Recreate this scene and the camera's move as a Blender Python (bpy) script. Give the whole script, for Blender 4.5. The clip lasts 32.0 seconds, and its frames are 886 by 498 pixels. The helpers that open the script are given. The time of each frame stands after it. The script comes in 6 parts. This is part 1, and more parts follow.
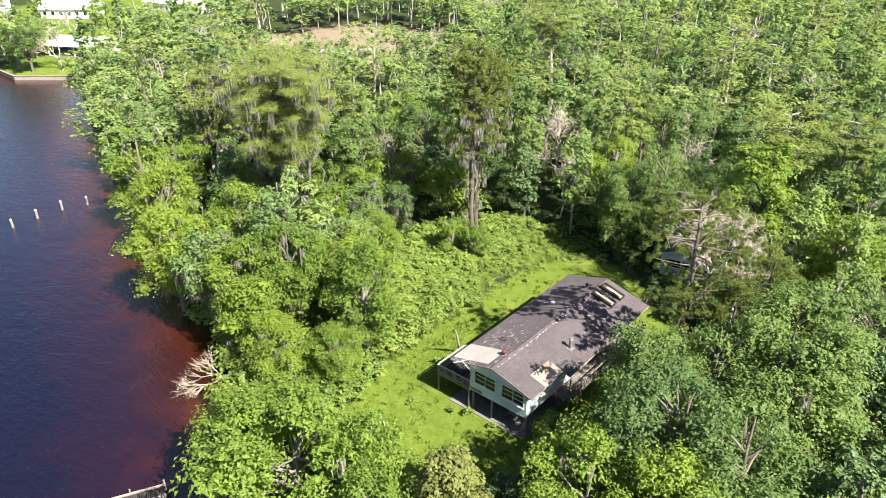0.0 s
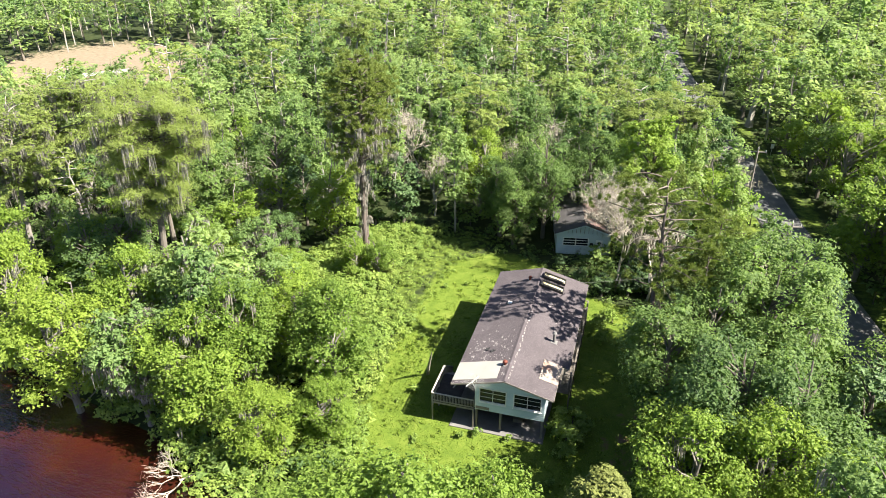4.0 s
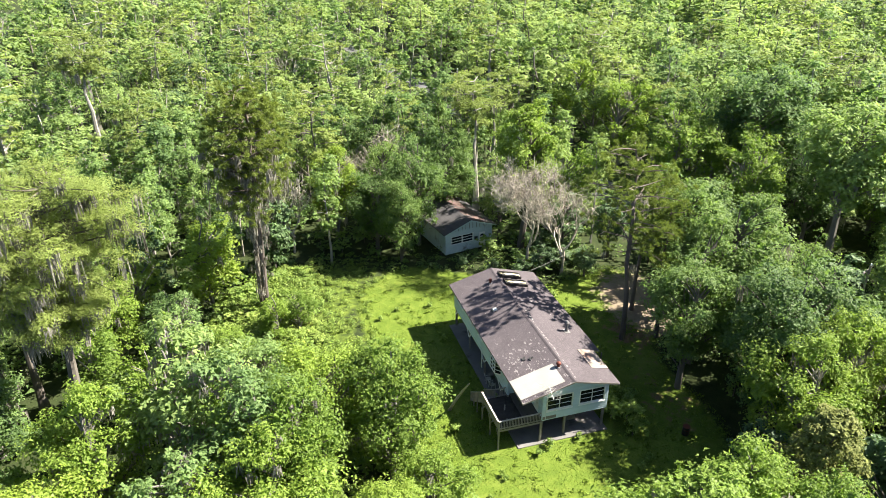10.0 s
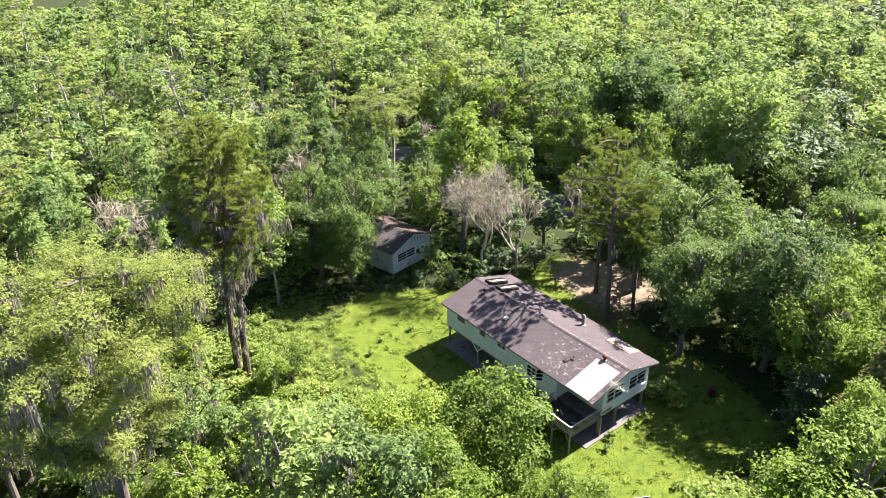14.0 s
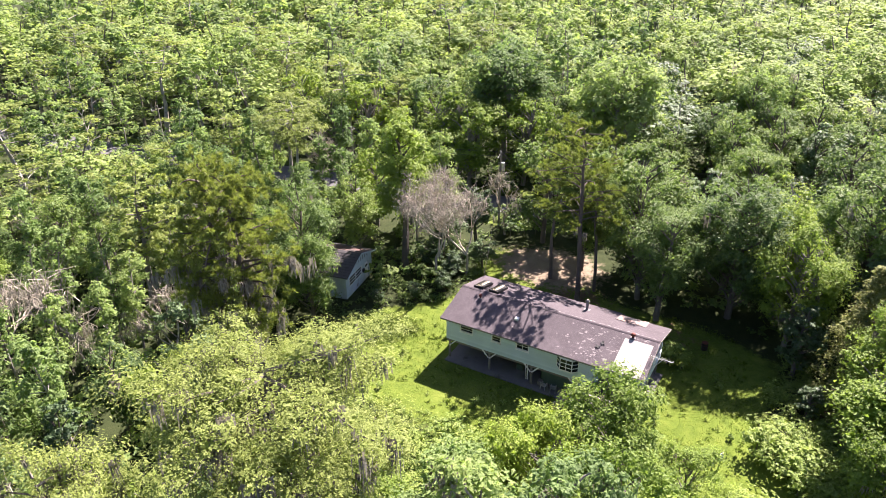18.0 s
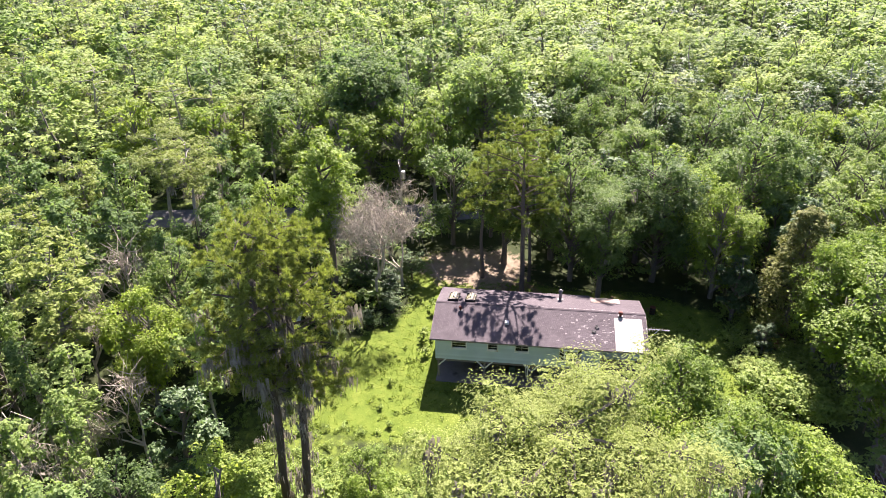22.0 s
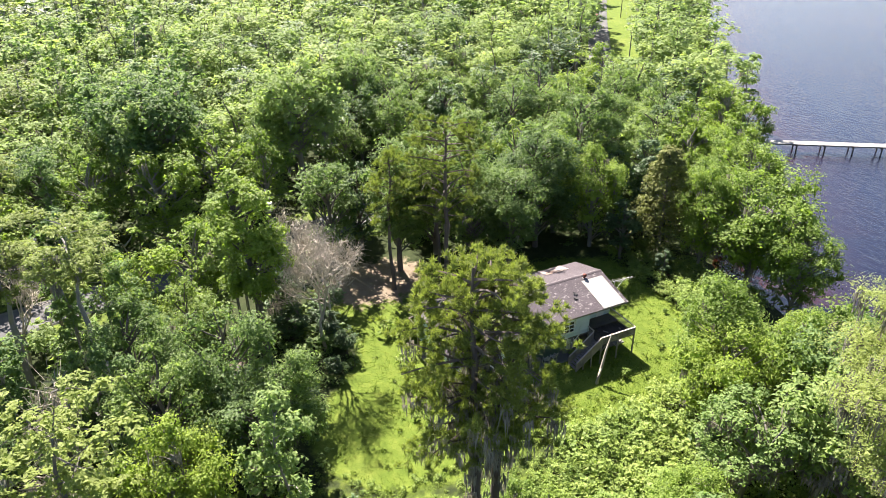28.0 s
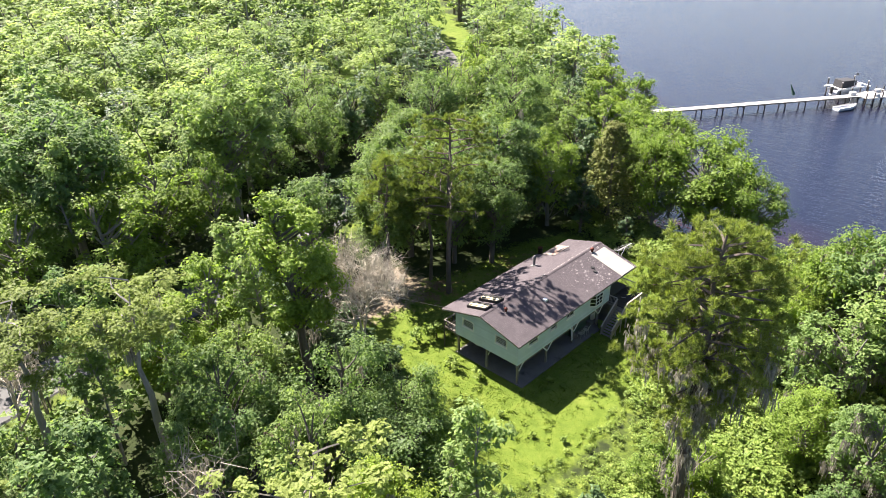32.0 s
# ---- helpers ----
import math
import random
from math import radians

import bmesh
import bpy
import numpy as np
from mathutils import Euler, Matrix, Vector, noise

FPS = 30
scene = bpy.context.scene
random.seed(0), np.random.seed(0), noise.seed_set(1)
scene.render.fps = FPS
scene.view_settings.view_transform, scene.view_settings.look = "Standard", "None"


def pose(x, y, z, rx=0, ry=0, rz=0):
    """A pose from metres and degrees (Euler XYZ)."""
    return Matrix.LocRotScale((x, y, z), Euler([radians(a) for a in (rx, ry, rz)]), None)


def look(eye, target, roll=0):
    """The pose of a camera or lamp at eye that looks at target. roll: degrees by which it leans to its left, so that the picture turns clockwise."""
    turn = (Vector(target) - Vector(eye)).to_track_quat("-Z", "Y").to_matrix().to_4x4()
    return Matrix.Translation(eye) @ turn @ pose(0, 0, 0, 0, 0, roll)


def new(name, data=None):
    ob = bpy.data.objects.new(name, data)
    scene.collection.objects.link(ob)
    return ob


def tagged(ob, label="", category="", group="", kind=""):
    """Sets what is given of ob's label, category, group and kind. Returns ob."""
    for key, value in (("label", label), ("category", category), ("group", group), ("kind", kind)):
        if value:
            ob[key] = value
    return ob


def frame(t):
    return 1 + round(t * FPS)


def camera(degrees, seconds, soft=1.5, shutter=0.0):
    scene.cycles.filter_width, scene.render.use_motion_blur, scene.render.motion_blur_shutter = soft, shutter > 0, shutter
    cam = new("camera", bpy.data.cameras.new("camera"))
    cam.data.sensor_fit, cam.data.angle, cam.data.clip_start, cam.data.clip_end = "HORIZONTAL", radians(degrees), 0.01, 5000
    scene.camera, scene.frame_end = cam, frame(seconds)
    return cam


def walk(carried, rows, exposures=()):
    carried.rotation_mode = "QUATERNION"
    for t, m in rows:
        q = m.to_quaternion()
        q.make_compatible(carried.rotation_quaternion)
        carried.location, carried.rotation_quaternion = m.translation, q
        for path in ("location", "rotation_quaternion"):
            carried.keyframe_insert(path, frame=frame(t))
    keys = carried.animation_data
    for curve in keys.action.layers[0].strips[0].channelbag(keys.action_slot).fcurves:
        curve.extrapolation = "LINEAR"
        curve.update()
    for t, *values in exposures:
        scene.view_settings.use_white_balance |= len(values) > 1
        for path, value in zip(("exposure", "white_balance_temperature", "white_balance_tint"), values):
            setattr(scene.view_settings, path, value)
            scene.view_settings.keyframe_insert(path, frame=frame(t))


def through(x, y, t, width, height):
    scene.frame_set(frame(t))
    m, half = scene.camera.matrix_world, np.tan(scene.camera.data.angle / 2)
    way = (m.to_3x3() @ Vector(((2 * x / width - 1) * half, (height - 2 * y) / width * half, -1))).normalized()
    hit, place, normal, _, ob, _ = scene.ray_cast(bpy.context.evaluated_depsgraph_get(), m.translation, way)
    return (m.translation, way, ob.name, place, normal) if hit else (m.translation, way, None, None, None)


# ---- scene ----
cam = camera(63.4, 32.0, soft=0.6)
METRES, EYE, TILT, LEAN, TURN = 175.0, 42.9, -28.0, 0.0, 40.6
ROWS = [
    (0.0, 0.0, 0.0, 0.0, 0.0, 0.0, -0.0),
    (0.5, -0.0144, 0.0027, 0.0017, -2.7, -0.07, 1.48),
    (1.0, -0.0289, 0.0063, 0.0037, -5.43, -0.21, 2.92),
    (1.5, -0.043, 0.0105, 0.006, -8.14, -0.4, 4.35),
    (2.0, -0.0571, 0.0155, 0.0084, -10.87, -0.67, 5.8),
    (2.5, -0.0712, 0.0209, 0.0113, -13.62, -0.99, 7.18),
    (3.0, -0.0847, 0.027, 0.0145, -16.31, -1.38, 8.57),
    (3.5, -0.0982, 0.0336, 0.018, -18.99, -1.8, 9.83),
    (5.5, -0.1487, 0.0665, 0.033, -29.72, -3.92, 14.66),
    (6.0, -0.1601, 0.0763, 0.0374, -32.44, -4.6, 15.82),
    (6.5, -0.1709, 0.0864, 0.0419, -35.13, -5.31, 16.92),
    (7.0, -0.1812, 0.0968, 0.0468, -37.78, -6.05, 17.95),
    (7.5, -0.1908, 0.1076, 0.0519, -40.42, -6.86, 18.96),
    (8.0, -0.2, 0.1188, 0.0573, -43.11, -7.71, 19.94),
    (8.5, -0.2086, 0.1302, 0.0632, -45.82, -8.62, 20.88),
    (9.0, -0.2165, 0.1421, 0.0696, -48.58, -9.61, 21.77),
    (9.5, -0.224, 0.1546, 0.0759, -51.4, -10.63, 22.59),
    (10.0, -0.2307, 0.1671, 0.0826, -54.22, -11.71, 23.39),
    (10.5, -0.2369, 0.1799, 0.0894, -57.07, -12.84, 24.14),
    (11.0, -0.2425, 0.1931, 0.0963, -59.87, -13.95, 24.8),
    (11.5, -0.2473, 0.2064, 0.1033, -62.63, -15.07, 25.4),
    (12.0, -0.2514, 0.2196, 0.1106, -65.44, -16.27, 25.99),
    (12.5, -0.2549, 0.2332, 0.1179, -68.3, -17.5, 26.47),
    (13.0, -0.2578, 0.2469, 0.1253, -71.3, -18.84, 26.93),
    (13.5, -0.2598, 0.2608, 0.133, -74.26, -20.2, 27.3),
    (14.0, -0.261, 0.2747, 0.1404, -77.3, -21.59, 27.64),
    (14.5, -0.2617, 0.2885, 0.148, -80.36, -23.05, 27.91),
    (16.5, -0.2556, 0.3453, 0.1778, -92.87, -28.99, 28.33),
    (17.0, -0.2526, 0.3586, 0.1851, -95.87, -30.44, 28.27),
    (17.5, -0.2493, 0.3711, 0.1917, -98.67, -31.78, 28.15),
    (18.0, -0.2451, 0.3842, 0.1988, -101.67, -33.23, 27.97),
    (18.5, -0.2399, 0.3972, 0.2056, -104.76, -34.66, 27.68),
    (19.0, -0.2343, 0.4098, 0.2128, -107.9, -36.15, 27.35),
    (19.5, -0.2279, 0.4222, 0.2195, -110.97, -37.54, 26.89),
    (20.0, -0.2206, 0.434, 0.2261, -114.09, -38.93, 26.37),
    (20.5, -0.2127, 0.4453, 0.2324, -117.22, -40.28, 25.73),
    (21.0, -0.2045, 0.4561, 0.2383, -120.34, -41.58, 25.08),
    (21.5, -0.1957, 0.4662, 0.2443, -123.45, -42.9, 24.43),
    (22.0, -0.1862, 0.4763, 0.2499, -126.52, -44.13, 23.63),
    (22.5, -0.1762, 0.4859, 0.255, -129.53, -45.28, 22.8),
    (23.0, -0.1655, 0.4953, 0.2596, -132.55, -46.37, 21.93),
    (23.5, -0.1541, 0.5043, 0.2643, -135.5, -47.46, 20.94),
    (24.0, -0.1425, 0.513, 0.2685, -138.41, -48.45, 19.98),
    (24.5, -0.1302, 0.5211, 0.2727, -141.24, -49.44, 18.94),
    (25.0, -0.1173, 0.5291, 0.2764, -144.07, -50.33, 17.86),
    (25.5, -0.1041, 0.5367, 0.2799, -146.82, -51.14, 16.76),
    (26.0, -0.0905, 0.5437, 0.2831, -149.53, -51.87, 15.63),
    (26.5, -0.0767, 0.5503, 0.2862, -152.21, -52.58, 14.46),
    (28.5, -0.0196, 0.5722, 0.298, -162.06, -54.72, 9.93),
    (29.0, -0.0037, 0.5767, 0.3001, -164.33, -55.05, 8.8),
    (29.5, 0.0126, 0.5807, 0.3021, -166.47, -55.35, 7.7),
    (30.0, 0.0291, 0.5842, 0.3038, -168.59, -55.59, 6.6),
    (30.5, 0.0458, 0.5875, 0.305, -170.72, -55.79, 5.5),
    (31.0, 0.0626, 0.5902, 0.3059, -172.86, -55.94, 4.41),
    (31.5, 0.0792, 0.5922, 0.3066, -175.12, -56.07, 3.22),
    (32.0, 0.0959, 0.5938, 0.3068, -177.45, -56.13, 1.97),
]
START = pose(28.35, -49.1, EYE, TILT, LEAN, TURN)
walk(cam, [(t, START @ pose(METRES * x, METRES * y, METRES * z, 90 + pitch, roll, yaw)) for t, x, y, z, yaw, pitch, roll in ROWS],
     exposures=[(0.0, 2.14, 6500, 12), (4.0, 2.33, 6500, 10), (8.0, 2.42, 6500, 10), (12.0, 2.44, 6500, 14), (18.0, 2.50, 6450, 30), (24.3, 2.47, 6450, 30), (26.5, 2.42, 6450, 20), (32.0, 2.42, 6500, 18)])

# ---- world and sun ----
SUN = Vector((4.38, -0.33, 4.6)).normalized()
world = bpy.data.worlds.new("sky")
scene.world = world
world.use_nodes = True
wn = world.node_tree
sky = wn.nodes.new("ShaderNodeTexSky")
sky.sky_type, sky.sun_disc = "NISHITA", False
sky.air_density, sky.dust_density = 0.8, 0.7
sky.sun_elevation, sky.sun_rotation = math.asin(SUN.z), math.atan2(SUN.x, SUN.y)
wn.links.new(sky.outputs[0], wn.nodes["Background"].inputs[0])
wn.nodes["Background"].inputs[1].default_value = 0.050
lamp = bpy.data.lights.new("sun", "SUN")
lamp.energy, lamp.angle, lamp.color = 5.0, radians(0.55), (1.0, 0.94, 0.83)
sun = new("sun", lamp)
sun.matrix_world = look((60, -4, 80), (60 - SUN.x, -4 - SUN.y, 80 - SUN.z))


# ---- materials ----
def material(name, rough=0.8, metal=0.0, spec=0.3):
    m = bpy.data.materials.new(name)
    m.use_nodes = True
    b = m.node_tree.nodes["Principled BSDF"]
    b.inputs["Roughness"].default_value = rough
    b.inputs["Metallic"].default_value = metal
    b.inputs["Specular IOR Level"].default_value = spec
    return m, m.node_tree, b


def node(tree, kind, **values):
    n = tree.nodes.new(kind)
    for key, value in values.items():
        n.inputs[key.replace("_", " ")].default_value = value
    return n


def noise_of(tree, scale, detail=4.0, rough=0.55, coords="Object"):
    tc = tree.nodes.new("ShaderNodeTexCoord")
    n = node(tree, "ShaderNodeTexNoise", Scale=scale, Detail=detail, Roughness=rough)
    tree.links.new(tc.outputs[coords], n.inputs["Vector"])
    return n.outputs["Fac"]


def ramp(tree, source, *stops):
    r = tree.nodes.new("ShaderNodeValToRGB")
    while len(r.color_ramp.elements) < len(stops):
        r.color_ramp.elements.new(0.5)
    for e, (p, c) in zip(r.color_ramp.elements, stops):
        e.position, e.color = p, (*c, 1)
    tree.links.new(source, r.inputs[0])
    return r.outputs[0]


def mix(tree, fac, a, b, mode="MIX"):
    n = tree.nodes.new("ShaderNodeMix")
    n.data_type, n.blend_type = "RGBA", mode
    for i, v in ((0, fac), (6, a), (7, b)):
        if isinstance(v, (int, float)):
            n.inputs[i].default_value = v
        elif isinstance(v, tuple):
            n.inputs[i].default_value = (*v, 1)
        else:
            tree.links.new(v, n.inputs[i])
    return n.outputs[2]


def calc(tree, op, a, b=0.0):
    n = tree.nodes.new("ShaderNodeMath")
    n.operation = op
    for i, v in enumerate((a, b)):
        if isinstance(v, (int, float)):
            n.inputs[i].default_value = v
        else:
            tree.links.new(v, n.inputs[i])
    return n.outputs[0]


def bump(tree, b, height, strength=0.4, distance=0.02):
    n = node(tree, "ShaderNodeBump", Strength=strength, Distance=distance)
    tree.links.new(height, n.inputs["Height"])
    tree.links.new(n.outputs[0], b.inputs["Normal"])


def surface(name, dark, light, scale=3.0, fine=40.0, rough=0.8, metal=0.0, spec=0.3, relief=0.3, stain=None, stain_at=0.62):
    """Two scales of noise between two colours, an optional stain, and a fine bump."""
    m, t, b = material(name, rough, metal, spec)
    big, small = noise_of(t, scale), noise_of(t, fine, 3.0)
    c = ramp(t, calc(t, "ADD", calc(t, "MULTIPLY", big, 0.65), calc(t, "MULTIPLY", small, 0.35)), (0.3, dark), (0.7, light))
    rnd = t.nodes.new("ShaderNodeObjectInfo").outputs["Random"]
    c = mix(t, 0.22, c, ramp(t, rnd, (0, tuple(0.7 * v for v in dark)), (1, light)))
    if stain:
        c = mix(t, ramp(t, noise_of(t, scale * 0.6, 6.0, 0.7), (stain_at - 0.04, (0, 0, 0)), (stain_at + 0.06, (1, 1, 1))), c, stain)
    t.links.new(c, b.inputs["Base Color"])
    bump(t, b, small, relief)
    return m


def leaf_material(name, low, mid, high, through=0.54, warm=(1.18, 1.26, 0.76), rough=0.50, spec=0.22, cell=10.0, tilt=0.8):
    """Leaves: one hue a tree, a spread from spray to spray, single leaves that tilt their own way, light that shines through."""
    m, t, b = material(name, rough, 0.0, spec)
    at = t.nodes.new("ShaderNodeAttribute")
    at.attribute_name = "tint"
    per_tree = calc(t, "FRACT", calc(t, "ADD", t.nodes.new("ShaderNodeObjectInfo").outputs["Random"], at.outputs["Fac"]))
    geo = t.nodes.new("ShaderNodeNewGeometry")
    f = calc(t, "ADD", calc(t, "MULTIPLY", per_tree, 0.66), calc(t, "MULTIPLY", geo.outputs["Random Per Island"], 0.34))
    c = ramp(t, f, (0.06, low), (0.5, mid), (0.94, high))
    leaf = node(t, "ShaderNodeTexVoronoi", Scale=cell)
    t.links.new(geo.outputs["Position"], leaf.inputs["Vector"])
    own = t.nodes.new("ShaderNodeSeparateColor")
    t.links.new(leaf.outputs["Color"], own.inputs[0])
    tone = t.nodes.new("ShaderNodeCombineColor")
    for k, (lo, span) in enumerate(((0.78, 0.46), (0.80, 0.40), (0.80, 0.40))):
        t.links.new(calc(t, "ADD", calc(t, "MULTIPLY", own.outputs[0], span), lo), tone.inputs[k])
    c = mix(t, 1.0, c, tone.outputs[0], "MULTIPLY")
    ways = [t.nodes.new("ShaderNodeVectorMath") for _ in range(4)]
    for n, op in zip(ways, ("SUBTRACT", "SCALE", "ADD", "NORMALIZE")):
        n.operation = op
    t.links.new(leaf.outputs["Color"], ways[0].inputs[0])
    ways[0].inputs[1].default_value = (0.5, 0.5, 0.5)
    t.links.new(ways[0].outputs[0], ways[1].inputs[0])
    ways[1].inputs["Scale"].default_value = tilt
    t.links.new(ways[1].outputs[0], ways[2].inputs[0])
    t.links.new(geo.outputs["Normal"], ways[2].inputs[1])
    t.links.new(ways[2].outputs[0], ways[3].inputs[0])
    t.links.new(c, b.inputs["Base Color"])
    tr = t.nodes.new("ShaderNodeBsdfTranslucent")
    t.links.new(mix(t, 1.0, c, warm, "MULTIPLY"), tr.inputs["Color"])
    for shader in (b, tr):
        t.links.new(ways[3].outputs[0], shader.inputs["Normal"])
    ms = t.nodes.new("ShaderNodeMixShader")
    ms.inputs[0].default_value = through
    t.links.new(b.outputs[0], ms.inputs[1])
    t.links.new(tr.outputs[0], ms.inputs[2])
    t.links.new(ms.outputs[0], t.nodes["Material Output"].inputs["Surface"])
    return m


LEAF = {
    "oak": leaf_material("oak_leaves", (0.072, 0.124, 0.044), (0.134, 0.206, 0.060), (0.196, 0.268, 0.072)),
    "bank": leaf_material("bank_leaves", (0.118, 0.186, 0.034), (0.172, 0.254, 0.042), (0.226, 0.302, 0.048)),
    "slender": leaf_material("swamp_leaves", (0.086, 0.146, 0.056), (0.166, 0.248, 0.084), (0.240, 0.316, 0.102), 0.54, rough=0.60, spec=0.14, tilt=0.55),
    # paler and bluer than the near leaves: distance haze put into the colour
    "woods": leaf_material("hazed_woodland_leaves", (0.132, 0.194, 0.076), (0.222, 0.302, 0.102), (0.292, 0.360, 0.122), 0.52, rough=0.62, spec=0.12, cell=8.0, tilt=0.45),
    "cypress": leaf_material("cypress_needles", (0.160, 0.204, 0.060), (0.200, 0.250, 0.070), (0.244, 0.298, 0.084), 0.5, spec=0.10, cell=20.0, tilt=0.45),
    "pine": leaf_material("pine_needles", (0.100, 0.136, 0.036), (0.142, 0.184, 0.048), (0.205, 0.252, 0.066), 0.48, (1.1, 1.16, 0.5), spec=0.22, cell=12.0, tilt=0.6),
    "cedar": leaf_material("cedar_needles", (0.075, 0.090, 0.026), (0.105, 0.122, 0.034), (0.140, 0.158, 0.045), 0.3, spec=0.1, cell=12.0),
    "dark": leaf_material("bay_leaves", (0.042, 0.080, 0.032), (0.070, 0.122, 0.046), (0.108, 0.172, 0.060), 0.35, rough=0.5, spec=0.3),
    "shrub": leaf_material("shrub_leaves", (0.118, 0.182, 0.040), (0.170, 0.244, 0.052), (0.222, 0.286, 0.068), 0.42, spec=0.18, cell=11.0),
    "grass": leaf_material("grass_blades", (0.090, 0.140, 0.018), (0.124, 0.178, 0.024), (0.158, 0.206, 0.032), 0.45, spec=0.15, cell=5.0, tilt=0.5),
    "dry": leaf_material("dry_leaves", (0.150, 0.120, 0.050), (0.210, 0.170, 0.080), (0.260, 0.220, 0.110), 0.2, (1.0, 0.9, 0.7)),
    "moss": leaf_material("hanging_moss", (0.150, 0.142, 0.120), (0.215, 0.205, 0.175), (0.285, 0.272, 0.238), 0.3, (1.0, 1.0, 0.85), spec=0.05, cell=16.0, tilt=0.5),
}
GREY_BARK = surface("grey_bark", (0.10, 0.088, 0.075), (0.24, 0.22, 0.195), 2.0, 10.0, 0.95, relief=0.7)
BARK = surface("bark", (0.060, 0.050, 0.040), (0.170, 0.150, 0.125), 2.0, 9.0, 0.95, relief=0.8)
PALE_BARK = surface("pale_bark", (0.16, 0.145, 0.125), (0.34, 0.315, 0.28), 2.0, 11.0, 0.95, relief=0.6)
PINE_BARK = surface("pine_bark", (0.055, 0.044, 0.037), (0.150, 0.122, 0.104), 2.5, 12.0, 0.95, relief=0.9)
DEAD_WOOD = surface("dead_wood", (0.26, 0.228, 0.178), (0.44, 0.395, 0.32), 1.5, 10.0, 0.9, relief=0.5)

SIDING = surface("mint_siding", (0.415, 0.505, 0.515), (0.54, 0.63, 0.645), 0.7, 14.0, 0.7, relief=0.15, stain=(0.27, 0.31, 0.29), stain_at=0.68)
UNDERLAY = surface("roof_underlay", (0.17, 0.15, 0.145), (0.30, 0.275, 0.265), 2.0, 20.0, 0.9)
WHITE_SHEET = surface("white_roof_sheet", (0.215, 0.203, 0.182), (0.295, 0.28, 0.252), 0.8, 9.0, 0.7, relief=0.1)
TAN_SHEET = surface("bare_plywood", (0.19, 0.15, 0.125), (0.28, 0.23, 0.195), 1.2, 8.0, 0.8, stain=(0.19, 0.115, 0.085), stain_at=0.55)
WHITE_PAINT = surface("white_paint", (0.62, 0.62, 0.58), (0.78, 0.78, 0.74), 1.5, 15.0, 0.6, stain=(0.42, 0.40, 0.34))
WEATHERED = surface("weathered_wood", (0.13, 0.115, 0.10), (0.27, 0.24, 0.21), 2.0, 18.0, 0.9, relief=0.5)
RAIL_WOOD = surface("rail_wood", (0.17, 0.15, 0.125), (0.29, 0.26, 0.225), 2.0, 18.0, 0.85, relief=0.4)
PALE_RAIL = surface("bleached_rail", (0.26, 0.23, 0.20), (0.42, 0.38, 0.335), 2.0, 18.0, 0.85, relief=0.4)
DARK_DECK = surface("rotted_deck", (0.018, 0.016, 0.014), (0.055, 0.047, 0.041), 1.5, 14.0, 0.95, relief=0.6, stain=(0.02, 0.02, 0.018))
CONCRETE = surface("concrete", (0.085, 0.08, 0.076), (0.16, 0.152, 0.145), 0.8, 12.0, 0.9, relief=0.3, stain=(0.06, 0.055, 0.05))
RUST = surface("rusted_cap", (0.085, 0.025, 0.018), (0.16, 0.05, 0.032), 5.0, 25.0, 0.6, 0.4)
STEEL = surface("galvanised_steel", (0.42, 0.43, 0.44), (0.62, 0.63, 0.64), 4.0, 30.0, 0.35, 0.85)
DARK_METAL = surface("dark_frame", (0.018, 0.017, 0.016), (0.045, 0.042, 0.04), 4.0, 30.0, 0.5, 0.3)
CREAM = surface("yellowed_plastic", (0.32, 0.27, 0.14), (0.46, 0.41, 0.26), 2.0, 12.0, 0.4)
INTERIOR = surface("dim_interior", (0.10, 0.10, 0.095), (0.19, 0.18, 0.17), 1.0, 9.0, 0.9)
FLOORING = surface("floor_underside", (0.045, 0.04, 0.035), (0.09, 0.08, 0.07), 1.0, 9.0, 0.95)
SHED_PAINT = surface("shed_paint", (0.34, 0.42, 0.44), (0.54, 0.62, 0.63), 1.0, 14.0, 0.75, stain=(0.24, 0.25, 0.23))
GREEN_PANEL = surface("green_panel", (0.06, 0.10, 0.075), (0.11, 0.16, 0.12), 1.0, 12.0, 0.8)
# grey wood, darker than the deck rails: the walkway's shade is in the colour
SHADED_WALK_WOOD = surface("shaded_walk_boards", (0.075, 0.065, 0.055), (0.16, 0.14, 0.12), 2.0, 16.0, 0.9, relief=0.5)
ASPHALT = surface("asphalt", (0.075, 0.075, 0.076), (0.135, 0.133, 0.128), 0.5, 20.0, 0.95, spec=0.12, stain=(0.17, 0.163, 0.152))
ROOF_METAL = surface("pale_metal_roof", (0.62, 0.62, 0.61), (0.76, 0.76, 0.74), 0.3, 6.0, 0.5)
HULL = surface("white_hull", (0.48, 0.49, 0.50), (0.62, 0.62, 0.62), 1.0, 12.0, 0.3, spec=0.5)
CANVAS = surface("dark_canvas", (0.02, 0.021, 0.023), (0.05, 0.05, 0.052), 2.0, 20.0, 0.8)
GREEN_CANVAS = surface("green_canvas", (0.02, 0.05, 0.035), (0.04, 0.09, 0.06), 2.0, 20.0, 0.8)
RED_PAINT = surface("red_paint", (0.20, 0.02, 0.018), (0.30, 0.035, 0.03), 1.0, 12.0, 0.35, spec=0.5)
BLUE_PAINT = surface("blue_paint", (0.05, 0.12, 0.22), (0.08, 0.18, 0.30), 1.0, 12.0, 0.5)
RUBBER = surface("rubber", (0.015, 0.015, 0.015), (0.03, 0.03, 0.03), 4.0, 30.0, 0.8)
OLD_FLASHING = surface("dull_flashing", (0.09, 0.086, 0.085), (0.17, 0.165, 0.16), 4.0, 24.0, 0.7, 0.2)
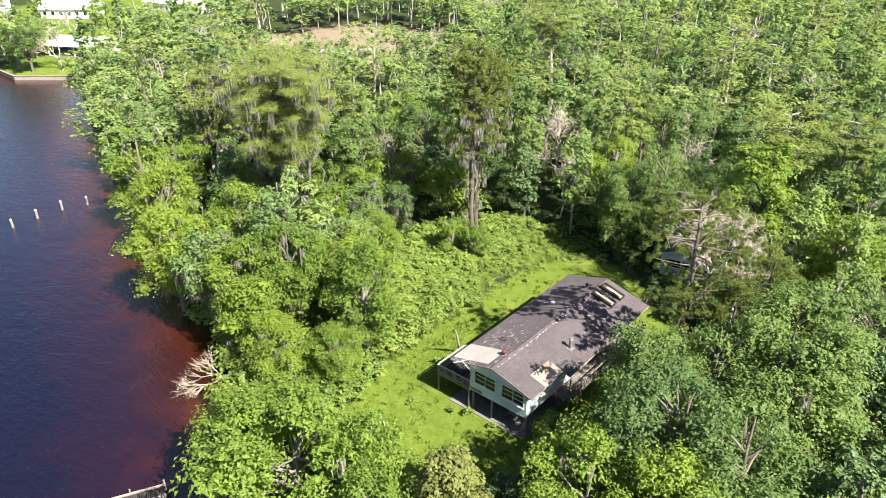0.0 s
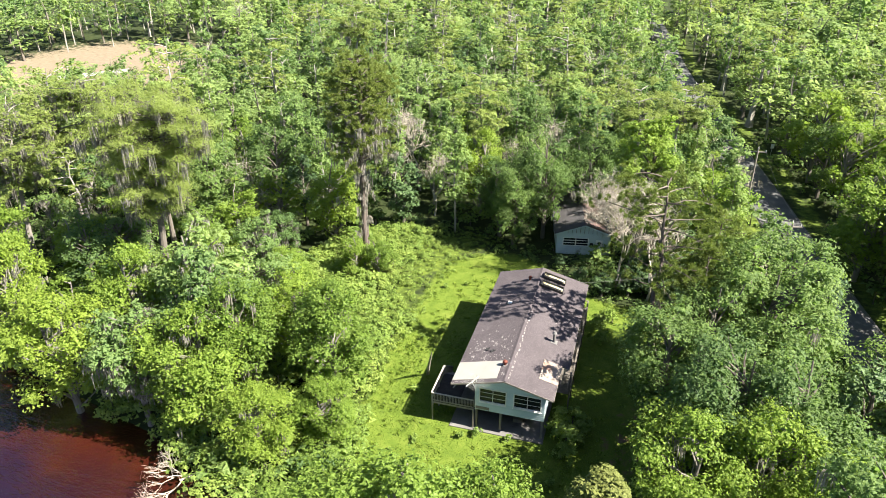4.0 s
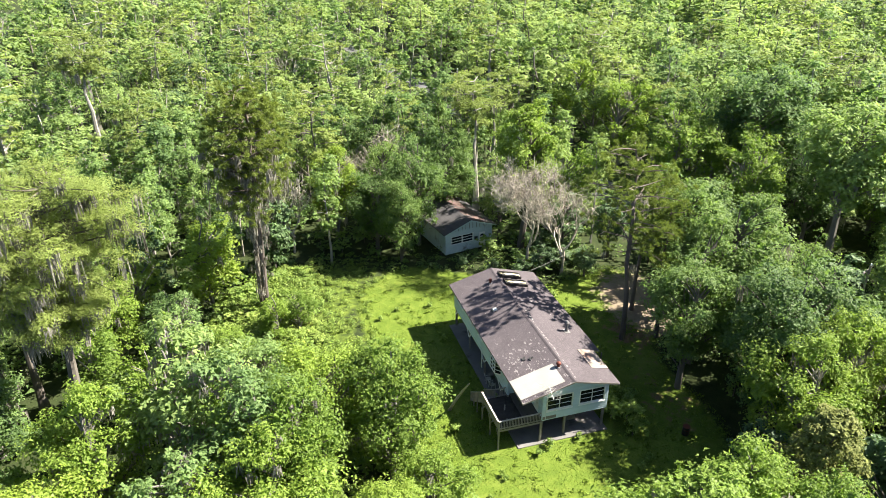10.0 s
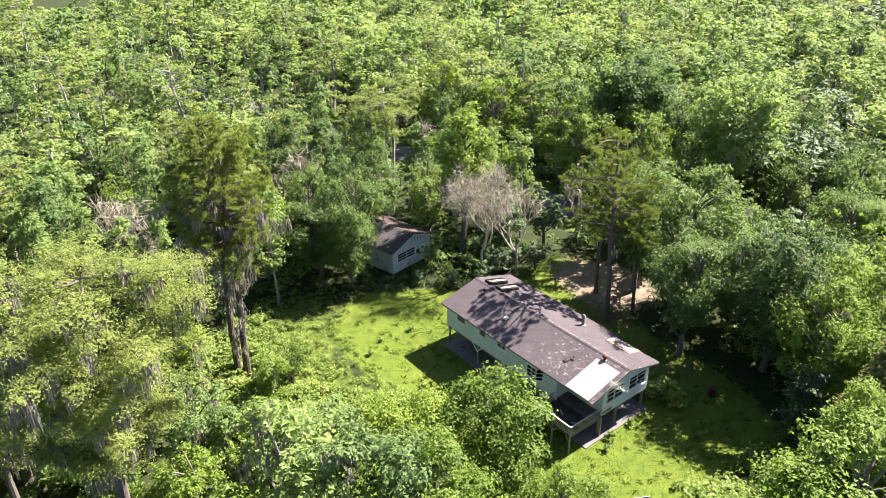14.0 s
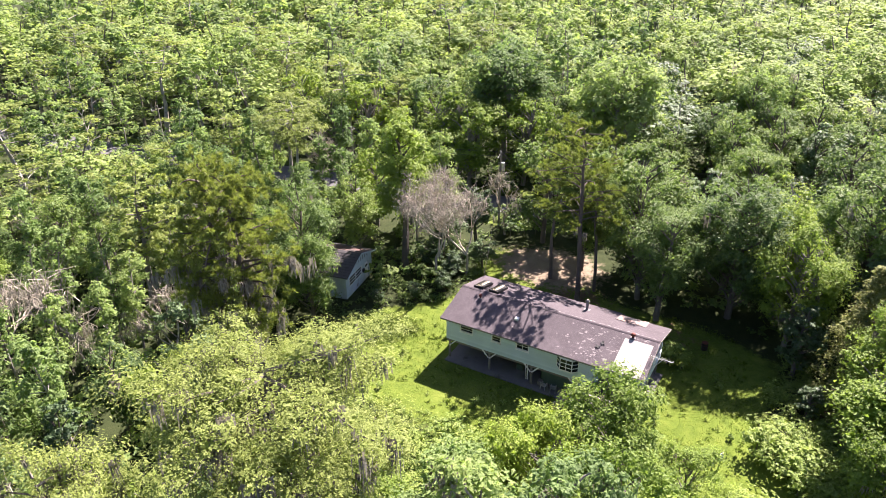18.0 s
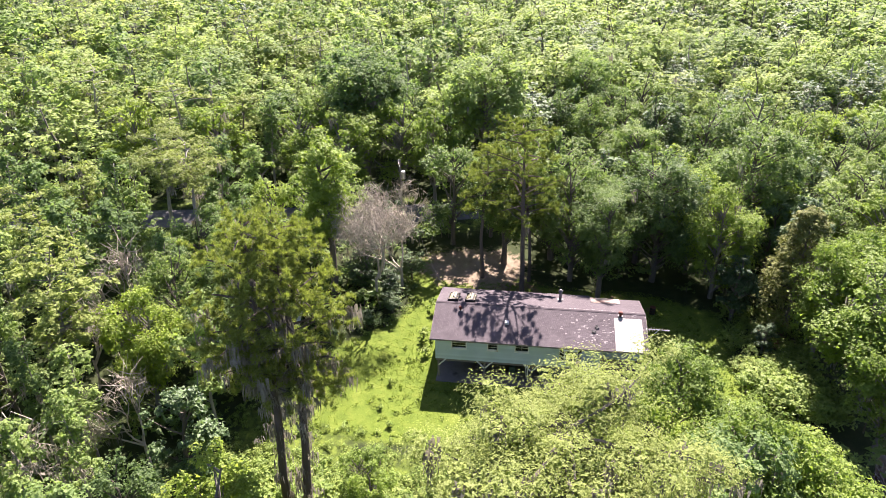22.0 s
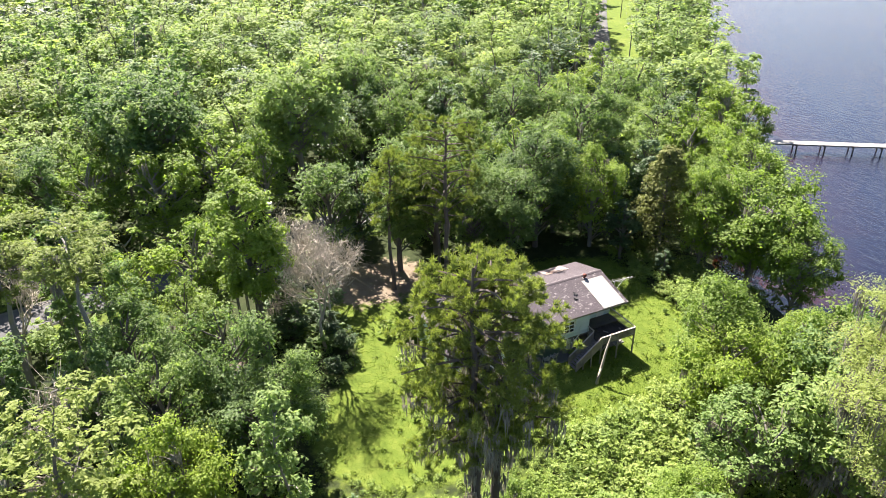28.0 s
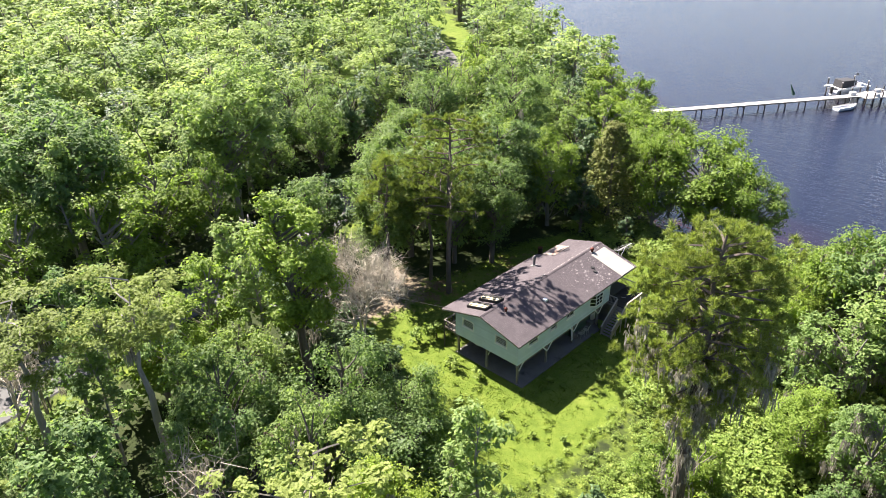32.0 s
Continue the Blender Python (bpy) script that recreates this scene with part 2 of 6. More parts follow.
SOILED_PLASTIC = surface("soiled_plastic", (0.24, 0.24, 0.21), (0.42, 0.42, 0.38), 4.0, 20.0, 0.6)
GREY_SHINGLE = surface("grey_shingle", (0.10, 0.095, 0.09), (0.19, 0.18, 0.17), 0.8, 12.0, 0.9)


def shingle_material():
    m, t, b = material("worn_brown_shingle", 0.9, 0.0, 0.2)
    island = t.nodes.new("ShaderNodeNewGeometry").outputs["Random Per Island"]
    f = calc(t, "ADD", calc(t, "MULTIPLY", island, 0.25), calc(t, "MULTIPLY", noise_of(t, 0.45, 6.0, 0.65), 0.75))
    c = ramp(t, f, (0.25, (0.050, 0.042, 0.045)), (0.55, (0.072, 0.061, 0.065)), (0.85, (0.102, 0.088, 0.091)))
    t.links.new(c, b.inputs["Base Color"])
    bump(t, b, noise_of(t, 60.0, 2.0), 0.5, 0.01)
    return m


def glass_material():
    m, t, b = material("window_glass", 0.06, 0.0, 0.35)
    b.inputs["Base Color"].default_value = (0.012, 0.014, 0.015, 1)
    t.links.new(ramp(t, noise_of(t, 2.0), (0.4, (0.05, 0.05, 0.05)), (0.7, (0.22, 0.22, 0.22))), b.inputs["Roughness"])
    return m


SHINGLE, GLASS = shingle_material(), glass_material()


def ground_material():
    m, t, b = material("ground", 0.95, 0.0, 0.1)

    def at(name):
        n = t.nodes.new("ShaderNodeAttribute")
        n.attribute_name = name
        return n.outputs["Fac"]

    big, mid, fine = noise_of(t, 0.12, 5.0), noise_of(t, 0.9, 5.0, 0.65), noise_of(t, 9.0, 4.0, 0.7)
    two = calc(t, "ADD", calc(t, "MULTIPLY", mid, 0.5), calc(t, "MULTIPLY", fine, 0.5))
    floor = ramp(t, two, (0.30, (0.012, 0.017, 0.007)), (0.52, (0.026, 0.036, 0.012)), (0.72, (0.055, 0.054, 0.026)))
    lawn = ramp(t, two, (0.36, (0.045, 0.074, 0.010)), (0.50, (0.082, 0.120, 0.016)), (0.64, (0.124, 0.152, 0.028)))
    lawn = mix(t, ramp(t, big, (0.55, (0, 0, 0)), (0.75, (0.5, 0.5, 0.5))), lawn, (0.150, 0.172, 0.038))
    sand = ramp(t, two, (0.3, (0.11, 0.084, 0.058)), (0.7, (0.22, 0.178, 0.125)))
    litter = ramp(t, two, (0.3, (0.075, 0.050, 0.028)), (0.7, (0.17, 0.115, 0.070)))
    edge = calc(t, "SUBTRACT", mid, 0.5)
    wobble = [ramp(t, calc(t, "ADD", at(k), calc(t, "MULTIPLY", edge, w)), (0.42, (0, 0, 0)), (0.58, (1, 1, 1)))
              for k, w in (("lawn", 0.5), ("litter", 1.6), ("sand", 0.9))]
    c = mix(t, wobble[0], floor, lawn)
    c = mix(t, wobble[1], c, litter)
    c = mix(t, wobble[2], c, sand)
    t.links.new(c, b.inputs["Base Color"])
    bump(t, b, two, 0.5, 0.10)
    return m


def water_material():
    m, t, b = material("river_water", 0.10, 0.0, 0.75)
    at = t.nodes.new("ShaderNodeAttribute")
    at.attribute_name = "shallow"
    murk = calc(t, "ADD", at.outputs["Fac"], calc(t, "MULTIPLY", calc(t, "SUBTRACT", noise_of(t, 0.25, 3.0), 0.5), 0.6))
    c = ramp(t, murk, (0.10, (0.003, 0.0022, 0.009)), (0.55, (0.010, 0.0028, 0.0075)), (0.95, (0.030, 0.0065, 0.0035)))
    t.links.new(c, b.inputs["Base Color"])
    tc = t.nodes.new("ShaderNodeTexCoord")
    mp = t.nodes.new("ShaderNodeMapping")
    mp.inputs["Rotation"].default_value = (0, 0, radians(35))
    mp.inputs["Scale"].default_value = (0.55, 1.7, 1.0)
    t.links.new(tc.outputs["Object"], mp.inputs["Vector"])
    n1, n2 = node(t, "ShaderNodeTexNoise", Scale=0.8, Detail=4.0), node(t, "ShaderNodeTexNoise", Scale=3.2, Detail=3.0)
    for n in (n1, n2):
        t.links.new(mp.outputs[0], n.inputs["Vector"])
    bump(t, b, calc(t, "ADD", n1.outputs["Fac"], calc(t, "MULTIPLY", n2.outputs["Fac"], 0.4)), 0.5, 0.22)
    return m


GROUND, WATER = ground_material(), water_material()


# ---- mesh helpers ----
def box(bm, x0, x1, y0, y1, z0, z1):
    v = [bm.verts.new(p) for p in ((x0, y0, z0), (x1, y0, z0), (x1, y1, z0), (x0, y1, z0), (x0, y0, z1), (x1, y0, z1), (x1, y1, z1), (x0, y1, z1))]
    for f in ((3, 2, 1, 0), (4, 5, 6, 7), (0, 1, 5, 4), (1, 2, 6, 5), (2, 3, 7, 6), (3, 0, 4, 7)):
        bm.faces.new([v[i] for i in f])
    return v


def boxed(*sizes):
    bm = bmesh.new()
    for s in sizes:
        box(bm, *s)
    return bm


def prism(bm, outline, axis, a, b):
    """A flat outline drawn out from a to b along an axis; the outline gives the other two coordinates in order."""
    def at(p, w):
        q = list(p)
        q.insert(axis, w)
        return q
    lo, hi = [bm.verts.new(at(p, a)) for p in outline], [bm.verts.new(at(p, b)) for p in outline]
    bm.faces.new(lo)
    bm.faces.new(hi[::-1])
    for i in range(len(outline)):
        j = (i + 1) % len(outline)
        bm.faces.new((lo[j], lo[i], hi[i], hi[j]))
    return bm


def beam(bm, a, b, w, h=None):
    """A square bar from a to b."""
    a, b = Vector(a), Vector(b)
    way = (b - a).normalized()
    side = way.cross(Vector((0, 0, 1)))
    side = side.normalized() if side.length > 1e-3 else Vector((1, 0, 0))
    up = side.cross(way)
    h = h or w
    ring = [(-w / 2, -h / 2), (w / 2, -h / 2), (w / 2, h / 2), (-w / 2, h / 2)]
    lo, hi = [[bm.verts.new(p + side * s + up * u) for s, u in ring] for p in (a, b)]
    bm.faces.new(lo[::-1])
    bm.faces.new(hi)
    for i in range(4):
        j = (i + 1) % 4
        bm.faces.new((lo[i], lo[j], hi[j], hi[i]))


def rod(bm, a, b, r0, r1=None, sides=8):
    a, b = Vector(a), Vector(b)
    r1 = r0 if r1 is None else r1
    m = Matrix.Translation((a + b) / 2) @ (b - a).to_track_quat("Z", "Y").to_matrix().to_4x4()
    bmesh.ops.create_cone(bm, cap_ends=True, segments=sides, radius1=r0, radius2=max(r1, 1e-4), depth=(b - a).length, matrix=m)


def part(name, bm, mat, parent, label="", bevel=0.0):
    """One mesh object under a thing or a part."""
    if bevel:
        bmesh.ops.bevel(bm, geom=list(bm.edges), offset=bevel, segments=1, affect="EDGES")
    bmesh.ops.recalc_face_normals(bm, faces=list(bm.faces))
    me = bpy.data.meshes.new(name)
    bm.to_mesh(me)
    bm.free()
    me.materials.append(mat)
    ob = new(name, me)
    ob.parent = parent
    if label:
        tagged(ob, label)
    return ob


def root(name, m, label, category, group="", kind=""):
    ob = new(name)
    ob.matrix_world = m
    return tagged(ob, label, category, group, kind)


def soup(name, groups, tint=None):
    """One mesh from groups of loose triangles or quads, one material a group."""
    groups = [(q, m) for q, m in groups if q is not None and len(q)]
    sizes = np.concatenate([np.full(len(q), q.shape[1], np.int32) for q, _ in groups])
    co = np.concatenate([q.reshape(-1, 3) for q, _ in groups]).astype(np.float32)
    me = bpy.data.meshes.new(name)
    me.vertices.add(len(co))
    me.vertices.foreach_set("co", co.reshape(-1))
    me.loops.add(len(co))
    me.loops.foreach_set("vertex_index", np.arange(len(co), dtype=np.int32))
    me.polygons.add(len(sizes))
    me.polygons.foreach_set("loop_start", np.concatenate([[0], np.cumsum(sizes)[:-1]]).astype(np.int32))
    for _, m in groups:
        me.materials.append(m)
    me.polygons.foreach_set("material_index", np.concatenate([np.full(len(g[0]), i, np.int32) for i, g in enumerate(groups)]))
    if tint is not None:
        at = me.attributes.new("tint", "FLOAT", "POINT")
        at.data.foreach_set("value", np.repeat(tint, sizes).astype(np.float32))
    me.update(calc_edges=True)
    return me


# ---- the plan of the land ----
BANK = np.array([(-420, 70), (-200, 20), (-172, 12), (-155, 12), (-144, 21.5), (-130, 15), (-116, 9), (-76, -6), (-49, -14), (-40, -16), (-29, -18.7), (-24, -21), (-17, -25.3), (-9, -29.6), (-4, -30.8), (3, -31), (9, -38),
                 (16, -50), (26, -60), (38, -72), (60, -89), (98, -121), (190, -215), (420, -440)], float)
LAWN = np.array([(-8, 22), (-12, 19), (-13, 12), (-12.5, 5), (-13.5, -3), (-12.5, -11), (-10.8, -17), (-9, -22.5), (-5.5, -23), (-2.5, -19), (4, -19), (10, -19.5), (13, -12), (13, -4), (14, 1), (19, 2),
                 (21, 8), (20, 13), (17, 15.5), (12, 14.5), (8, 13.5), (4, 15.5), (0, 19.5), (-4.5, 22.5)], float)
BRUSH = np.array([(-8, 23.5), (-11, 27), (-17, 26), (-26, 20), (-28, 10), (-25, 3), (-19, -4), (-13.5, -9), (-12, 4), (-13, 14)], float)
ROAD = np.array([(0, 240), (5.5, 190), (13.5, 122), (21.5, 76), (27, 46), (31, 20), (36, -2), (49, -32), (72, -66), (132, -110), (163, -134), (260, -215)], float)


def to_line(p, line):
    """Distance to a line of points, and on which side of it (left is positive)."""
    best, side = np.full(len(p), 1e9), np.ones(len(p))
    for a, b in zip(line[:-1], line[1:]):
        ab = b - a
        t = np.clip(((p - a) @ ab) / (ab @ ab), 0, 1)
        off = p - (a + t[:, None] * ab)
        d = np.hypot(off[:, 0], off[:, 1])
        s = np.sign(ab[0] * (p[:, 1] - a[1]) - ab[1] * (p[:, 0] - a[0]))
        near = d < best - 1e-9
        best, side = np.where(near, d, best), np.where(near, s, side)
    return best, side


def inland(p):
    d, s = to_line(p, BANK)
    return d * s


def in_area(p, area):
    """Signed distance: positive inside."""
    inside = np.zeros(len(p), bool)
    for a, b in zip(area, np.roll(area, -1, 0)):
        cross = (a[1] > p[:, 1]) != (b[1] > p[:, 1])
        x = a[0] + (p[:, 1] - a[1]) / (b[1] - a[1] + 1e-12) * (b[0] - a[0])
        inside ^= cross & (p[:, 0] < x)
    d, _ = to_line(p, np.vstack([area, area[:1]]))
    return np.where(inside, d, -d)


def spot(p, x, y, rx, ry):
    return 1 - np.hypot((p[:, 0] - x) / rx, (p[:, 1] - y) / ry)


def lay_ground():
    n = 155
    u = np.linspace(-1, 1, n)
    axis = 130 * u + 3300 * np.abs(u) ** 7 * np.sign(u) + 170 * u ** 3
    gx, gy = np.meshgrid(axis, axis)
    p = np.stack([gx.ravel(), gy.ravel()], 1)
    land = inland(p)
    rough = np.array([noise.noise(Vector((x * 0.07, y * 0.07, 0))) for x, y in p]) * 0.16
    z = np.where(land > 0, np.clip(land * 0.22 - 1.0, -1.0, 0.0) + rough * np.clip(land / 8, 0, 1), np.clip(land * 0.12 - 1.0, -3.5, -1.0))
    z[(np.abs(p[:, 0]) < 9) & (np.abs(p[:, 1]) < 14)] *= 0.2
    me = bpy.data.meshes.new("ground")
    i = np.arange(n * n).reshape(n, n)
    quads = np.stack([i[:-1, :-1], i[:-1, 1:], i[1:, 1:], i[1:, :-1]], -1).reshape(-1, 4)
    me.from_pydata(np.column_stack([p, z]).tolist(), [], quads.tolist())
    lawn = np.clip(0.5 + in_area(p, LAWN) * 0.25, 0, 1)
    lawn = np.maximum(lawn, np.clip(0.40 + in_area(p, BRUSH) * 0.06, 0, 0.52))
    road, side = to_line(p, ROAD)
    lawn = np.maximum(lawn, np.clip(1.0 - np.abs(road - 4.6) * 0.28, 0, 0.52))
    lawn = np.maximum(lawn, np.where((side < 0) & (p[:, 0] > 70), np.clip(0.5 + (12.0 - road) * 0.12, 0, 1), 0))
    lawn = np.maximum(lawn, np.clip(0.5 + spot(p, -156, 26, 16, 18), 0, 1))
    lawn = np.maximum(lawn, np.clip(0.5 + spot(p, -215, 62, 40, 40), 0, 1))
    sand = np.maximum.reduce([spot(p, 17.5, 7.5, 4.7, 6.4), spot(p, -120, 88, 26, 28), spot(p, -126, 80, 24, 16)])
    litter = np.maximum.reduce([spot(p, 10.5, -8, 5.0, 9) * 0.55, spot(p, 13, 3, 5, 8) * 0.75, spot(p, 5, -24, 9, 5) * 0.7, spot(p, 5, 33, 5, 4)])
    for name, values in (("lawn", lawn), ("sand", np.clip(0.5 + 0.6 * sand, 0, 1)), ("litter", np.clip(litter, 0, 1))):
        me.attributes.new(name, "FLOAT", "POINT").data.foreach_set("value", values.astype(np.float32))
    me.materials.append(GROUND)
    for f in me.polygons:
        f.use_smooth = True
    tagged(new("ground", me), "flat riverside ground with lawn, leaf litter and sandy patches", "ground", kind="structure")


def lay_water():
    n = 120
    u = np.linspace(-1, 1, n)
    axis = 160 * u + 3000 * np.abs(u) ** 7 * np.sign(u)
    gx, gy = np.meshgrid(axis, axis)
    p = np.stack([gx.ravel(), gy.ravel()], 1)
    me = bpy.data.meshes.new("water")
    i = np.arange(n * n).reshape(n, n)
    quads = np.stack([i[:-1, :-1], i[:-1, 1:], i[1:, 1:], i[1:, :-1]], -1).reshape(-1, 4)
    land = inland(p)
    keep = (land[quads] < 14).any(1)
    me.from_pydata(np.column_stack([p, np.full(len(p), -0.72)]).tolist(), [], quads[keep].tolist())
    me.attributes.new("shallow", "FLOAT", "POINT").data.foreach_set("value", np.clip(1 + land / 18, 0, 1).astype(np.float32))
    me.materials.append(WATER)
    tagged(new("water", me), "dark tannin-red river water with fine wind ripples", "water", kind="structure")


lay_ground()
lay_water()


def lay_road():
    pts = [ROAD[0]]
    for a, b in zip(ROAD[:-1], ROAD[1:]):
        k = max(2, int(np.hypot(*(b - a)) / 6))
        pts += [a + (b - a) * j / k for j in range(1, k + 1)]
    pts = np.array(pts)
    for _ in range(3):
        pts[1:-1] = (pts[:-2] + 2 * pts[1:-1] + pts[2:]) / 4
    way = np.gradient(pts, axis=0)
    way /= np.hypot(way[:, 0], way[:, 1])[:, None]
    side = np.stack([-way[:, 1], way[:, 0]], 1)
    bm = bmesh.new()
    rows = []
    for q, s in zip(pts, side):
        rows.append([bm.verts.new((*(q + s * w), z)) for w, z in ((-2.9, -0.05), (-2.7, 0.10), (0, 0.15), (2.7, 0.10), (2.9, -0.05))])
    for r0, r1 in zip(rows[:-1], rows[1:]):
        for k in range(4):
            bm.faces.new((r0[k], r1[k], r1[k + 1], r0[k + 1]))
    tagged(part("road", bm, ASPHALT, None), "narrow worn asphalt road between the trees", "road", kind="structure")


lay_road()


# ---- trees: loose quads for leaves, bark and moss ----
def unit(v):
    return v / np.maximum(np.linalg.norm(v, axis=-1, keepdims=True), 1e-9)


def leaves(rng, c, n, size, wide=0.8, droop=0.25, stray=0.42):
    """Small three-cornered leaf sprays at c that face n."""
    k = len(c)
    n = unit(n + rng.normal(0, stray, (k, 3)))
    t = unit(np.cross(n, rng.normal(0, 1, (k, 3))))
    s = (size * rng.uniform(0.6, 1.4, k))[:, None]
    b = np.cross(n, t) * s * wide * 0.5
    u = rng.uniform(0.3, 0.7, (k, 1))
    return np.stack([c - t * s * u - b, c - t * s * (1 - u) + b, c + t * s * 0.55 + np.array([0, 0, -droop]) * s], 1)


def tube(p, r, sides=6):
    p, r = np.asarray(p, float), np.asarray(r, float)
    way = unit(np.gradient(p, axis=0))
    ref = np.where(np.abs(way[:, 2:3]) > 0.9, [[1.0, 0, 0]], [[0, 0, 1.0]])
    a = unit(np.cross(way, ref))
    b = np.cross(way, a)
    ang = np.linspace(0, 2 * np.pi, sides, endpoint=False)
    ring = p[:, None] + r[:, None, None] * (np.cos(ang)[None, :, None] * a[:, None] + np.sin(ang)[None, :, None] * b[:, None])
    nxt = np.roll(ring, -1, 1)
    return np.stack([ring[:-1], nxt[:-1], nxt[1:], ring[1:]], 2).reshape(-1, 4, 3)


def blob(rng, c, rad, count, size, under=0.25, lift=0.8, tuft=8, **kw):
    """A pad of leaves: small tufts that sit on a rounded lump, with gaps between them."""
    rad = np.asarray(rad, float)
    m = max(5, count // tuft)
    d = unit(rng.normal(0, 1, (m, 3)))
    low = (d[:, 2] < 0) & (rng.random(m) > under)
    d[low, 2] *= -1
    hub = np.asarray(c) + d * rad * rng.uniform(0.66, 1.06, (m, 1))
    own = rng.integers(0, m, count)
    e = unit(rng.normal(0, 1, (count, 3)) + [0, 0, 0.5])
    wide = (rad.mean() * rng.uniform(0.30, 0.58, m))[own][:, None]
    at = hub[own] + e * wide * np.array([1, 1, 0.62]) * rng.uniform(0.45, 1.1, (count, 1))
    return leaves(rng, at, 0.7 * e + 0.6 * d[own] + [0, 0, lift], size, **kw)


def strands(rng, at, count, length, width=0.045):
    """Hanging moss: tangled curtains of slim tapered strips below the given points."""
    m = max(2, count // 16)
    knot = at[rng.integers(0, len(at), m)] + rng.normal(0, 0.34, (m, 3)) * [1, 1, 0.4]
    own = rng.integers(0, m, count)
    c = knot[own] + rng.normal(0, 0.16, (count, 3)) * [1, 1, 0.8]
    a = rng.uniform(0, np.pi, count)
    s = np.stack([np.cos(a), np.sin(a), 0 * a], 1) * (width * rng.uniform(0.4, 1.2, count))[:, None]
    drop = (length * rng.uniform(0.35, 1.35, m))[own] * rng.uniform(0.4, 1.1, count)
    down = np.stack([rng.normal(0, 0.08, count), rng.normal(0, 0.08, count), -drop], 1)
    return np.stack([c - s, c + s, c + s * 0.25 + down, c - s * 0.25 + down], 1)


def bent(rng, a, b, bow=0.12, n=4):
    a, b = np.asarray(a, float), np.asarray(b, float)
    t = np.linspace(0, 1, n)[:, None]
    span = np.linalg.norm(b - a)
    return a + (b - a) * t + np.sin(np.pi * t) * rng.normal(0, bow * span * 0.5, 3) + [0, 0, 1] * (np.sin(np.pi * t) * span * 0.06)


def trunk_line(rng, h, wander=0.25, n=7):
    z = np.linspace(-0.3, h, n)
    x = np.cumsum(rng.normal(0, wander, (n, 2)), 0) * np.linspace(0, 1, n)[:, None]
    return np.column_stack([x, z])


def on_line(p, z):
    return np.array([np.interp(z, p[:, 2], p[:, 0]), np.interp(z, p[:, 2], p[:, 1]), z])


def broadleaf(seed, h=14.0, r=4.4, base=0.30, blobs=22, count=1500, size=0.45, moss=0, sides=6, limbs=True, lump=0.325, core=0.09, lift=0.85):
    rng = np.random.default_rng(seed)
    line = trunk_line(rng, h * 0.86, 0.3)
    bark = [tube(line, np.linspace(0.024 * h, 0.05, len(line)), sides)]
    hc = h * (1 - base) / 2
    mid = h - hc
    out, hang = [], []
    d = unit(rng.normal(0, 1, (blobs, 3)))
    d[:, 2] = np.sort(rng.uniform(-0.95, 1.0, blobs)) ** 1
    flat = np.sqrt(np.maximum(1 - d[:, 2] ** 2, 0.02)) / np.maximum(np.hypot(d[:, 0], d[:, 1]), 1e-6)
    d[:, :2] *= flat[:, None] * np.where(d[:, 2:3] < 0, 0.92, 1.0)
    far = rng.uniform(0.50, 0.88, blobs)
    rad = r * lump * rng.uniform(0.62, 1.25, blobs) * np.interp(d[:, 2], [-1, 0.3, 1], [0.9, 1.1, 0.72])
    share = rad ** 2 / (rad ** 2).sum()
    lop = rng.uniform(0.78, 1.22, 2)
    for k in range(blobs):
        c = np.array([d[k, 0] * r * far[k] * lop[0], d[k, 1] * r * far[k] * lop[1], mid + d[k, 2] * hc * far[k]])
        out.append(blob(rng, c, np.array([0.95, 0.95, 0.95]) * rad[k], max(4, int(count * share[k] * 0.95)), size, lift=lift))
        out.append(blob(rng, c, np.full(3, 0.5) * rad[k], max(2, int(count * share[k] * core)), rad[k] * 0.42, 0.5))
        if limbs:
            foot = on_line(line, max(h * base * 0.7, c[2] - 0.8 * np.hypot(c[0], c[1]) - 0.6))
            bark.append(tube(bent(rng, foot, c), np.linspace(0.011 * h * 0.7, 0.03, 4), 4 if sides < 6 else 5))
        hang.append(c - [0, 0, rad[k] * 0.4])
    hm = strands(rng, np.array(hang), moss, 1.1, 0.065) if moss else None
    return np.concatenate(out), np.concatenate(bark), hm


def slender(seed, h=14.0, r=1.9, blobs=16, count=700, size=0.42, moss=60, sides=5, limbs=True):
    rng = np.random.default_rng(seed)
    line = trunk_line(rng, h * 0.96, 0.28)
    bark = [tube(line, np.linspace(0.013 * h, 0.035, len(line)), sides)]
    out, hang = [], []
    for k in range(blobs):
        z = h * (0.30 + 0.70 * (k + rng.random()) / blobs)
        a, reach = rng.uniform(0, 2 * np.pi), r * rng.uniform(0.2, 1.0) * (1.1 - 0.5 * z / h)
        c = on_line(line, min(z, h * 0.95)) + [np.cos(a) * reach, np.sin(a) * reach, 0.2]
        out.append(blob(rng, c, np.array([0.85, 0.85, 1.15]) * rng.uniform(0.55, 1.0) * (0.5 + r * 0.28), max(3, int(count / blobs * 0.9)), size))
        out.append(blob(rng, c, np.full(3, 0.4 * (0.5 + r * 0.28)), max(1, int(count / blobs * 0.10)), 0.4 * (0.5 + r * 0.28), 0.5))
        if limbs:
            bark.append(tube(bent(rng, on_line(line, c[2] - 0.7), c, n=3), [0.05, 0.035, 0.02], 3))
        hang.append(c - [0, 0, 0.3])
    hm = strands(rng, np.array(hang), moss, 1.1, 0.065) if moss else None
    return np.concatenate(out), np.concatenate(bark), hm


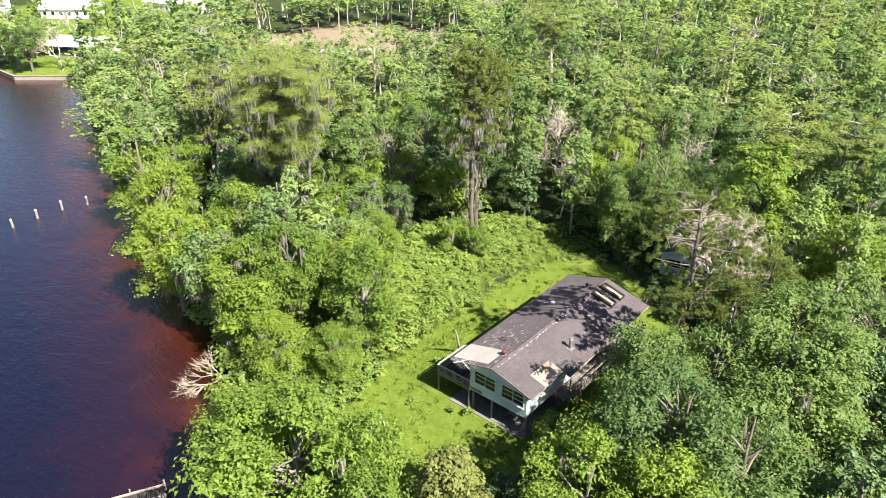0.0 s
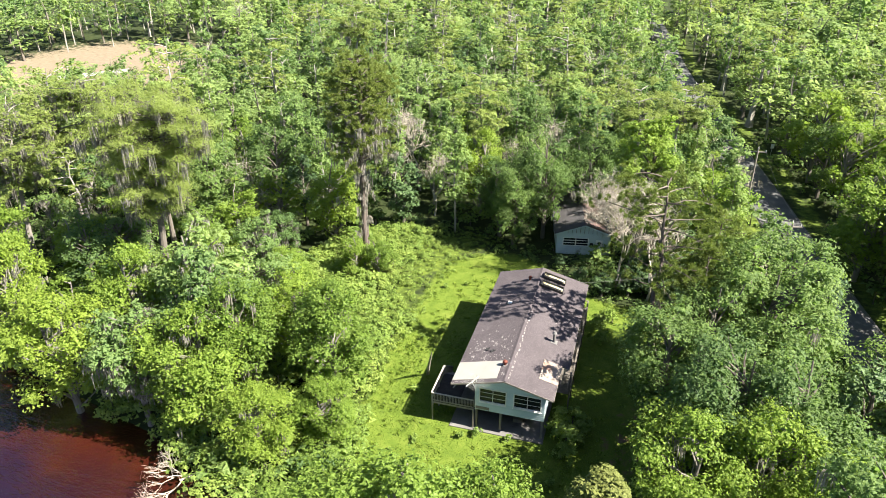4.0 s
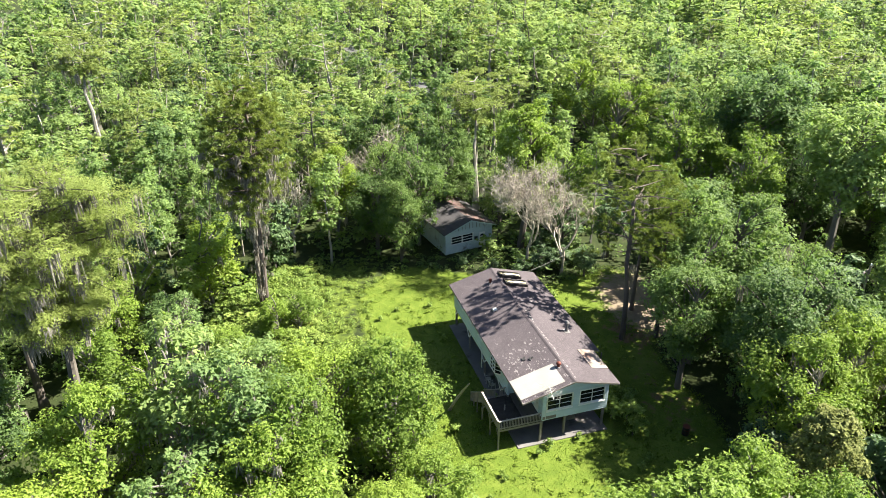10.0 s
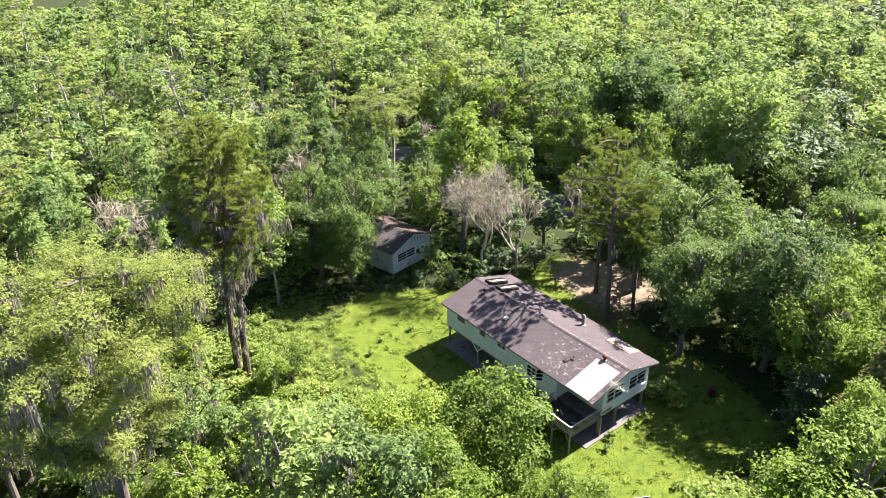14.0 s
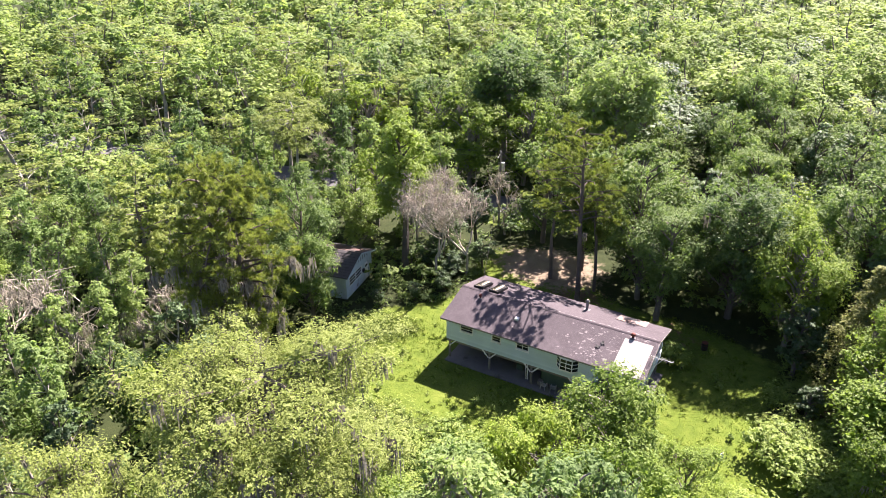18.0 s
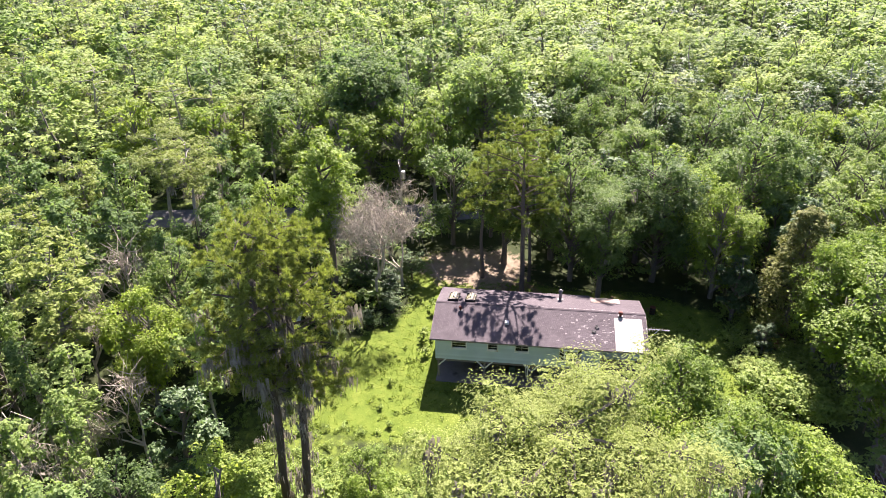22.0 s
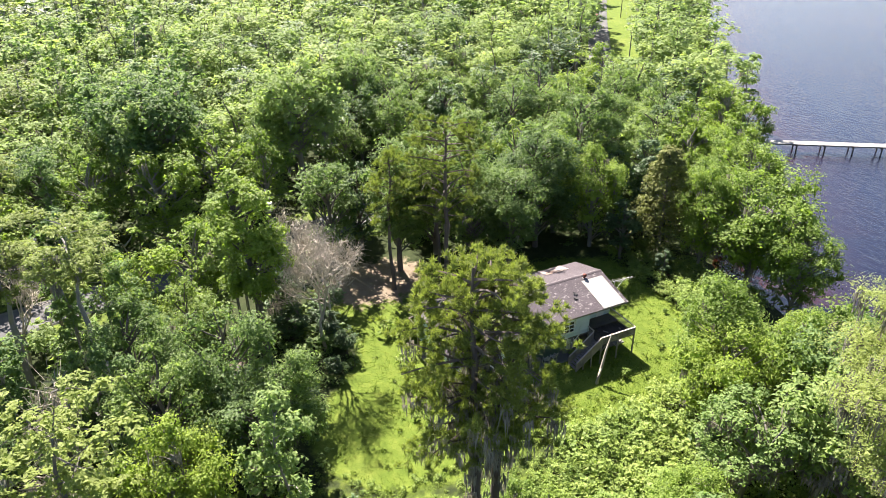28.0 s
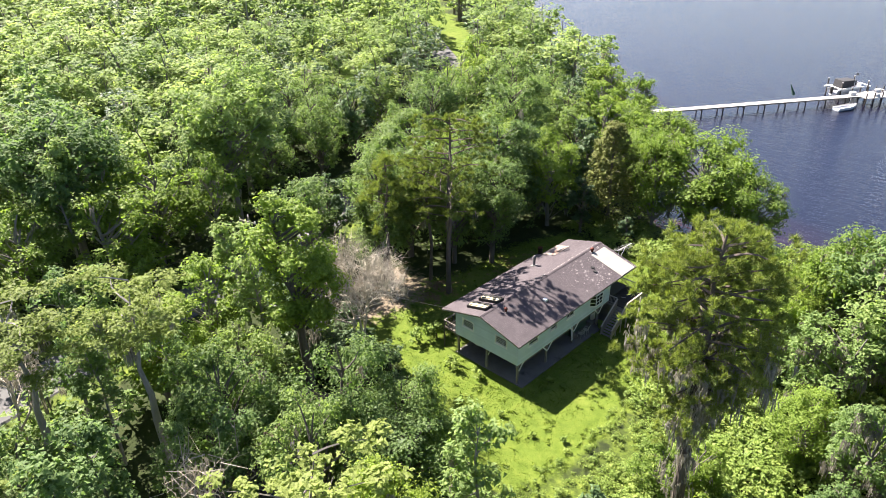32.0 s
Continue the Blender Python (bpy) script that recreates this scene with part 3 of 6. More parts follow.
def cypress(seed, h=20.0, r=6.0, tiers=26, count=3000, size=0.34, moss=160, low=0.45, sides=7, wide=0.6):
    """Bald cypress: buttressed trunk, level boughs with feathery flat sprays, a flat top, moss below."""
    rng = np.random.default_rng(seed)
    line = trunk_line(rng, h * 0.95, 0.3, 9)
    rr = np.interp(line[:, 2] / h, [0, 0.06, 0.3, 0.6, 0.8, 1], [0.034 * h, 0.024 * h, 0.016 * h, 0.008 * h, 0.0035 * h, 0.02])
    bark = [tube(line, rr, sides)]
    out, hang = [], []
    for k in range(tiers):
        f = (k + rng.random()) / tiers
        z = h * (low + (0.98 - low) * f)
        a = k * 2.4 + rng.normal(0, 0.4)
        reach = r * rng.uniform(0.45, 1.0) * np.interp(f, [0, 0.35, 0.75, 1], [0.55, 0.85, 1.0, 0.8])
        foot = on_line(line, z - 0.08 * h * rng.random())
        tip = foot + [np.cos(a) * reach, np.sin(a) * reach, 0.10 * reach + rng.normal(0, 0.3)]
        p = bent(rng, foot, tip, 0.16, 5)
        bark.append(tube(p, np.linspace(0.075, 0.02, 5) * h / 20, 4))
        for j in range(2, 5):
            c = p[j] + rng.normal(0, 0.35, 3) * [1, 1, 0.3] + [0, 0, 0.012 * h]
            w = r * rng.uniform(0.15, 0.27)
            out.append(blob(rng, c, np.array([w, w, w * 0.36]), max(3, count // (tiers * 3)), size, 0.45, 1.4, 10, wide=wide, droop=0.25))
            out.append(blob(rng, c, np.array([w, w, w * 0.2]) * 0.6, max(1, count // (tiers * 16)), min(w * 0.15, size * 1.9), 0.5, 2.0))
            hang.append(c - [0, 0, 0.2])
    hm = strands(rng, np.array(hang), moss, 1.5, 0.075) if moss else None
    return np.concatenate(out), np.concatenate(bark), hm


def pine(seed, h=22.0, r=4.6, whorls=26, count=5200, size=0.55, moss=0, low=0.42, forks=1, sides=9, tufts=15):
    """Tall pine: bare plated trunk, rising boughs ending in round needle tufts."""
    rng = np.random.default_rng(seed)
    out, bark, hang = [], [], []
    for f in range(forks):
        line = trunk_line(rng, h * (0.97 - 0.07 * f), 0.22, 10)
        line[:, 0] += f * np.interp(line[:, 2], [0, h * 0.5, h], [1.3, 1.9, 0.9])
        bark.append(tube(line, np.interp(line[:, 2] / h, [0, 0.1, 0.6, 1], [0.016 * h, 0.0125 * h, 0.009 * h, 0.05]), sides))
        if moss:
            hang += [on_line(line, h * z) + np.append(rng.normal(0, 0.22, 2), 0) for z in np.linspace(0.14, low + 0.1, 26)]
        for k in range(whorls):
            g = (k + rng.random()) / whorls
            z = h * (low + (0.96 - low) * g) * (1 - 0.05 * f)
            a = k * 2.4 + rng.normal(0, 0.5)
            reach = r * np.interp(g, [0, 0.15, 0.6, 1], [0.7, 0.85, 1.0, 0.5]) * rng.uniform(0.68, 1.05)
            foot = on_line(line, z)
            tip = foot + [np.cos(a) * reach, np.sin(a) * reach, reach * rng.uniform(0.0, 0.35)]
            p = bent(rng, foot, tip, 0.14, 5)
            bark.append(tube(p, np.linspace(0.085, 0.03, 5) * h / 22, 4))
            heart = [p[rng.integers(2, 5)] + rng.normal(0, 0.15 * r, 3) * [1, 1, 0.7] for _ in range(6)] + [p[4]]
            for j in range(tufts):
                c = heart[j % 7] + rng.normal(0, 0.26, 3) * [1, 1, 0.6]
                kk = max(4, count // (whorls * tufts * forks))
                d = unit(rng.normal(0, 0.85, (kk, 3)) + [0.35 * np.cos(a), 0.35 * np.sin(a), 0.75])
                t = d * size * rng.uniform(0.7, 1.2, (kk, 1))
                w = unit(np.cross(d, rng.normal(0, 1, (kk, 3)))) * size * 0.15
                base_at = c + d * 0.03 + rng.normal(0, 0.07, (kk, 3)) * [1, 1, 0.7]
                out.append(np.stack([base_at - w * 0.5, base_at + w * 0.5, base_at + t], 1))
            if g < 0.5:
                hang.append(tip - [0, 0, 0.2])
                hang.append(p[2] - [0, 0, 0.1])
    hm = strands(rng, np.array(hang), moss, 0.95, 0.065) if moss else None
    return np.concatenate(out), np.concatenate(bark), hm


def cedar(seed, h=14.0, r=4.0, count=5200, size=0.34):
    rng = np.random.default_rng(seed)
    line = trunk_line(rng, h * 0.9, 0.1)
    bark, out = [tube(line, np.linspace(0.02 * h, 0.05, len(line)), 7)], []
    for k in range(60):
        g = (k + rng.random()) / 60
        z, a = h * (0.10 + 0.86 * g), k * 2.4
        reach = r * (1.02 - g) ** 0.62 * rng.uniform(0.6, 0.95)
        c = on_line(line, min(z, h * 0.89)) + [np.cos(a) * reach, np.sin(a) * reach, 0]
        w = 0.55 + 0.24 * r * (1 - g)
        out.append(blob(rng, c, np.array([w, w, w * 1.25]), count // 60, size, 0.35, wide=0.7, droop=-0.2))
        bark.append(tube(bent(rng, on_line(line, max(z - 0.7, 0.3)), c, n=3), [0.06, 0.04, 0.02], 4))
    return np.concatenate(out), np.concatenate(bark), None


def leafless(seed, h=15.0, depth=5, spread=0.55, moss=0):
    rng = np.random.default_rng(seed)
    bark, tips = [], []

    def grow(p, way, length, r, left):
        q = p + way * length
        bark.append(tube(bent(rng, p, q, 0.14, 4), np.linspace(r, r * 0.62, 4), 6 if left > 2 else 3))
        tips.append(q)
        if left:
            for _ in range(3 if left > 2 else 4):
                turn = unit(way + rng.normal(0, spread, 3) + [0, 0, 0.16])
                grow(p + way * length * rng.uniform(0.6, 1.0), turn, length * rng.uniform(0.60, 0.86), r * 0.60, left - 1)

    grow(np.array([0, 0, -0.2]), np.array([0.04, 0.02, 1.0]), h * 0.20, 0.0085 * h, depth)
    a = np.repeat(np.array(tips)[np.array(tips)[:, 2] > h * 0.4], 2, 0)
    a = a + rng.normal(0, 0.12, a.shape)
    b = a + unit(rng.normal(0, 0.7, a.shape) + [0, 0, 0.45]) * rng.uniform(0.35, 1.0, (len(a), 1))
    w = unit(rng.normal(0, 1, a.shape)) * 0.014
    q = np.concatenate(bark + [np.stack([a - w, a + w, b + w * 0.4, b - w * 0.4], 1)])
    fit = h / q[:, :, 2].max()
    hm = strands(rng, np.array(tips) * fit, moss, 0.7, 0.035) if moss else None
    return None, q * fit, hm


def bush(seed, h=2.0, r=1.4, blobs=5, count=160, size=0.3):
    rng = np.random.default_rng(seed)
    out = []
    for k in range(blobs):
        a, reach = rng.uniform(0, 2 * np.pi), r * rng.uniform(0, 0.75)
        c = np.array([np.cos(a) * reach, np.sin(a) * reach, h * rng.uniform(0.25, 0.62)])
        out.append(blob(rng, c, np.array([r * 0.5, r * 0.5, h * 0.38]) * rng.uniform(0.7, 1.2), count // blobs, size, 0.1))
    return np.concatenate(out), tube([(0, 0, -0.1), (0, 0, h * 0.5)], [0.05, 0.03], 3), None


MADE = {}


def kind_of_tree(key, made, leaf, bark):
    """Keeps the meshes of one shape of tree: trunk, crown and moss."""
    q, b, m = made
    MADE[key] = [(n, soup(n, [(a, mat)])) for n, a, mat in (("trunk", b, bark), ("crown", q, LEAF.get(leaf)), ("moss", m, LEAF["moss"])) if a is not None]


def plant(name, key, x, y, h, label, category="tree", group="", spread=1.0, turn=0.0, sink=0.05):
    """One tree as a thing: an empty at its foot with its trunk, crown and moss. The shapes are one metre high."""
    land = float(inland(np.array([[x, y]]))[0])
    z = max(min(0.0, land * 0.22 - 1.0), -1.6)
    base = root(name, Matrix.LocRotScale((x, y, z - sink), Euler((0, 0, turn)), (h * spread, h * spread, h)), label, category, group)
    for n, me in MADE[key]:
        piece = new(n, me)
        piece.parent = base
        if n == "moss":
            tagged(piece, "long grey strands of hanging moss", kind="stuff")
    return base


def scaled(made, h):
    return tuple(None if a is None else a / h for a in made)


# shapes, one metre high, in fine and middling detail
for s in range(4):
    kind_of_tree(f"oak{s}", scaled(broadleaf(10 + s, 15, 4.3, 0.10, 36, 5800, 0.27, 24), 15), "oak", BARK)
    kind_of_tree(f"bank{s}", scaled(broadleaf(20 + s, 12, 3.7, 0.08, 34, 5000, 0.26, 90), 12), "bank", GREY_BARK)
    kind_of_tree(f"slender{s}", scaled(slender(30 + s, 14, 2.5, 20, 2300, 0.29, 45), 14), "slender", PALE_BARK)
for s in range(3):
    kind_of_tree(f"fine_bank{s}", scaled(broadleaf(40 + s, 13, 4.4, 0.08, 48, 12500, 0.20, 420, 8), 13), "bank", GREY_BARK)
    kind_of_tree(f"fine_oak{s}", scaled(broadleaf(50 + s, 15, 4.6, 0.10, 52, 14000, 0.195, 40, 8), 15), "oak", BARK)
    kind_of_tree(f"mossy{s}", scaled(broadleaf(60 + s, 13, 3.6, 0.18, 30, 4400, 0.26, 1700, 7), 13), "slender", GREY_BARK)
    kind_of_tree(f"cypress{s}", scaled(cypress(70 + s, 20, 4.6, 24, 4600, 0.36, 80), 20), "cypress", GREY_BARK)
    kind_of_tree(f"dark{s}", scaled(broadleaf(80 + s, 13, 3.2, 0.08, 26, 2900, 0.37, 0), 13), "dark", BARK)
kind_of_tree("fine_cypress0", scaled(cypress(90, 26, 6.6, 96, 138000, 0.115, 6500, 0.55, 9, 0.5), 26), "cypress", BARK)
kind_of_tree("fine_cypress1", scaled(cypress(91, 26, 6.7, 56, 32000, 0.20, 3600, 0.50, 9, 0.45), 26), "cypress", BARK)
kind_of_tree("tall_pine", scaled(pine(101, 25.5, 4.3, 46, 104000, 0.31, 5200, 0.52, 2, 9, 18), 25.5), "pine", PINE_BARK)
kind_of_tree("yard_pine", scaled(pine(102, 21, 5.0, 36, 42000, 0.30, 60, 0.45, 1, 9, 15), 21), "pine", PINE_BARK)
kind_of_tree("thin_pine", scaled(pine(103, 17, 2.6, 22, 10000, 0.38, 0, 0.5), 17), "pine", PINE_BARK)
kind_of_tree("red_cedar", scaled(cedar(104, 15, 4.2, 13000, 0.27), 15), "cedar", BARK)
kind_of_tree("leafless", scaled(leafless(105, 16.5, 6, 0.44, 700), 16.5), "oak", DEAD_WOOD)
kind_of_tree("leafless_small", scaled(leafless(106, 10, 4, 0.5, 500), 10), "oak", DEAD_WOOD)
kind_of_tree("flat_cypress", scaled(cypress(107, 20, 4.7, 18, 8000, 0.24, 160, 0.70), 20), "cypress", PALE_BARK)
kind_of_tree("mossy_cypress", scaled(cypress(92, 20, 6.6, 44, 11000, 0.34, 3000, 0.5, 7, 0.45), 20), "cypress", GREY_BARK)
kind_of_tree("dome", scaled(broadleaf(109, 20, 6.2, 0.34, 60, 11000, 0.34, 200, 7), 20), "slender", GREY_BARK)
kind_of_tree("poplar", scaled(broadleaf(108, 21, 4.0, 0.22, 48, 11000, 0.28, 0, 7, True, 0.30), 21), "bank", BARK)

TAKEN = []


def hero(name, key, x, y, h, label, spread=1.0, turn=0.0):
    TAKEN.append((x, y, 4.2))
    return plant(name, key, x, y, h, label, "tree", "", spread, turn)


hero("pine_tree", "tall_pine", -22.9, 17.2, 25.7, "tall old twin-trunk pine draped with grey moss", 0.97, -1.3)
hero("river_tree", "bank1", -19.6, 12.6, 5.6, "low leafy tree at the foot of the tall pine", 1.1, 0.7)
hero("river_tree", "bank2", -22.0, 11.2, 6.6, "leafy tree beside the tall pine", 1.0, 2.7)
hero("pine_tree", "yard_pine", 11.4, 1.8, 21.0, "tall straight pine beside the stilt house", 1.0, 1.0)
hero("pine_tree", "thin_pine", 15.2, 6.5, 16.5, "slim pine on the sandy clearing", 1.0, 2.0)
hero("pine_tree", "thin_pine", 14.9, 1.1, 15.0, "slim pine on the edge of the oak grove", 1.0, 4.0)
hero("cedar_tree", "red_cedar", 8.6, -25.6, 14.2, "dense olive-green red cedar near the river bank")
hero("dead_tree", "leafless", 7.4, 17.0, 15.2, "bare grey dead tree with tangled twigs")
hero("dead_tree", "leafless_small", 10.8, 15.2, 12.0, "small bare grey tree hung with moss")
hero("poplar_tree", "poplar", 8.7, 22.5, 20.6, "tall bright green tree behind the dead one", 1.0)
hero("cypress_tree", "flat_cypress", 7.7, 36.2, 19.2, "flat-topped pale cypress with a long bare trunk")
hero("cypress_tree", "flat_cypress", 12.2, 42.6, 17.8, "olive-green cypress with a bare trunk in the swamp woods", 1.1, 3.2)
hero("cypress_tree", "flat_cypress", -43.3, 66.1, 22.0, "white-trunked cypress standing over the swamp woods", 1.1, 2.0)
hero("cypress_tree", "fine_cypress0", -37.6, -1.8, 25.0, "wide feathery bald cypress heavy with moss", 1.0, 0.4)
hero("cypress_tree", "fine_cypress1", -42.5, 6.5, 20.5, "feathery bald cypress beside a larger one", 0.8, 1.4)
hero("river_tree", "fine_bank0", -37.3, -16.6, 13.3, "bright green tree leaning over the water", 1.1, 0.3)
hero("oak_tree", "fine_oak0", 2.6, 33.6, 14.0, "leafy tree close behind the shed", 0.9, 3.1)
hero("oak_tree", "oak2", 8.4, 28.6, 12.0, "dark leafy tree beside the shed", 0.9, 1.1)
hero("oak_tree", "fine_oak2", 40.5, -28.8, 17.5, "tall broad oak near the road", 1.0, 0.1)
for x, y, h in ((6.0, 15.4, 3.4), (8.8, 16.3, 4.2), (11.4, 16.6, 3.8), (3.2, 17.6, 2.6), (13.6, 14.6, 4.4), (9.8, 19.6, 5.0), (0.6, 20.6, 2.2)):
    plant("bay_shrub", "dark1", x, y, h, "dark leafy evergreen shrub below the dead tree", "shrub", "shrubs behind the house", 1.5, x)
# added evergreen: its shadow darkens the ground west of it
hero("bay_tree", "dark0", 9.2, -20.2, 8.5, "dark evergreen added to shade the ground between the lawn and the red cedar", 1.1, 0.8)
hero("oak_tree", "fine_oak1", -8.3, 27.0, 11.6, "spreading green tree on the edge of the thicket", 1.15, 0.8)
hero("river_tree", "fine_bank0", -12.3, 32.7, 13.0, "lime-green tree in the swamp woods behind the thicket", 0.8, 2.2)
hero("oak_tree", "fine_oak2", -6.4, 32.0, 14.8, "leafy tree hung with vines behind the thicket", 0.8, 5.2)
# added shrub that darkens the same shaded strip of ground
plant("bay_shrub", "dark2", 3.6, -22.0, 3.4, "dark leafy shrub added to darken the ground near the red cedar", "shrub", "", 1.5, 0.4)
hero("mossy_tree", "mossy0", -26.2, -11.3, 15.5, "grey moss-hung tree in the riverside thicket", 1.0, 1.1)
hero("mossy_tree", "mossy1", -30.0, -7.4, 16.2, "tall moss-hung tree in the riverside thicket", 1.0, 2.1)
hero("river_tree", "fine_bank1", -19.5, -7.0, 12.5, "spreading light green tree at the lawn's edge", 0.9, 2.6)
hero("river_tree", "fine_bank2", -15.2, -9.8, 13.2, "bright green tree at the lawn's edge", 0.95, 0.9)
hero("river_tree", "fine_bank0", -24.5, -16.6, 13.0, "dense bright tree on the river bank", 1.0, 4.0)
hero("river_tree", "fine_bank1", -1.8, -29.4, 15.8, "broad bright tree leaning over the river", 1.15, 5.0)
hero("river_tree", "fine_bank2", 2.6, -26.2, 13.5, "bright tree beside the red cedar", 0.75, 1.9)
hero("river_tree", "fine_bank0", 13.4, -18.9, 13.6, "large lime-green tree at the end of the grove", 0.9, 2.9)
hero("river_tree", "fine_bank2", 18.8, -17.0, 13.8, "lime-green tree against the darker grove", 0.85, 4.9)
hero("river_tree", "fine_bank2", 6.1, -29.6, 13.4, "bright tree between the red cedar and the river", 0.8, 3.9)
hero("river_tree", "fine_bank1", -8.6, -28.0, 12.2, "bright lime-green tree on the river bank below the lawn", 0.95, 2.0)
hero("river_tree", "fine_bank1", -23.4, -12.9, 15.4, "tall bright tree hung with moss in the riverside thicket", 0.8, 3.3)
hero("river_tree", "fine_bank0", -13.4, -15.2, 7.4, "low lumpy light green tree at the lawn's edge", 1.15, 0.2)
hero("river_tree", "fine_bank2", -17.6, -18.6, 8.6, "low bright tree on the river bank", 1.1, 5.1)
hero("river_tree", "fine_bank0", -35.2, -8.8, 13.6, "light green tree below the wide cypress", 0.85, 1.2)
hero("river_tree", "fine_bank2", -47.3, -11.6, 14.2, "light green tree leaning over the river upstream", 0.9, 0.5)
hero("oak_tree", "fine_oak1", 31.7, -11.5, 15.6, "round pale-topped oak beside the road", 0.9, 0.7)
hero("leafy_tree", "bank2", 49.2, -42.0, 14.6, "yellow-green tree between the road and the river", 1.0, 2.2)
hero("leafy_tree", "bank0", 53.8, -51.0, 14.0, "leafy tree on the grass beside the road", 1.0, 4.1)
hero("leafy_tree", "bank1", 38.6, 35.0, 14.5, "light green tree leaning towards the road", 1.0, 0.9)
hero("leafy_tree", "bank3", 35.6, 46.0, 15.0, "leafy tree leaning over the road's edge", 1.05, 3.9)
hero("leafy_tree", "bank0", 33.2, 58.0, 15.0, "round pale tree beside the straight road", 1.0, 2.9)
hero("river_tree", "fine_bank1", 9.3, -38.0, 15.0, "yellow-green tree on the bank downstream", 1.0, 0.2)
hero("oak_tree", "fine_oak0", 16.6, -13.0, 16.3, "full dark green oak of the grove", 1.0, 0.6)
hero("oak_tree", "fine_oak1", 12.4, -6.6, 14.6, "oak at the inner edge of the grove", 0.95, 1.6)
hero("oak_tree", "fine_oak2", 21.0, -11.5, 16.3, "broad oak in the grove", 1.0, 2.6)
hero("oak_tree", "fine_oak0", 20.7, -1.4, 16.8, "broad round oak in the grove", 1.05, 3.6)
hero("oak_tree", "fine_oak1", 18.9, 4.2, 17.0, "tall oak beside the sandy clearing", 0.9, 4.6)
hero("oak_tree", "fine_oak2", 15.6, -3.6, 16.0, "tall oak in the grove", 0.85, 5.6)
hero("oak_tree", "fine_oak0", 23.8, -24.6, 18.0, "pale-topped oak in the grove", 1.0, 0.9)
hero("oak_tree", "fine_oak0", -6.0, 24.3, 11.9, "broad leafy tree beside the shed at the lawn's edge", 0.85, 1.4)
hero("oak_tree", "fine_oak2", -2.8, 28.0, 16.0, "tall leafy tree behind the shed", 0.8, 2.4)
hero("river_tree", "fine_bank2", -26.2, 2.7, 8.0, "low spreading light green tree in the thicket", 1.15, 3.4)
hero("mossy_tree", "mossy2", -31.0, 11.5, 8.5, "moss-draped tree near the tall pine", 0.9, 4.4)
hero("cypress_tree", "dome", 42.4, 8.4, 21.0, "wide domed cypress beyond the road", 1.05, 1.0)
hero("cypress_tree", "dome", 45.0, 27.0, 20.4, "tall cypress beyond the road in the woods", 1.1, 2.0)
hero("cypress_tree", "dome", 62.0, -6.5, 16.5, "broad cypress in the far woods beyond the road", 0.9, 3.0)
hero("leafy_tree", "bank1", 17.4, 26.8, 13.4, "yellow-green tree between the clearing and the road", 0.95, 1.0)
hero("leafy_tree", "bank2", 16.6, 32.0, 13.2, "leafy tree beside the road", 0.95, 2.0)
hero("leafy_tree", "bank3", 34.0, 27.5, 15.0, "light green tree across the road", 1.0, 1.5)
hero("leafy_tree", "bank1", 39.0, 21.0, 15.5, "tall light green tree across the road", 1.0, 2.5)
hero("leafy_tree", "bank0", 35.8, 15.0, 14.6, "pale round tree across the road", 0.8, 0.5)
hero("oak_tree", "oak1", -157, 17, 12.5, "round green tree on the far lawn", 1.1, 0.5)
hero("oak_tree", "oak3", -163, 16, 11.5, "leafy tree at the far seawall", 1.1, 1.5)
hero("dead_tree", "leafless_small", -153.5, 22.5, 11.0, "grey moss-hung tree on the far lawn", 1.2, 2.5)
hero("oak_tree", "oak2", -196, 52, 11.0, "dark round tree among the houses upstream", 1.2, 3.5)
hero("mossy_tree", "mossy1", -180, 53, 10.0, "grey mossy tree behind the pavilion", 1.2, 4.5)
hero("cypress_tree", "mossy_cypress", -57.0, 18.8, 20.0, "flat-topped cypress with curtains of grey moss", 1.0, 0.3)
hero("cypress_tree", "mossy_cypress", -64.5, 15.5, 19.5, "broad flat cypress heavy with grey moss", 1.05, 2.3)
hero("cypress_tree", "mossy_cypress", -63.0, 5.5, 18.5, "moss-hung cypress near the river upstream", 1.0, 4.3)

CLEAR = [(-27.0, 14.5, 4.5), (1.0, 23.6, 3.2), (5.0, -20.5, 5.0), (-13.7, -24.8, 4.0), (-12.5, -15.5, 4.5), (-7.5, -22.5, 5.0), (-9, -28.5, 4.5), (-1.5, -22.5, 5.5), (0, 0, 10.5), (-8, -8, 6), (-10, -19, 4), (2.8, 28.3, 5.0), (-23, 16, 3), (17.5, 8, 5.5), (7, 17, 2.5), (9, 12, 5), (3.5, 19, 4.5), (-1, 21, 3), (9, 19, 3.5), (12.5, 15.5, 3)]


def off_road(p):
    """Where trees may stand beside the road: a wider verge on its river side."""
    d, side = to_line(p, ROAD)
    river, inner = np.where(side < 0, 1, 0), np.where(side < 0, 0, 1)
    north = np.interp(p[:, 1], [8, 80, 100, 138, 150], [8.4, 8.4, 7.4, 6.6, 2.6]) * river + np.interp(p[:, 1], [8, 130, 150], [6.4, 6.0, 2.6]) * inner
    south = np.interp(p[:, 0], [45, 55, 90, 105], [5.5, 9.0, 9.0, 12.5]) * river + np.interp(p[:, 0], [55, 92, 110], [6.0, 5.6, 4.0]) * inner
    return d > np.where(p[:, 1] > 8, north, south)


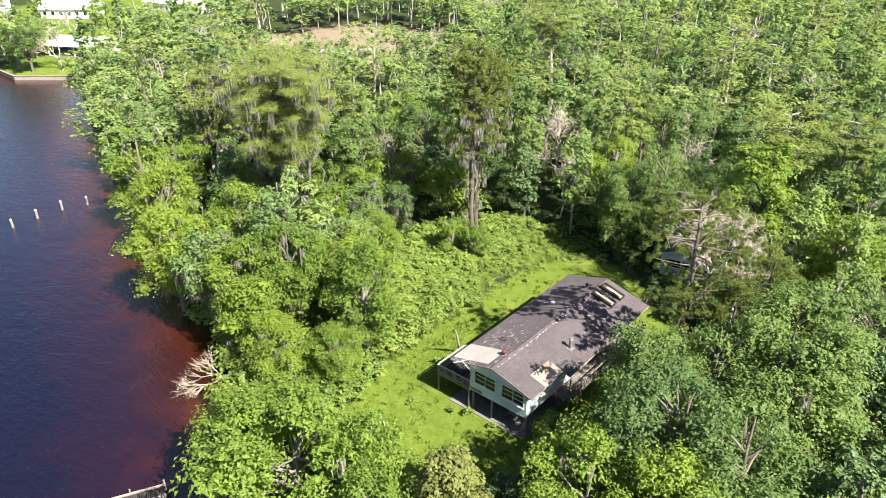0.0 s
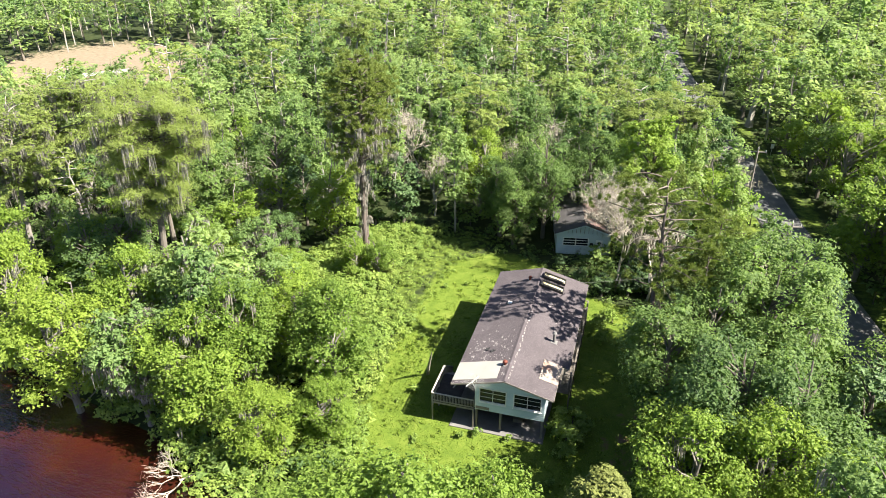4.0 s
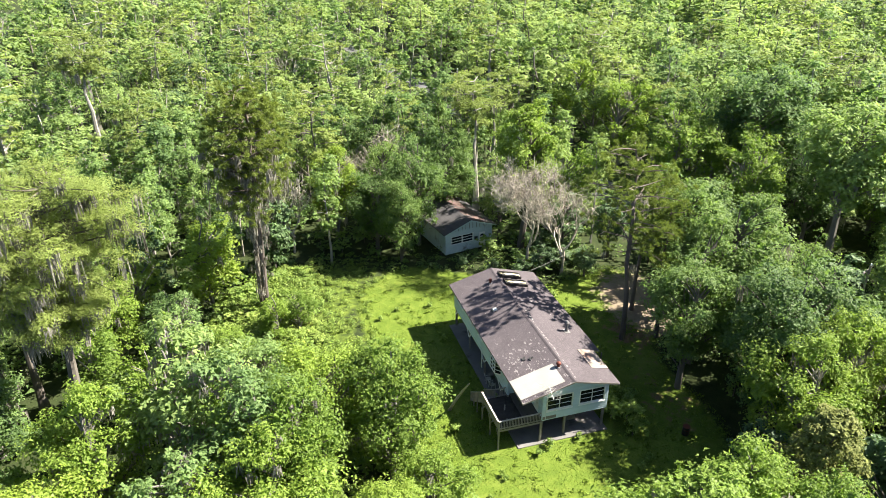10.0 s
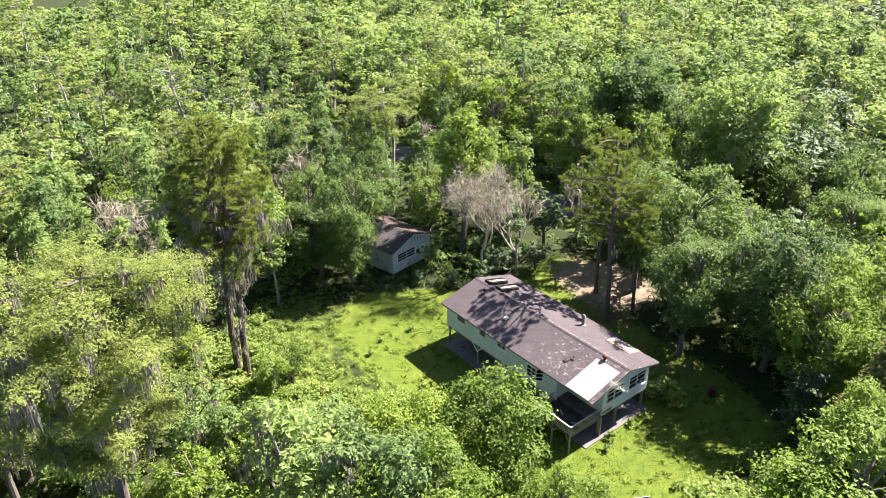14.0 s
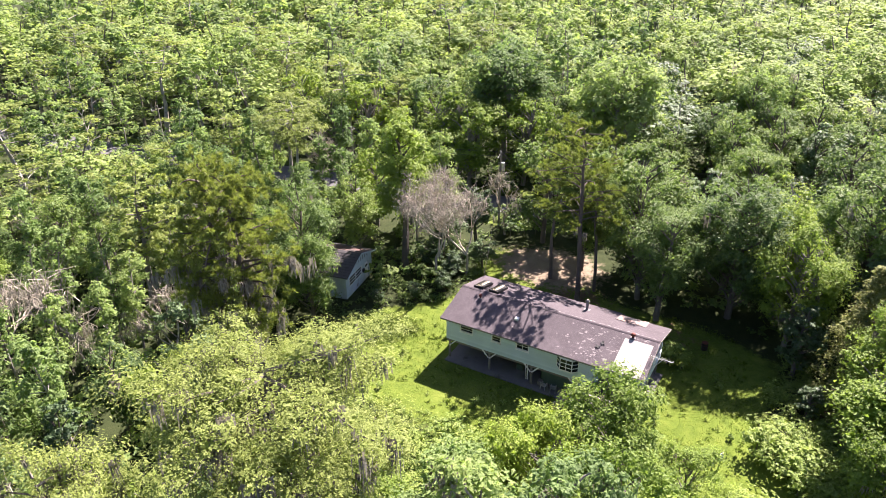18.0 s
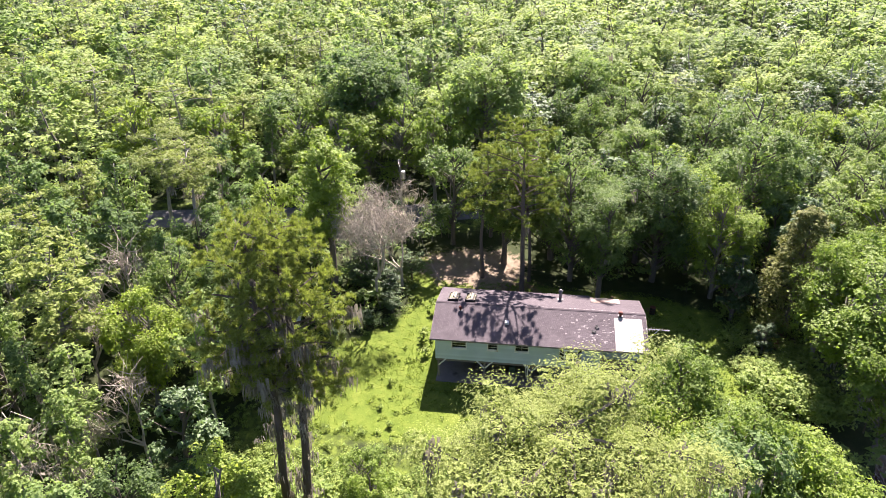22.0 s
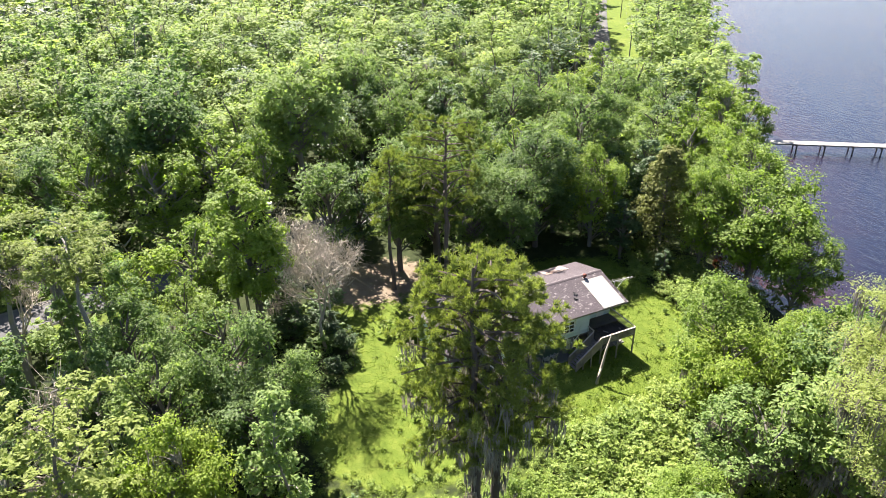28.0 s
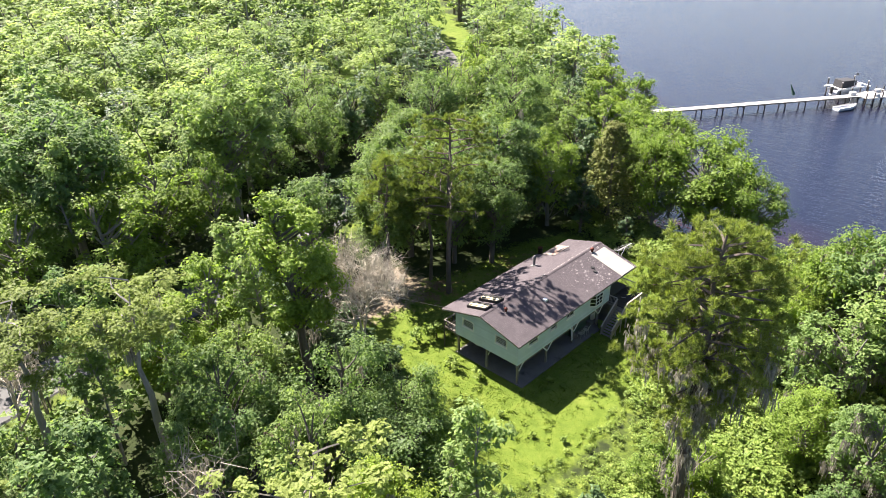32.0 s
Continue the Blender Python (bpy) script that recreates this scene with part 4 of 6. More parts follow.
def free(x, y, taken, gap, margin=1.5):
    p = np.array([[x, y]])
    if inland(p)[0] < 1.2 or in_area(p, LAWN)[0] > -margin or not off_road(p)[0]:
        return False
    if in_area(p, BRUSH)[0] > 0 or any(math.hypot(x - a, y - b) < r for a, b, r in CLEAR):
        return False
    if max(spot(p, -110, 80, 33, 33)[0], spot(p, -154, 28, 15, 17)[0], spot(p, -215, 62, 38, 38)[0], spot(p, -190, 40, 16, 12)[0]) > 0:
        return False
    return all((x - a) ** 2 + (y - b) ** 2 > (0.68 * (gap + r)) ** 2 for a, b, r in taken)


fallen = root("fallen_tree", Matrix.Translation((-22.6, -19.8, -0.5)) @ Euler((radians(82), 0, radians(-28))).to_matrix().to_4x4() @ Matrix.Scale(6.5, 4), "grey fallen tree with bare boughs lying in the shallows", "fallen tree")
new("trunk", MADE["leafless_small"][0][1]).parent = fallen


snag = root("leaning_snag", Matrix.Translation((-8.6, -3.4, -0.1)), "bare grey trunk leaning beside the deck", "dead trunk")
new("trunk", soup("trunk", [(tube([(0, 0, 0), (0.3, -0.6, 1.4), (0.7, -1.3, 2.9), (1.1, -2.1, 4.3)], [0.17, 0.14, 0.11, 0.05], 8), DEAD_WOOD)])).parent = snag


LABELS = {
    "oak": ("oak_tree", "green leafy oak in the woods round the clearing"),
    "bank": ("river_tree", "light green leafy tree in the riverside thicket"),
    "slender": ("swamp_tree", "slim pale-trunked swamp tree with strands of moss"),
    "cypress": ("cypress_tree", "pale feathery cypress among the leafy trees"),
    "dark": ("bay_tree", "dark glossy evergreen in the shade of the woods"),
    "leafless_small": ("dead_tree", "bare grey tree standing among green ones"),
    "mossy": ("mossy_tree", "tree hung with long grey moss"),
}


def species(rng, x, y):
    land = float(inland(np.array([[x, y]]))[0])
    u = rng.random()
    if land < 9:
        return ("bank", 12.5) if u < 0.8 else ("mossy", 12.5)
    if x > 8 and y < 14:
        return ("oak", 15.0) if u < 0.75 else ("dark", 12.5) if u < 0.9 else ("bank", 13.5)
    if x < -10 and y < 14:
        return ("bank", 11.0) if u < 0.5 else ("mossy", 13.0) if u < 0.75 else ("oak", 12.0) if u < 0.9 else ("cypress", 17.0)
    if x > 30:
        return ("oak", 14.5) if u < 0.64 else ("cypress", 17.0) if u < 0.74 else ("slender", 15.0) if u < 0.97 else ("dark", 13.0)
    if u < 0.04:
        return "leafless_small", 12.5
    return ("slender", 13.0) if u < 0.46 else ("oak", 12.5) if u < 0.76 else ("bank", 11.5) if u < 0.86 else ("dark", 10.5) if u < 0.90 else ("cypress", 16.5)


CROWN = {"oak": 4.2, "bank": 3.7, "slender": 2.5, "cypress": 3.6, "dark": 2.8, "leafless_small": 2.5, "mossy": 3.3}


def near_woods():
    rng = np.random.default_rng(7)
    made = 0
    for _ in range(9000):
        a, d = rng.uniform(0, 2 * np.pi), 62 * math.sqrt(rng.random())
        x, y = math.cos(a) * d, math.sin(a) * d
        k, h = species(rng, x, y)
        wide = CROWN[k]
        if made >= 262 or not free(x, y, TAKEN, wide):
            continue
        key = k if k in MADE else f"{k}{rng.integers(0, 3)}"
        name, label = LABELS[k]
        plant(name, key, x, y, h * rng.uniform(0.78, 1.16), label, "tree", "trees round the clearing", rng.uniform(0.85, 1.12), rng.uniform(0, 6.28))
        TAKEN.append((x, y, wide))
        made += 1


near_woods()


def woods(name, label, spots, shapes, leaf, bark, seed):
    """Far woods that nobody could count: many trees in one mesh."""
    rng = np.random.default_rng(seed)
    parts, tints = ([], [], []), ([], [], [])
    for x, y, h in spots:
        made = shapes[rng.integers(0, len(shapes))]
        a, w = rng.uniform(0, 6.28), h * rng.uniform(1.05, 1.4)
        m = np.array([[math.cos(a) * w, -math.sin(a) * w, 0], [math.sin(a) * w, math.cos(a) * w, 0], [0, 0, h]])
        tint = rng.random()
        for k in range(3):
            if made[k] is not None:
                parts[k].append(made[k] @ m.T + [x, y, -0.05])
                tints[k].append(np.full(len(made[k]), tint))
    groups = [(np.concatenate(q), mat) for q, mat in zip(parts, (leaf, bark, LEAF["moss"])) if q]
    me = soup(name, groups, np.concatenate([np.concatenate(t) for t in tints if t]))
    tagged(new(name, me), label, "woods", kind="stuff")


def far_woods():
    rng = np.random.default_rng(8)
    grid, spots = {}, {}
    for near, far, gap, level in ((0, 118, 4.1, "mid"), (118, 205, 4.9, "far")):
        tries = int((far ** 2 - near ** 2) * np.pi / gap ** 2 * 1.7)
        pts = np.column_stack([np.sqrt(rng.uniform(near ** 2, far ** 2, tries)), rng.uniform(0, 2 * np.pi, tries)])
        pts = np.column_stack([pts[:, 0] * np.cos(pts[:, 1]), pts[:, 0] * np.sin(pts[:, 1])])
        bearing = np.degrees(np.arctan2(pts[:, 1], pts[:, 0])) % 360
        seen = (level == "mid") | ((bearing < 192) | (bearing > 272))
        ok = (inland(pts) > 1.5) & (in_area(pts, LAWN) < -1.5) & off_road(pts) & seen & (in_area(pts, BRUSH) < 0)
        ok &= np.maximum.reduce([spot(pts, -110, 80, 33, 33), spot(pts, -154, 28, 15, 17), spot(pts, -215, 62, 38, 38), spot(pts, -190, 40, 16, 12)]) < 0
        for x, y in pts[ok]:
            if any(math.hypot(x - a, y - b) < r for a, b, r in CLEAR) or any((x - a) ** 2 + (y - b) ** 2 < (0.68 * (3.2 + r)) ** 2 for a, b, r in TAKEN):
                continue
            cell = (int(x // gap), int(y // gap))
            if any((x - u) ** 2 + (y - v) ** 2 < gap ** 2 for i in (-1, 0, 1) for j in (-1, 0, 1) for u, v in grid.get((cell[0] + i, cell[1] + j), ())):
                continue
            grid.setdefault(cell, []).append((x, y))
            k, h = species(rng, x, y)
            k = {"mossy": "slender"}.get(k, k)
            spots.setdefault((k, level), []).append((x, y, h * rng.uniform(0.72, 1.22)))
    for (k, level), at in spots.items():
        mid = level == "mid"
        shapes = []
        for s in range(5):
            if k == "slender":
                made, h = slender(200 + s, 14, 2.6, 16, 860 if mid else 280, 0.42 if mid else 0.76, 40 if mid else 14, 4 if mid else 3, mid), 14
            elif k == "leafless_small":
                made, h = leafless(230 + s, 12, 3, 0.5, 40), 12
            elif k == "cypress":
                made, h = cypress(210 + s, 20, 5, 16, 1250 if mid else 400, 0.46 if mid else 0.82, 40 if mid else 16, sides=4), 20
            else:
                made, h = broadleaf(220 + s, 14, 4.1, 0.12, 24, 1300 if mid else 480, 0.40 if mid else 0.70, 16, 4, False, 0.35, 0.08, 1.3 if mid else 1.7), 14
            shapes.append(scaled(made, h))
        # oak and bank crowns here take the paler leaf with haze in its colour
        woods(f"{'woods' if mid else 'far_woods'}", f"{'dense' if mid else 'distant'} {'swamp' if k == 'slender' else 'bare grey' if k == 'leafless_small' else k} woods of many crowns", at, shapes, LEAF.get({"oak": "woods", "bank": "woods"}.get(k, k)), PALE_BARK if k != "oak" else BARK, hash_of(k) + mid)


def hash_of(word):
    return sum(ord(c) * (i + 3) for i, c in enumerate(word))


far_woods()


def undergrowth():
    rng = np.random.default_rng(9)
    low = [scaled(bush(300 + s, 2.2, 1.5, 4, 72, 0.34), 2.2) for s in range(5)]
    pts = rng.uniform(-80, 80, (1900, 2))
    ok = (inland(pts) > 0.4) & (in_area(pts, LAWN) < -2.5) & (to_line(pts, ROAD)[0] > 4.2) & (in_area(pts, BRUSH) < 0)
    at = [(x, y, rng.uniform(1.2, 3.4)) for x, y in pts[ok] if not any(math.hypot(x - a, y - b) < r * 0.8 for a, b, r in CLEAR[2:3] + CLEAR[8:13])]
    woods("undergrowth", "low green undergrowth below the trees", at, low, LEAF["oak"], BARK, 1)
    fine = [scaled(bush(310 + s, 1.6, 1.3, 5, 140, 0.21), 1.6) for s in range(5)]
    pts = rng.uniform((-7, 14), (17, 25), (260, 2))
    ok = (in_area(pts, LAWN) < 0.3) & ~((pts[:, 0] > -0.8) & (pts[:, 0] < 6.4) & (pts[:, 1] > 23.9))
    low = [scaled(bush(330 + s, 1.0, 0.9, 5, 90, 0.17), 1.0) for s in range(4)]
    woods("ferns", "low dark ferns and seedlings in the shade round the shed", [(x, y, rng.uniform(0.4, 1.1)) for x, y in pts[ok]], low, LEAF["oak"], BARK, 4)
    pts = rng.uniform((-29, -12), (-7, 28), (1900, 2))
    keep = (in_area(pts, BRUSH) > -1.5) & (in_area(pts, LAWN) < 0.6)
    at = [(x, y, rng.uniform(0.3, 1.0) * float(np.interp(x, [-22, -18, -14], [2.3, 1.4, 0.6]))) for x, y in pts[keep]]
    pts = rng.uniform((-34, -24), (-10, 4), (330, 2))
    keep = (inland(pts) > 0.5) & (in_area(pts, LAWN) < -0.3)
    more = rng.uniform((-6.5, -26), (11, -19.0), (190, 2))
    pts, keep = np.concatenate([pts, more]), np.concatenate([keep, (in_area(more, LAWN) < 0.4) & (inland(more) > 0.5)])
    tall = [scaled(bush(320 + s, 2.2, 1.6, 7, 240, 0.22), 2.2) for s in range(4)]
    woods("thicket", "dense green shrubs below the riverside trees", [(x, y, rng.uniform(1.4, 2.8) if x < -2 else rng.uniform(0.6, 1.6)) for x, y in pts[keep]], tall, LEAF["shrub"], BARK, 3)
    woods("brush", "overgrown brush and vines beside the lawn", at, fine, LEAF["shrub"], BARK, 2)


def lawn_grass():
    rng = np.random.default_rng(10)
    pts = rng.uniform((-15, -22), (22, 24), (95000, 2))
    pts = pts[(in_area(pts, LAWN) > -0.8) & ~((np.abs(pts[:, 0]) < 4.4) & (np.abs(pts[:, 1]) < 9.9)) & (spot(pts, 17.5, 7, 4.6, 7) < 0)]
    k = len(pts)
    c = np.column_stack([pts, np.full(k, -0.02)])
    clump = np.array([noise.noise(Vector((x * 0.5, y * 0.5, 3))) for x, y in pts])
    h = (0.07 + 0.05 * clump + rng.uniform(0, 0.06, k))[:, None]
    a = rng.uniform(0, 2 * np.pi, k)
    s = np.column_stack([np.cos(a), np.sin(a), 0 * a]) * 0.04
    lean = rng.normal(0, 0.9, (k, 3)) * h
    lean[:, 2] = h[:, 0]
    q = np.stack([c - s, c + s, c + lean], 1)
    tufts = rng.choice(k, 520, replace=False)
    foot = np.repeat(pts[tufts], 22, 0) + rng.normal(0, 0.13, (520 * 22, 2))
    tall = np.repeat(rng.uniform(0.06, 0.24, 520), 22)
    c2 = np.column_stack([foot, rng.uniform(0.0, 1.0, len(foot)) * tall])
    weeds = leaves(rng, c2, rng.normal(0, 0.5, c2.shape) + [0, 0, 1.0], 0.15)
    q, clump = np.concatenate([q, weeds]), np.concatenate([clump, rng.uniform(-1.2, 1.0, len(weeds))])
    tagged(new("grass", soup("grass", [(q, LEAF["grass"])], np.clip(clump * 0.2 + 0.5, 0, 1))), "uneven bright green uncut lawn grass", "grass", kind="stuff")


undergrowth()
lawn_grass()


# ---- the stilt house ----
XL, XR, YF, YB = -4.05, 3.40, -9.30, 9.30      # outer wall faces
FLOOR, EAVE, RIDGE = 2.25, 4.72, 5.90           # underside of the walls, eave and ridge
XP, YP = -2.50, -5.60                           # the corner cut out for the covered deck
SLOPE = (RIDGE - EAVE) / 4.40
house = root("stilt_house", pose(0, 0, 0), "derelict mint-green house on stilts with a worn brown roof", "house")


def lap_wall(name, axis, at, out, a, b, z0, top, holes):
    """A wall in the plane axis = at, from a to b, with openings (a, b, z0, z1) cut through, and lap boards outside.
    out is +1 or -1, the way it faces; top(u) gives its height."""
    def slab(bm, u0, u1, w0, w1, d0, d1, peak=False):
        lo, hi = sorted((at - out * d0, at + out * d1))
        outline = [(u0, w0), (u1, w0), (u1, min(w1, top(u1))), (u0, min(w1, top(u0)))]
        if peak and u0 < 0 < u1 and min(w1, top(0)) > max(outline[2][1], outline[3][1]) + 0.01:
            outline.insert(3, (0.0, min(w1, top(0))))
        prism(bm, outline, axis, lo, hi)

    bm = bmesh.new()
    cuts = sorted({a, b, *(h[0] for h in holes), *(h[1] for h in holes)})
    for u0, u1 in zip(cuts[:-1], cuts[1:]):
        inside = [h for h in holes if h[0] <= u0 and h[1] >= u1]
        if inside:
            h = inside[0]
            slab(bm, u0, u1, z0, h[2], 0.12, 0)
            slab(bm, u0, u1, h[3], 99, 0.12, 0, True)
        else:
            slab(bm, u0, u1, z0, 99, 0.12, 0, True)
    wall = part(name, bm, SIDING, house)
    z, row = z0, 0
    highest = max(top(a), top(b), top(0) if a < 0 < b else 0)
    while z < highest - 0.03:
        z1 = z + 0.2
        runs = [(a, b)]
        if z1 > min(top(a), top(b)):
            ok = [u for u in np.linspace(a, b, 150) if top(u) > min(z1, highest) - 0.02]
            runs = [(ok[0], ok[-1])] if len(ok) > 3 else []
        for h in holes:
            if h[2] - 0.05 < z + 0.1 < h[3] + 0.02:
                runs = [r for u0, u1 in runs for r in ((u0, min(u1, h[0])), (max(u0, h[1]), u1)) if r[1] - r[0] > 0.05]
        for u0, u1 in runs:
            outline_lo, outline_hi = at + out * 0.002, (at + out * 0.034, at + out * 0.014)
            bm = bmesh.new()
            zt = min(z1 - 0.004, highest - 0.02)
            prof = [(outline_lo, z), (outline_hi[0], z), (outline_hi[1], zt), (outline_lo, zt)]
            if axis == 0:
                prism(bm, [(p, q) for p, q in prof], 1, u0, u1)
            else:
                prism(bm, [(p, q) for p, q in prof], 0, u0, u1)
            part("siding_board", bm, SIDING, wall)
        z, row = z1, row + 1
    return wall


def window(parent, axis, at, out, a, b, z0, z1, bars, rails, slats=0):
    """Frame, sill, panes between muntins, and louvre slats where there are any."""
    def put(bm, u0, u1, w0, w1, d0, d1):
        lo, hi = sorted((at + out * d0, at + out * d1))
        if axis == 0:
            box(bm, lo, hi, u0, u1, w0, w1)
        else:
            box(bm, u0, u1, lo, hi, w0, w1)
    w = part("window", (lambda bm: (put(bm, a, b, z0, z1, -0.10, -0.085), bm)[1])(bmesh.new()), GLASS, parent, "dusty dark glazing")
    bm = bmesh.new()
    for u0, u1, w0, w1 in ((a - 0.05, a + 0.035, z0 - 0.05, z1 + 0.05), (b - 0.035, b + 0.05, z0 - 0.05, z1 + 0.05), (a + 0.035, b - 0.035, z0 - 0.05, z0 + 0.035), (a + 0.035, b - 0.035, z1 - 0.035, z1 + 0.05)):
        put(bm, u0, u1, w0, w1, -0.08, 0.055)
    part("window_frame", bm, WHITE_PAINT, w, "peeling pale frame")
    bm = bmesh.new()
    put(bm, a - 0.08, b + 0.08, z0 - 0.10, z0 - 0.055, -0.02, 0.09)
    part("window_sill", bm, WHITE_PAINT, w)
    for k in range(1, bars):
        u = a + (b - a) * k / bars
        bm = bmesh.new()
        put(bm, u - 0.022, u + 0.022, z0 + 0.036, z1 - 0.036, -0.08, -0.01)
        part("mullion", bm, WHITE_PAINT, w)
    for k in range(1, rails):
        v = z0 + (z1 - z0) * k / rails
        bm = bmesh.new()
        put(bm, a + 0.036, b - 0.036, v - 0.011, v + 0.011, -0.082, -0.04)
        part("rail", bm, WHITE_PAINT, w)
    return w


def under(x):
    """Height of the roof's underside."""
    return RIDGE - 0.16 - abs(x) * SLOPE


front = lap_wall("front_wall", 1, YF, -1, XP, XR, FLOOR - 0.15, under, [(-2.12, 0.14, 3.02, 4.42), (0.80, 3.08, 3.02, 4.42)])
back = lap_wall("back_wall", 1, YB, 1, XL, XR, FLOOR, under, [(1.17, 2.49, 3.55, 4.42), (-2.80, -1.48, 3.55, 4.42)])
left = lap_wall("side_wall", 0, XL, -1, YP, YB, FLOOR, lambda u: under(XL), [(6.46, 7.80, 3.54, 4.36), (3.57, 4.50, 3.56, 4.36), (0.79, 2.0, 3.60, 4.36), (-3.95, -1.98, 3.16, 4.40)])
right = lap_wall("side_wall", 0, XR, 1, YF, YB, FLOOR, lambda u: under(XR), [(-7.6, -6.2, 3.3, 4.4), (-1.0, 0.4, 3.3, 4.4), (5.0, 6.4, 3.3, 4.4)])
nook = lap_wall("deck_wall", 1, YP, -1, XL, XP, FLOOR, under, [])
side = lap_wall("deck_wall", 0, XP, -1, YF, YP, FLOOR, lambda u: under(XP), [])
for a, b in ((-2.12, 0.14), (0.80, 3.08)):
    w = window(front, 1, YF, -1, a, b, 3.02, 4.42, 2, 3)
part("curtain", boxed((2.05, 2.62, YF + 0.115, YF + 0.13, 3.45, 4.36)), WHITE_SHEET, front, "pale torn curtain behind the glass")
for a, b in ((1.17, 2.49), (-2.80, -1.48)):
    window(back, 1, YB, 1, a, b, 3.55, 4.42, 1, 5)
for a, b, c, bars, rails in ((6.46, 7.80, 3.54, 1, 3), (3.57, 4.50, 3.56, 1, 3), (0.79, 2.0, 3.60, 2, 2)):
    window(left, 0, XL, -1, a, b, c, 4.36, bars, rails)
for a, b in ((-7.6, -6.2), (-1.0, 0.4), (5.0, 6.4)):
    window(right, 0, XR, 1, a, b, 3.3, 4.4, 2, 3)


def bay_window():
    pts = [(XL, -1.98), (XL - 0.42, -2.42), (XL - 0.42, -3.51), (XL, -3.95)]
    bm = bmesh.new()
    prism(bm, pts, 2, 3.06, 3.16)
    bay = part("bay_window", bm, WHITE_PAINT, left, "angled bay window with white muntins")
    part("bay_head", prism(bmesh.new(), pts, 2, 4.40, 4.47), WHITE_PAINT, bay)
    for (x0, y0), (x1, y1) in zip(pts[:-1], pts[1:]):
        bm = bmesh.new()
        beam(bm, (x0, y0, 3.78), (x1, y1, 3.78), 0.015, 1.22)
        part("pane", bm, GLASS, bay)
        bm = bmesh.new()
        off = Vector((y1 - y0, x0 - x1, 0)).normalized() * 0.02
        for z in (3.20, 3.57, 3.98, 4.37):
            beam(bm, Vector((x0, y0, z)) + off, Vector((x1, y1, z)) + off, 0.05)
        k = 2 if abs(y1 - y0) > 0.6 else 1
        for j in range(k + 1):
            q = Vector((x0 + (x1 - x0) * j / k, y0 + (y1 - y0) * j / k, 0)) + off
            beam(bm, q + Vector((0, 0, 3.16)), q + Vector((0, 0, 4.40)), 0.05)
        part("muntin_grid", bm, WHITE_PAINT, bay)


bay_window()
part("door", boxed((XP - 0.05, XP - 0.004, -8.55, -7.65, FLOOR + 0.02, 4.28)), WHITE_PAINT, side, "pale door onto the deck", 0.01)
part("floor_frame", boxed((XL + 0.13, XR - 0.13, YF + 0.14, YB - 0.13, FLOOR - 0.02, FLOOR + 0.14)), FLOORING, house)
bm = bmesh.new()
for y in np.arange(YF + 0.3, YB, 0.6):
    box(bm, XL + 0.14, XR - 0.14, y - 0.03, y + 0.03, FLOOR - 0.22, FLOOR - 0.022)
part("floor_joists", bm, FLOORING, house)
for x in (XL + 0.13, XR - 0.13):
    part("skirt_beam", boxed((x - 0.05, x + 0.05, YP, YB, FLOOR - 0.30, FLOOR - 0.002)), WEATHERED, house)
for x, y0, y1 in ((-1.2, YF + 0.2, YB - 0.2), (1.6, YF + 0.2, YB - 0.2)):
    part("partition", boxed((x - 0.05, x + 0.05, y0, y1, FLOOR + 0.15, 4.6)), INTERIOR, house)


# the roof: boarding, shingles in courses, fascia
def slope_slab(name, sgn, x_far, y0, y1, mat, lift0, lift1, x_near=0.0, label=""):
    """A plate that lies on one slope between two distances from the ridge."""
    bm = bmesh.new()
    top = [(sgn * x_near, RIDGE - x_near * SLOPE), (sgn * x_far, RIDGE - x_far * SLOPE)]
    prism(bm, [(top[0][0], top[0][1] + lift0), (top[1][0], top[1][1] + lift0), (top[1][0], top[1][1] + lift1), (top[0][0], top[0][1] + lift1)], 1, y0, y1)
    return part(name, bm, mat, house, label)


slopes = [(-1, 4.48, -9.75, 9.75), (1, 4.10, -9.75, -4.95), (1, 4.75, -4.95, 9.75)]
for sgn, xf, y0, y1 in slopes:
    slope_slab("roof_boarding", sgn, xf, y0 + (0.004 if y0 > -9 else 0), y1, UNDERLAY, -0.14, -0.012, 0.0 if sgn < 0 else 0.003)


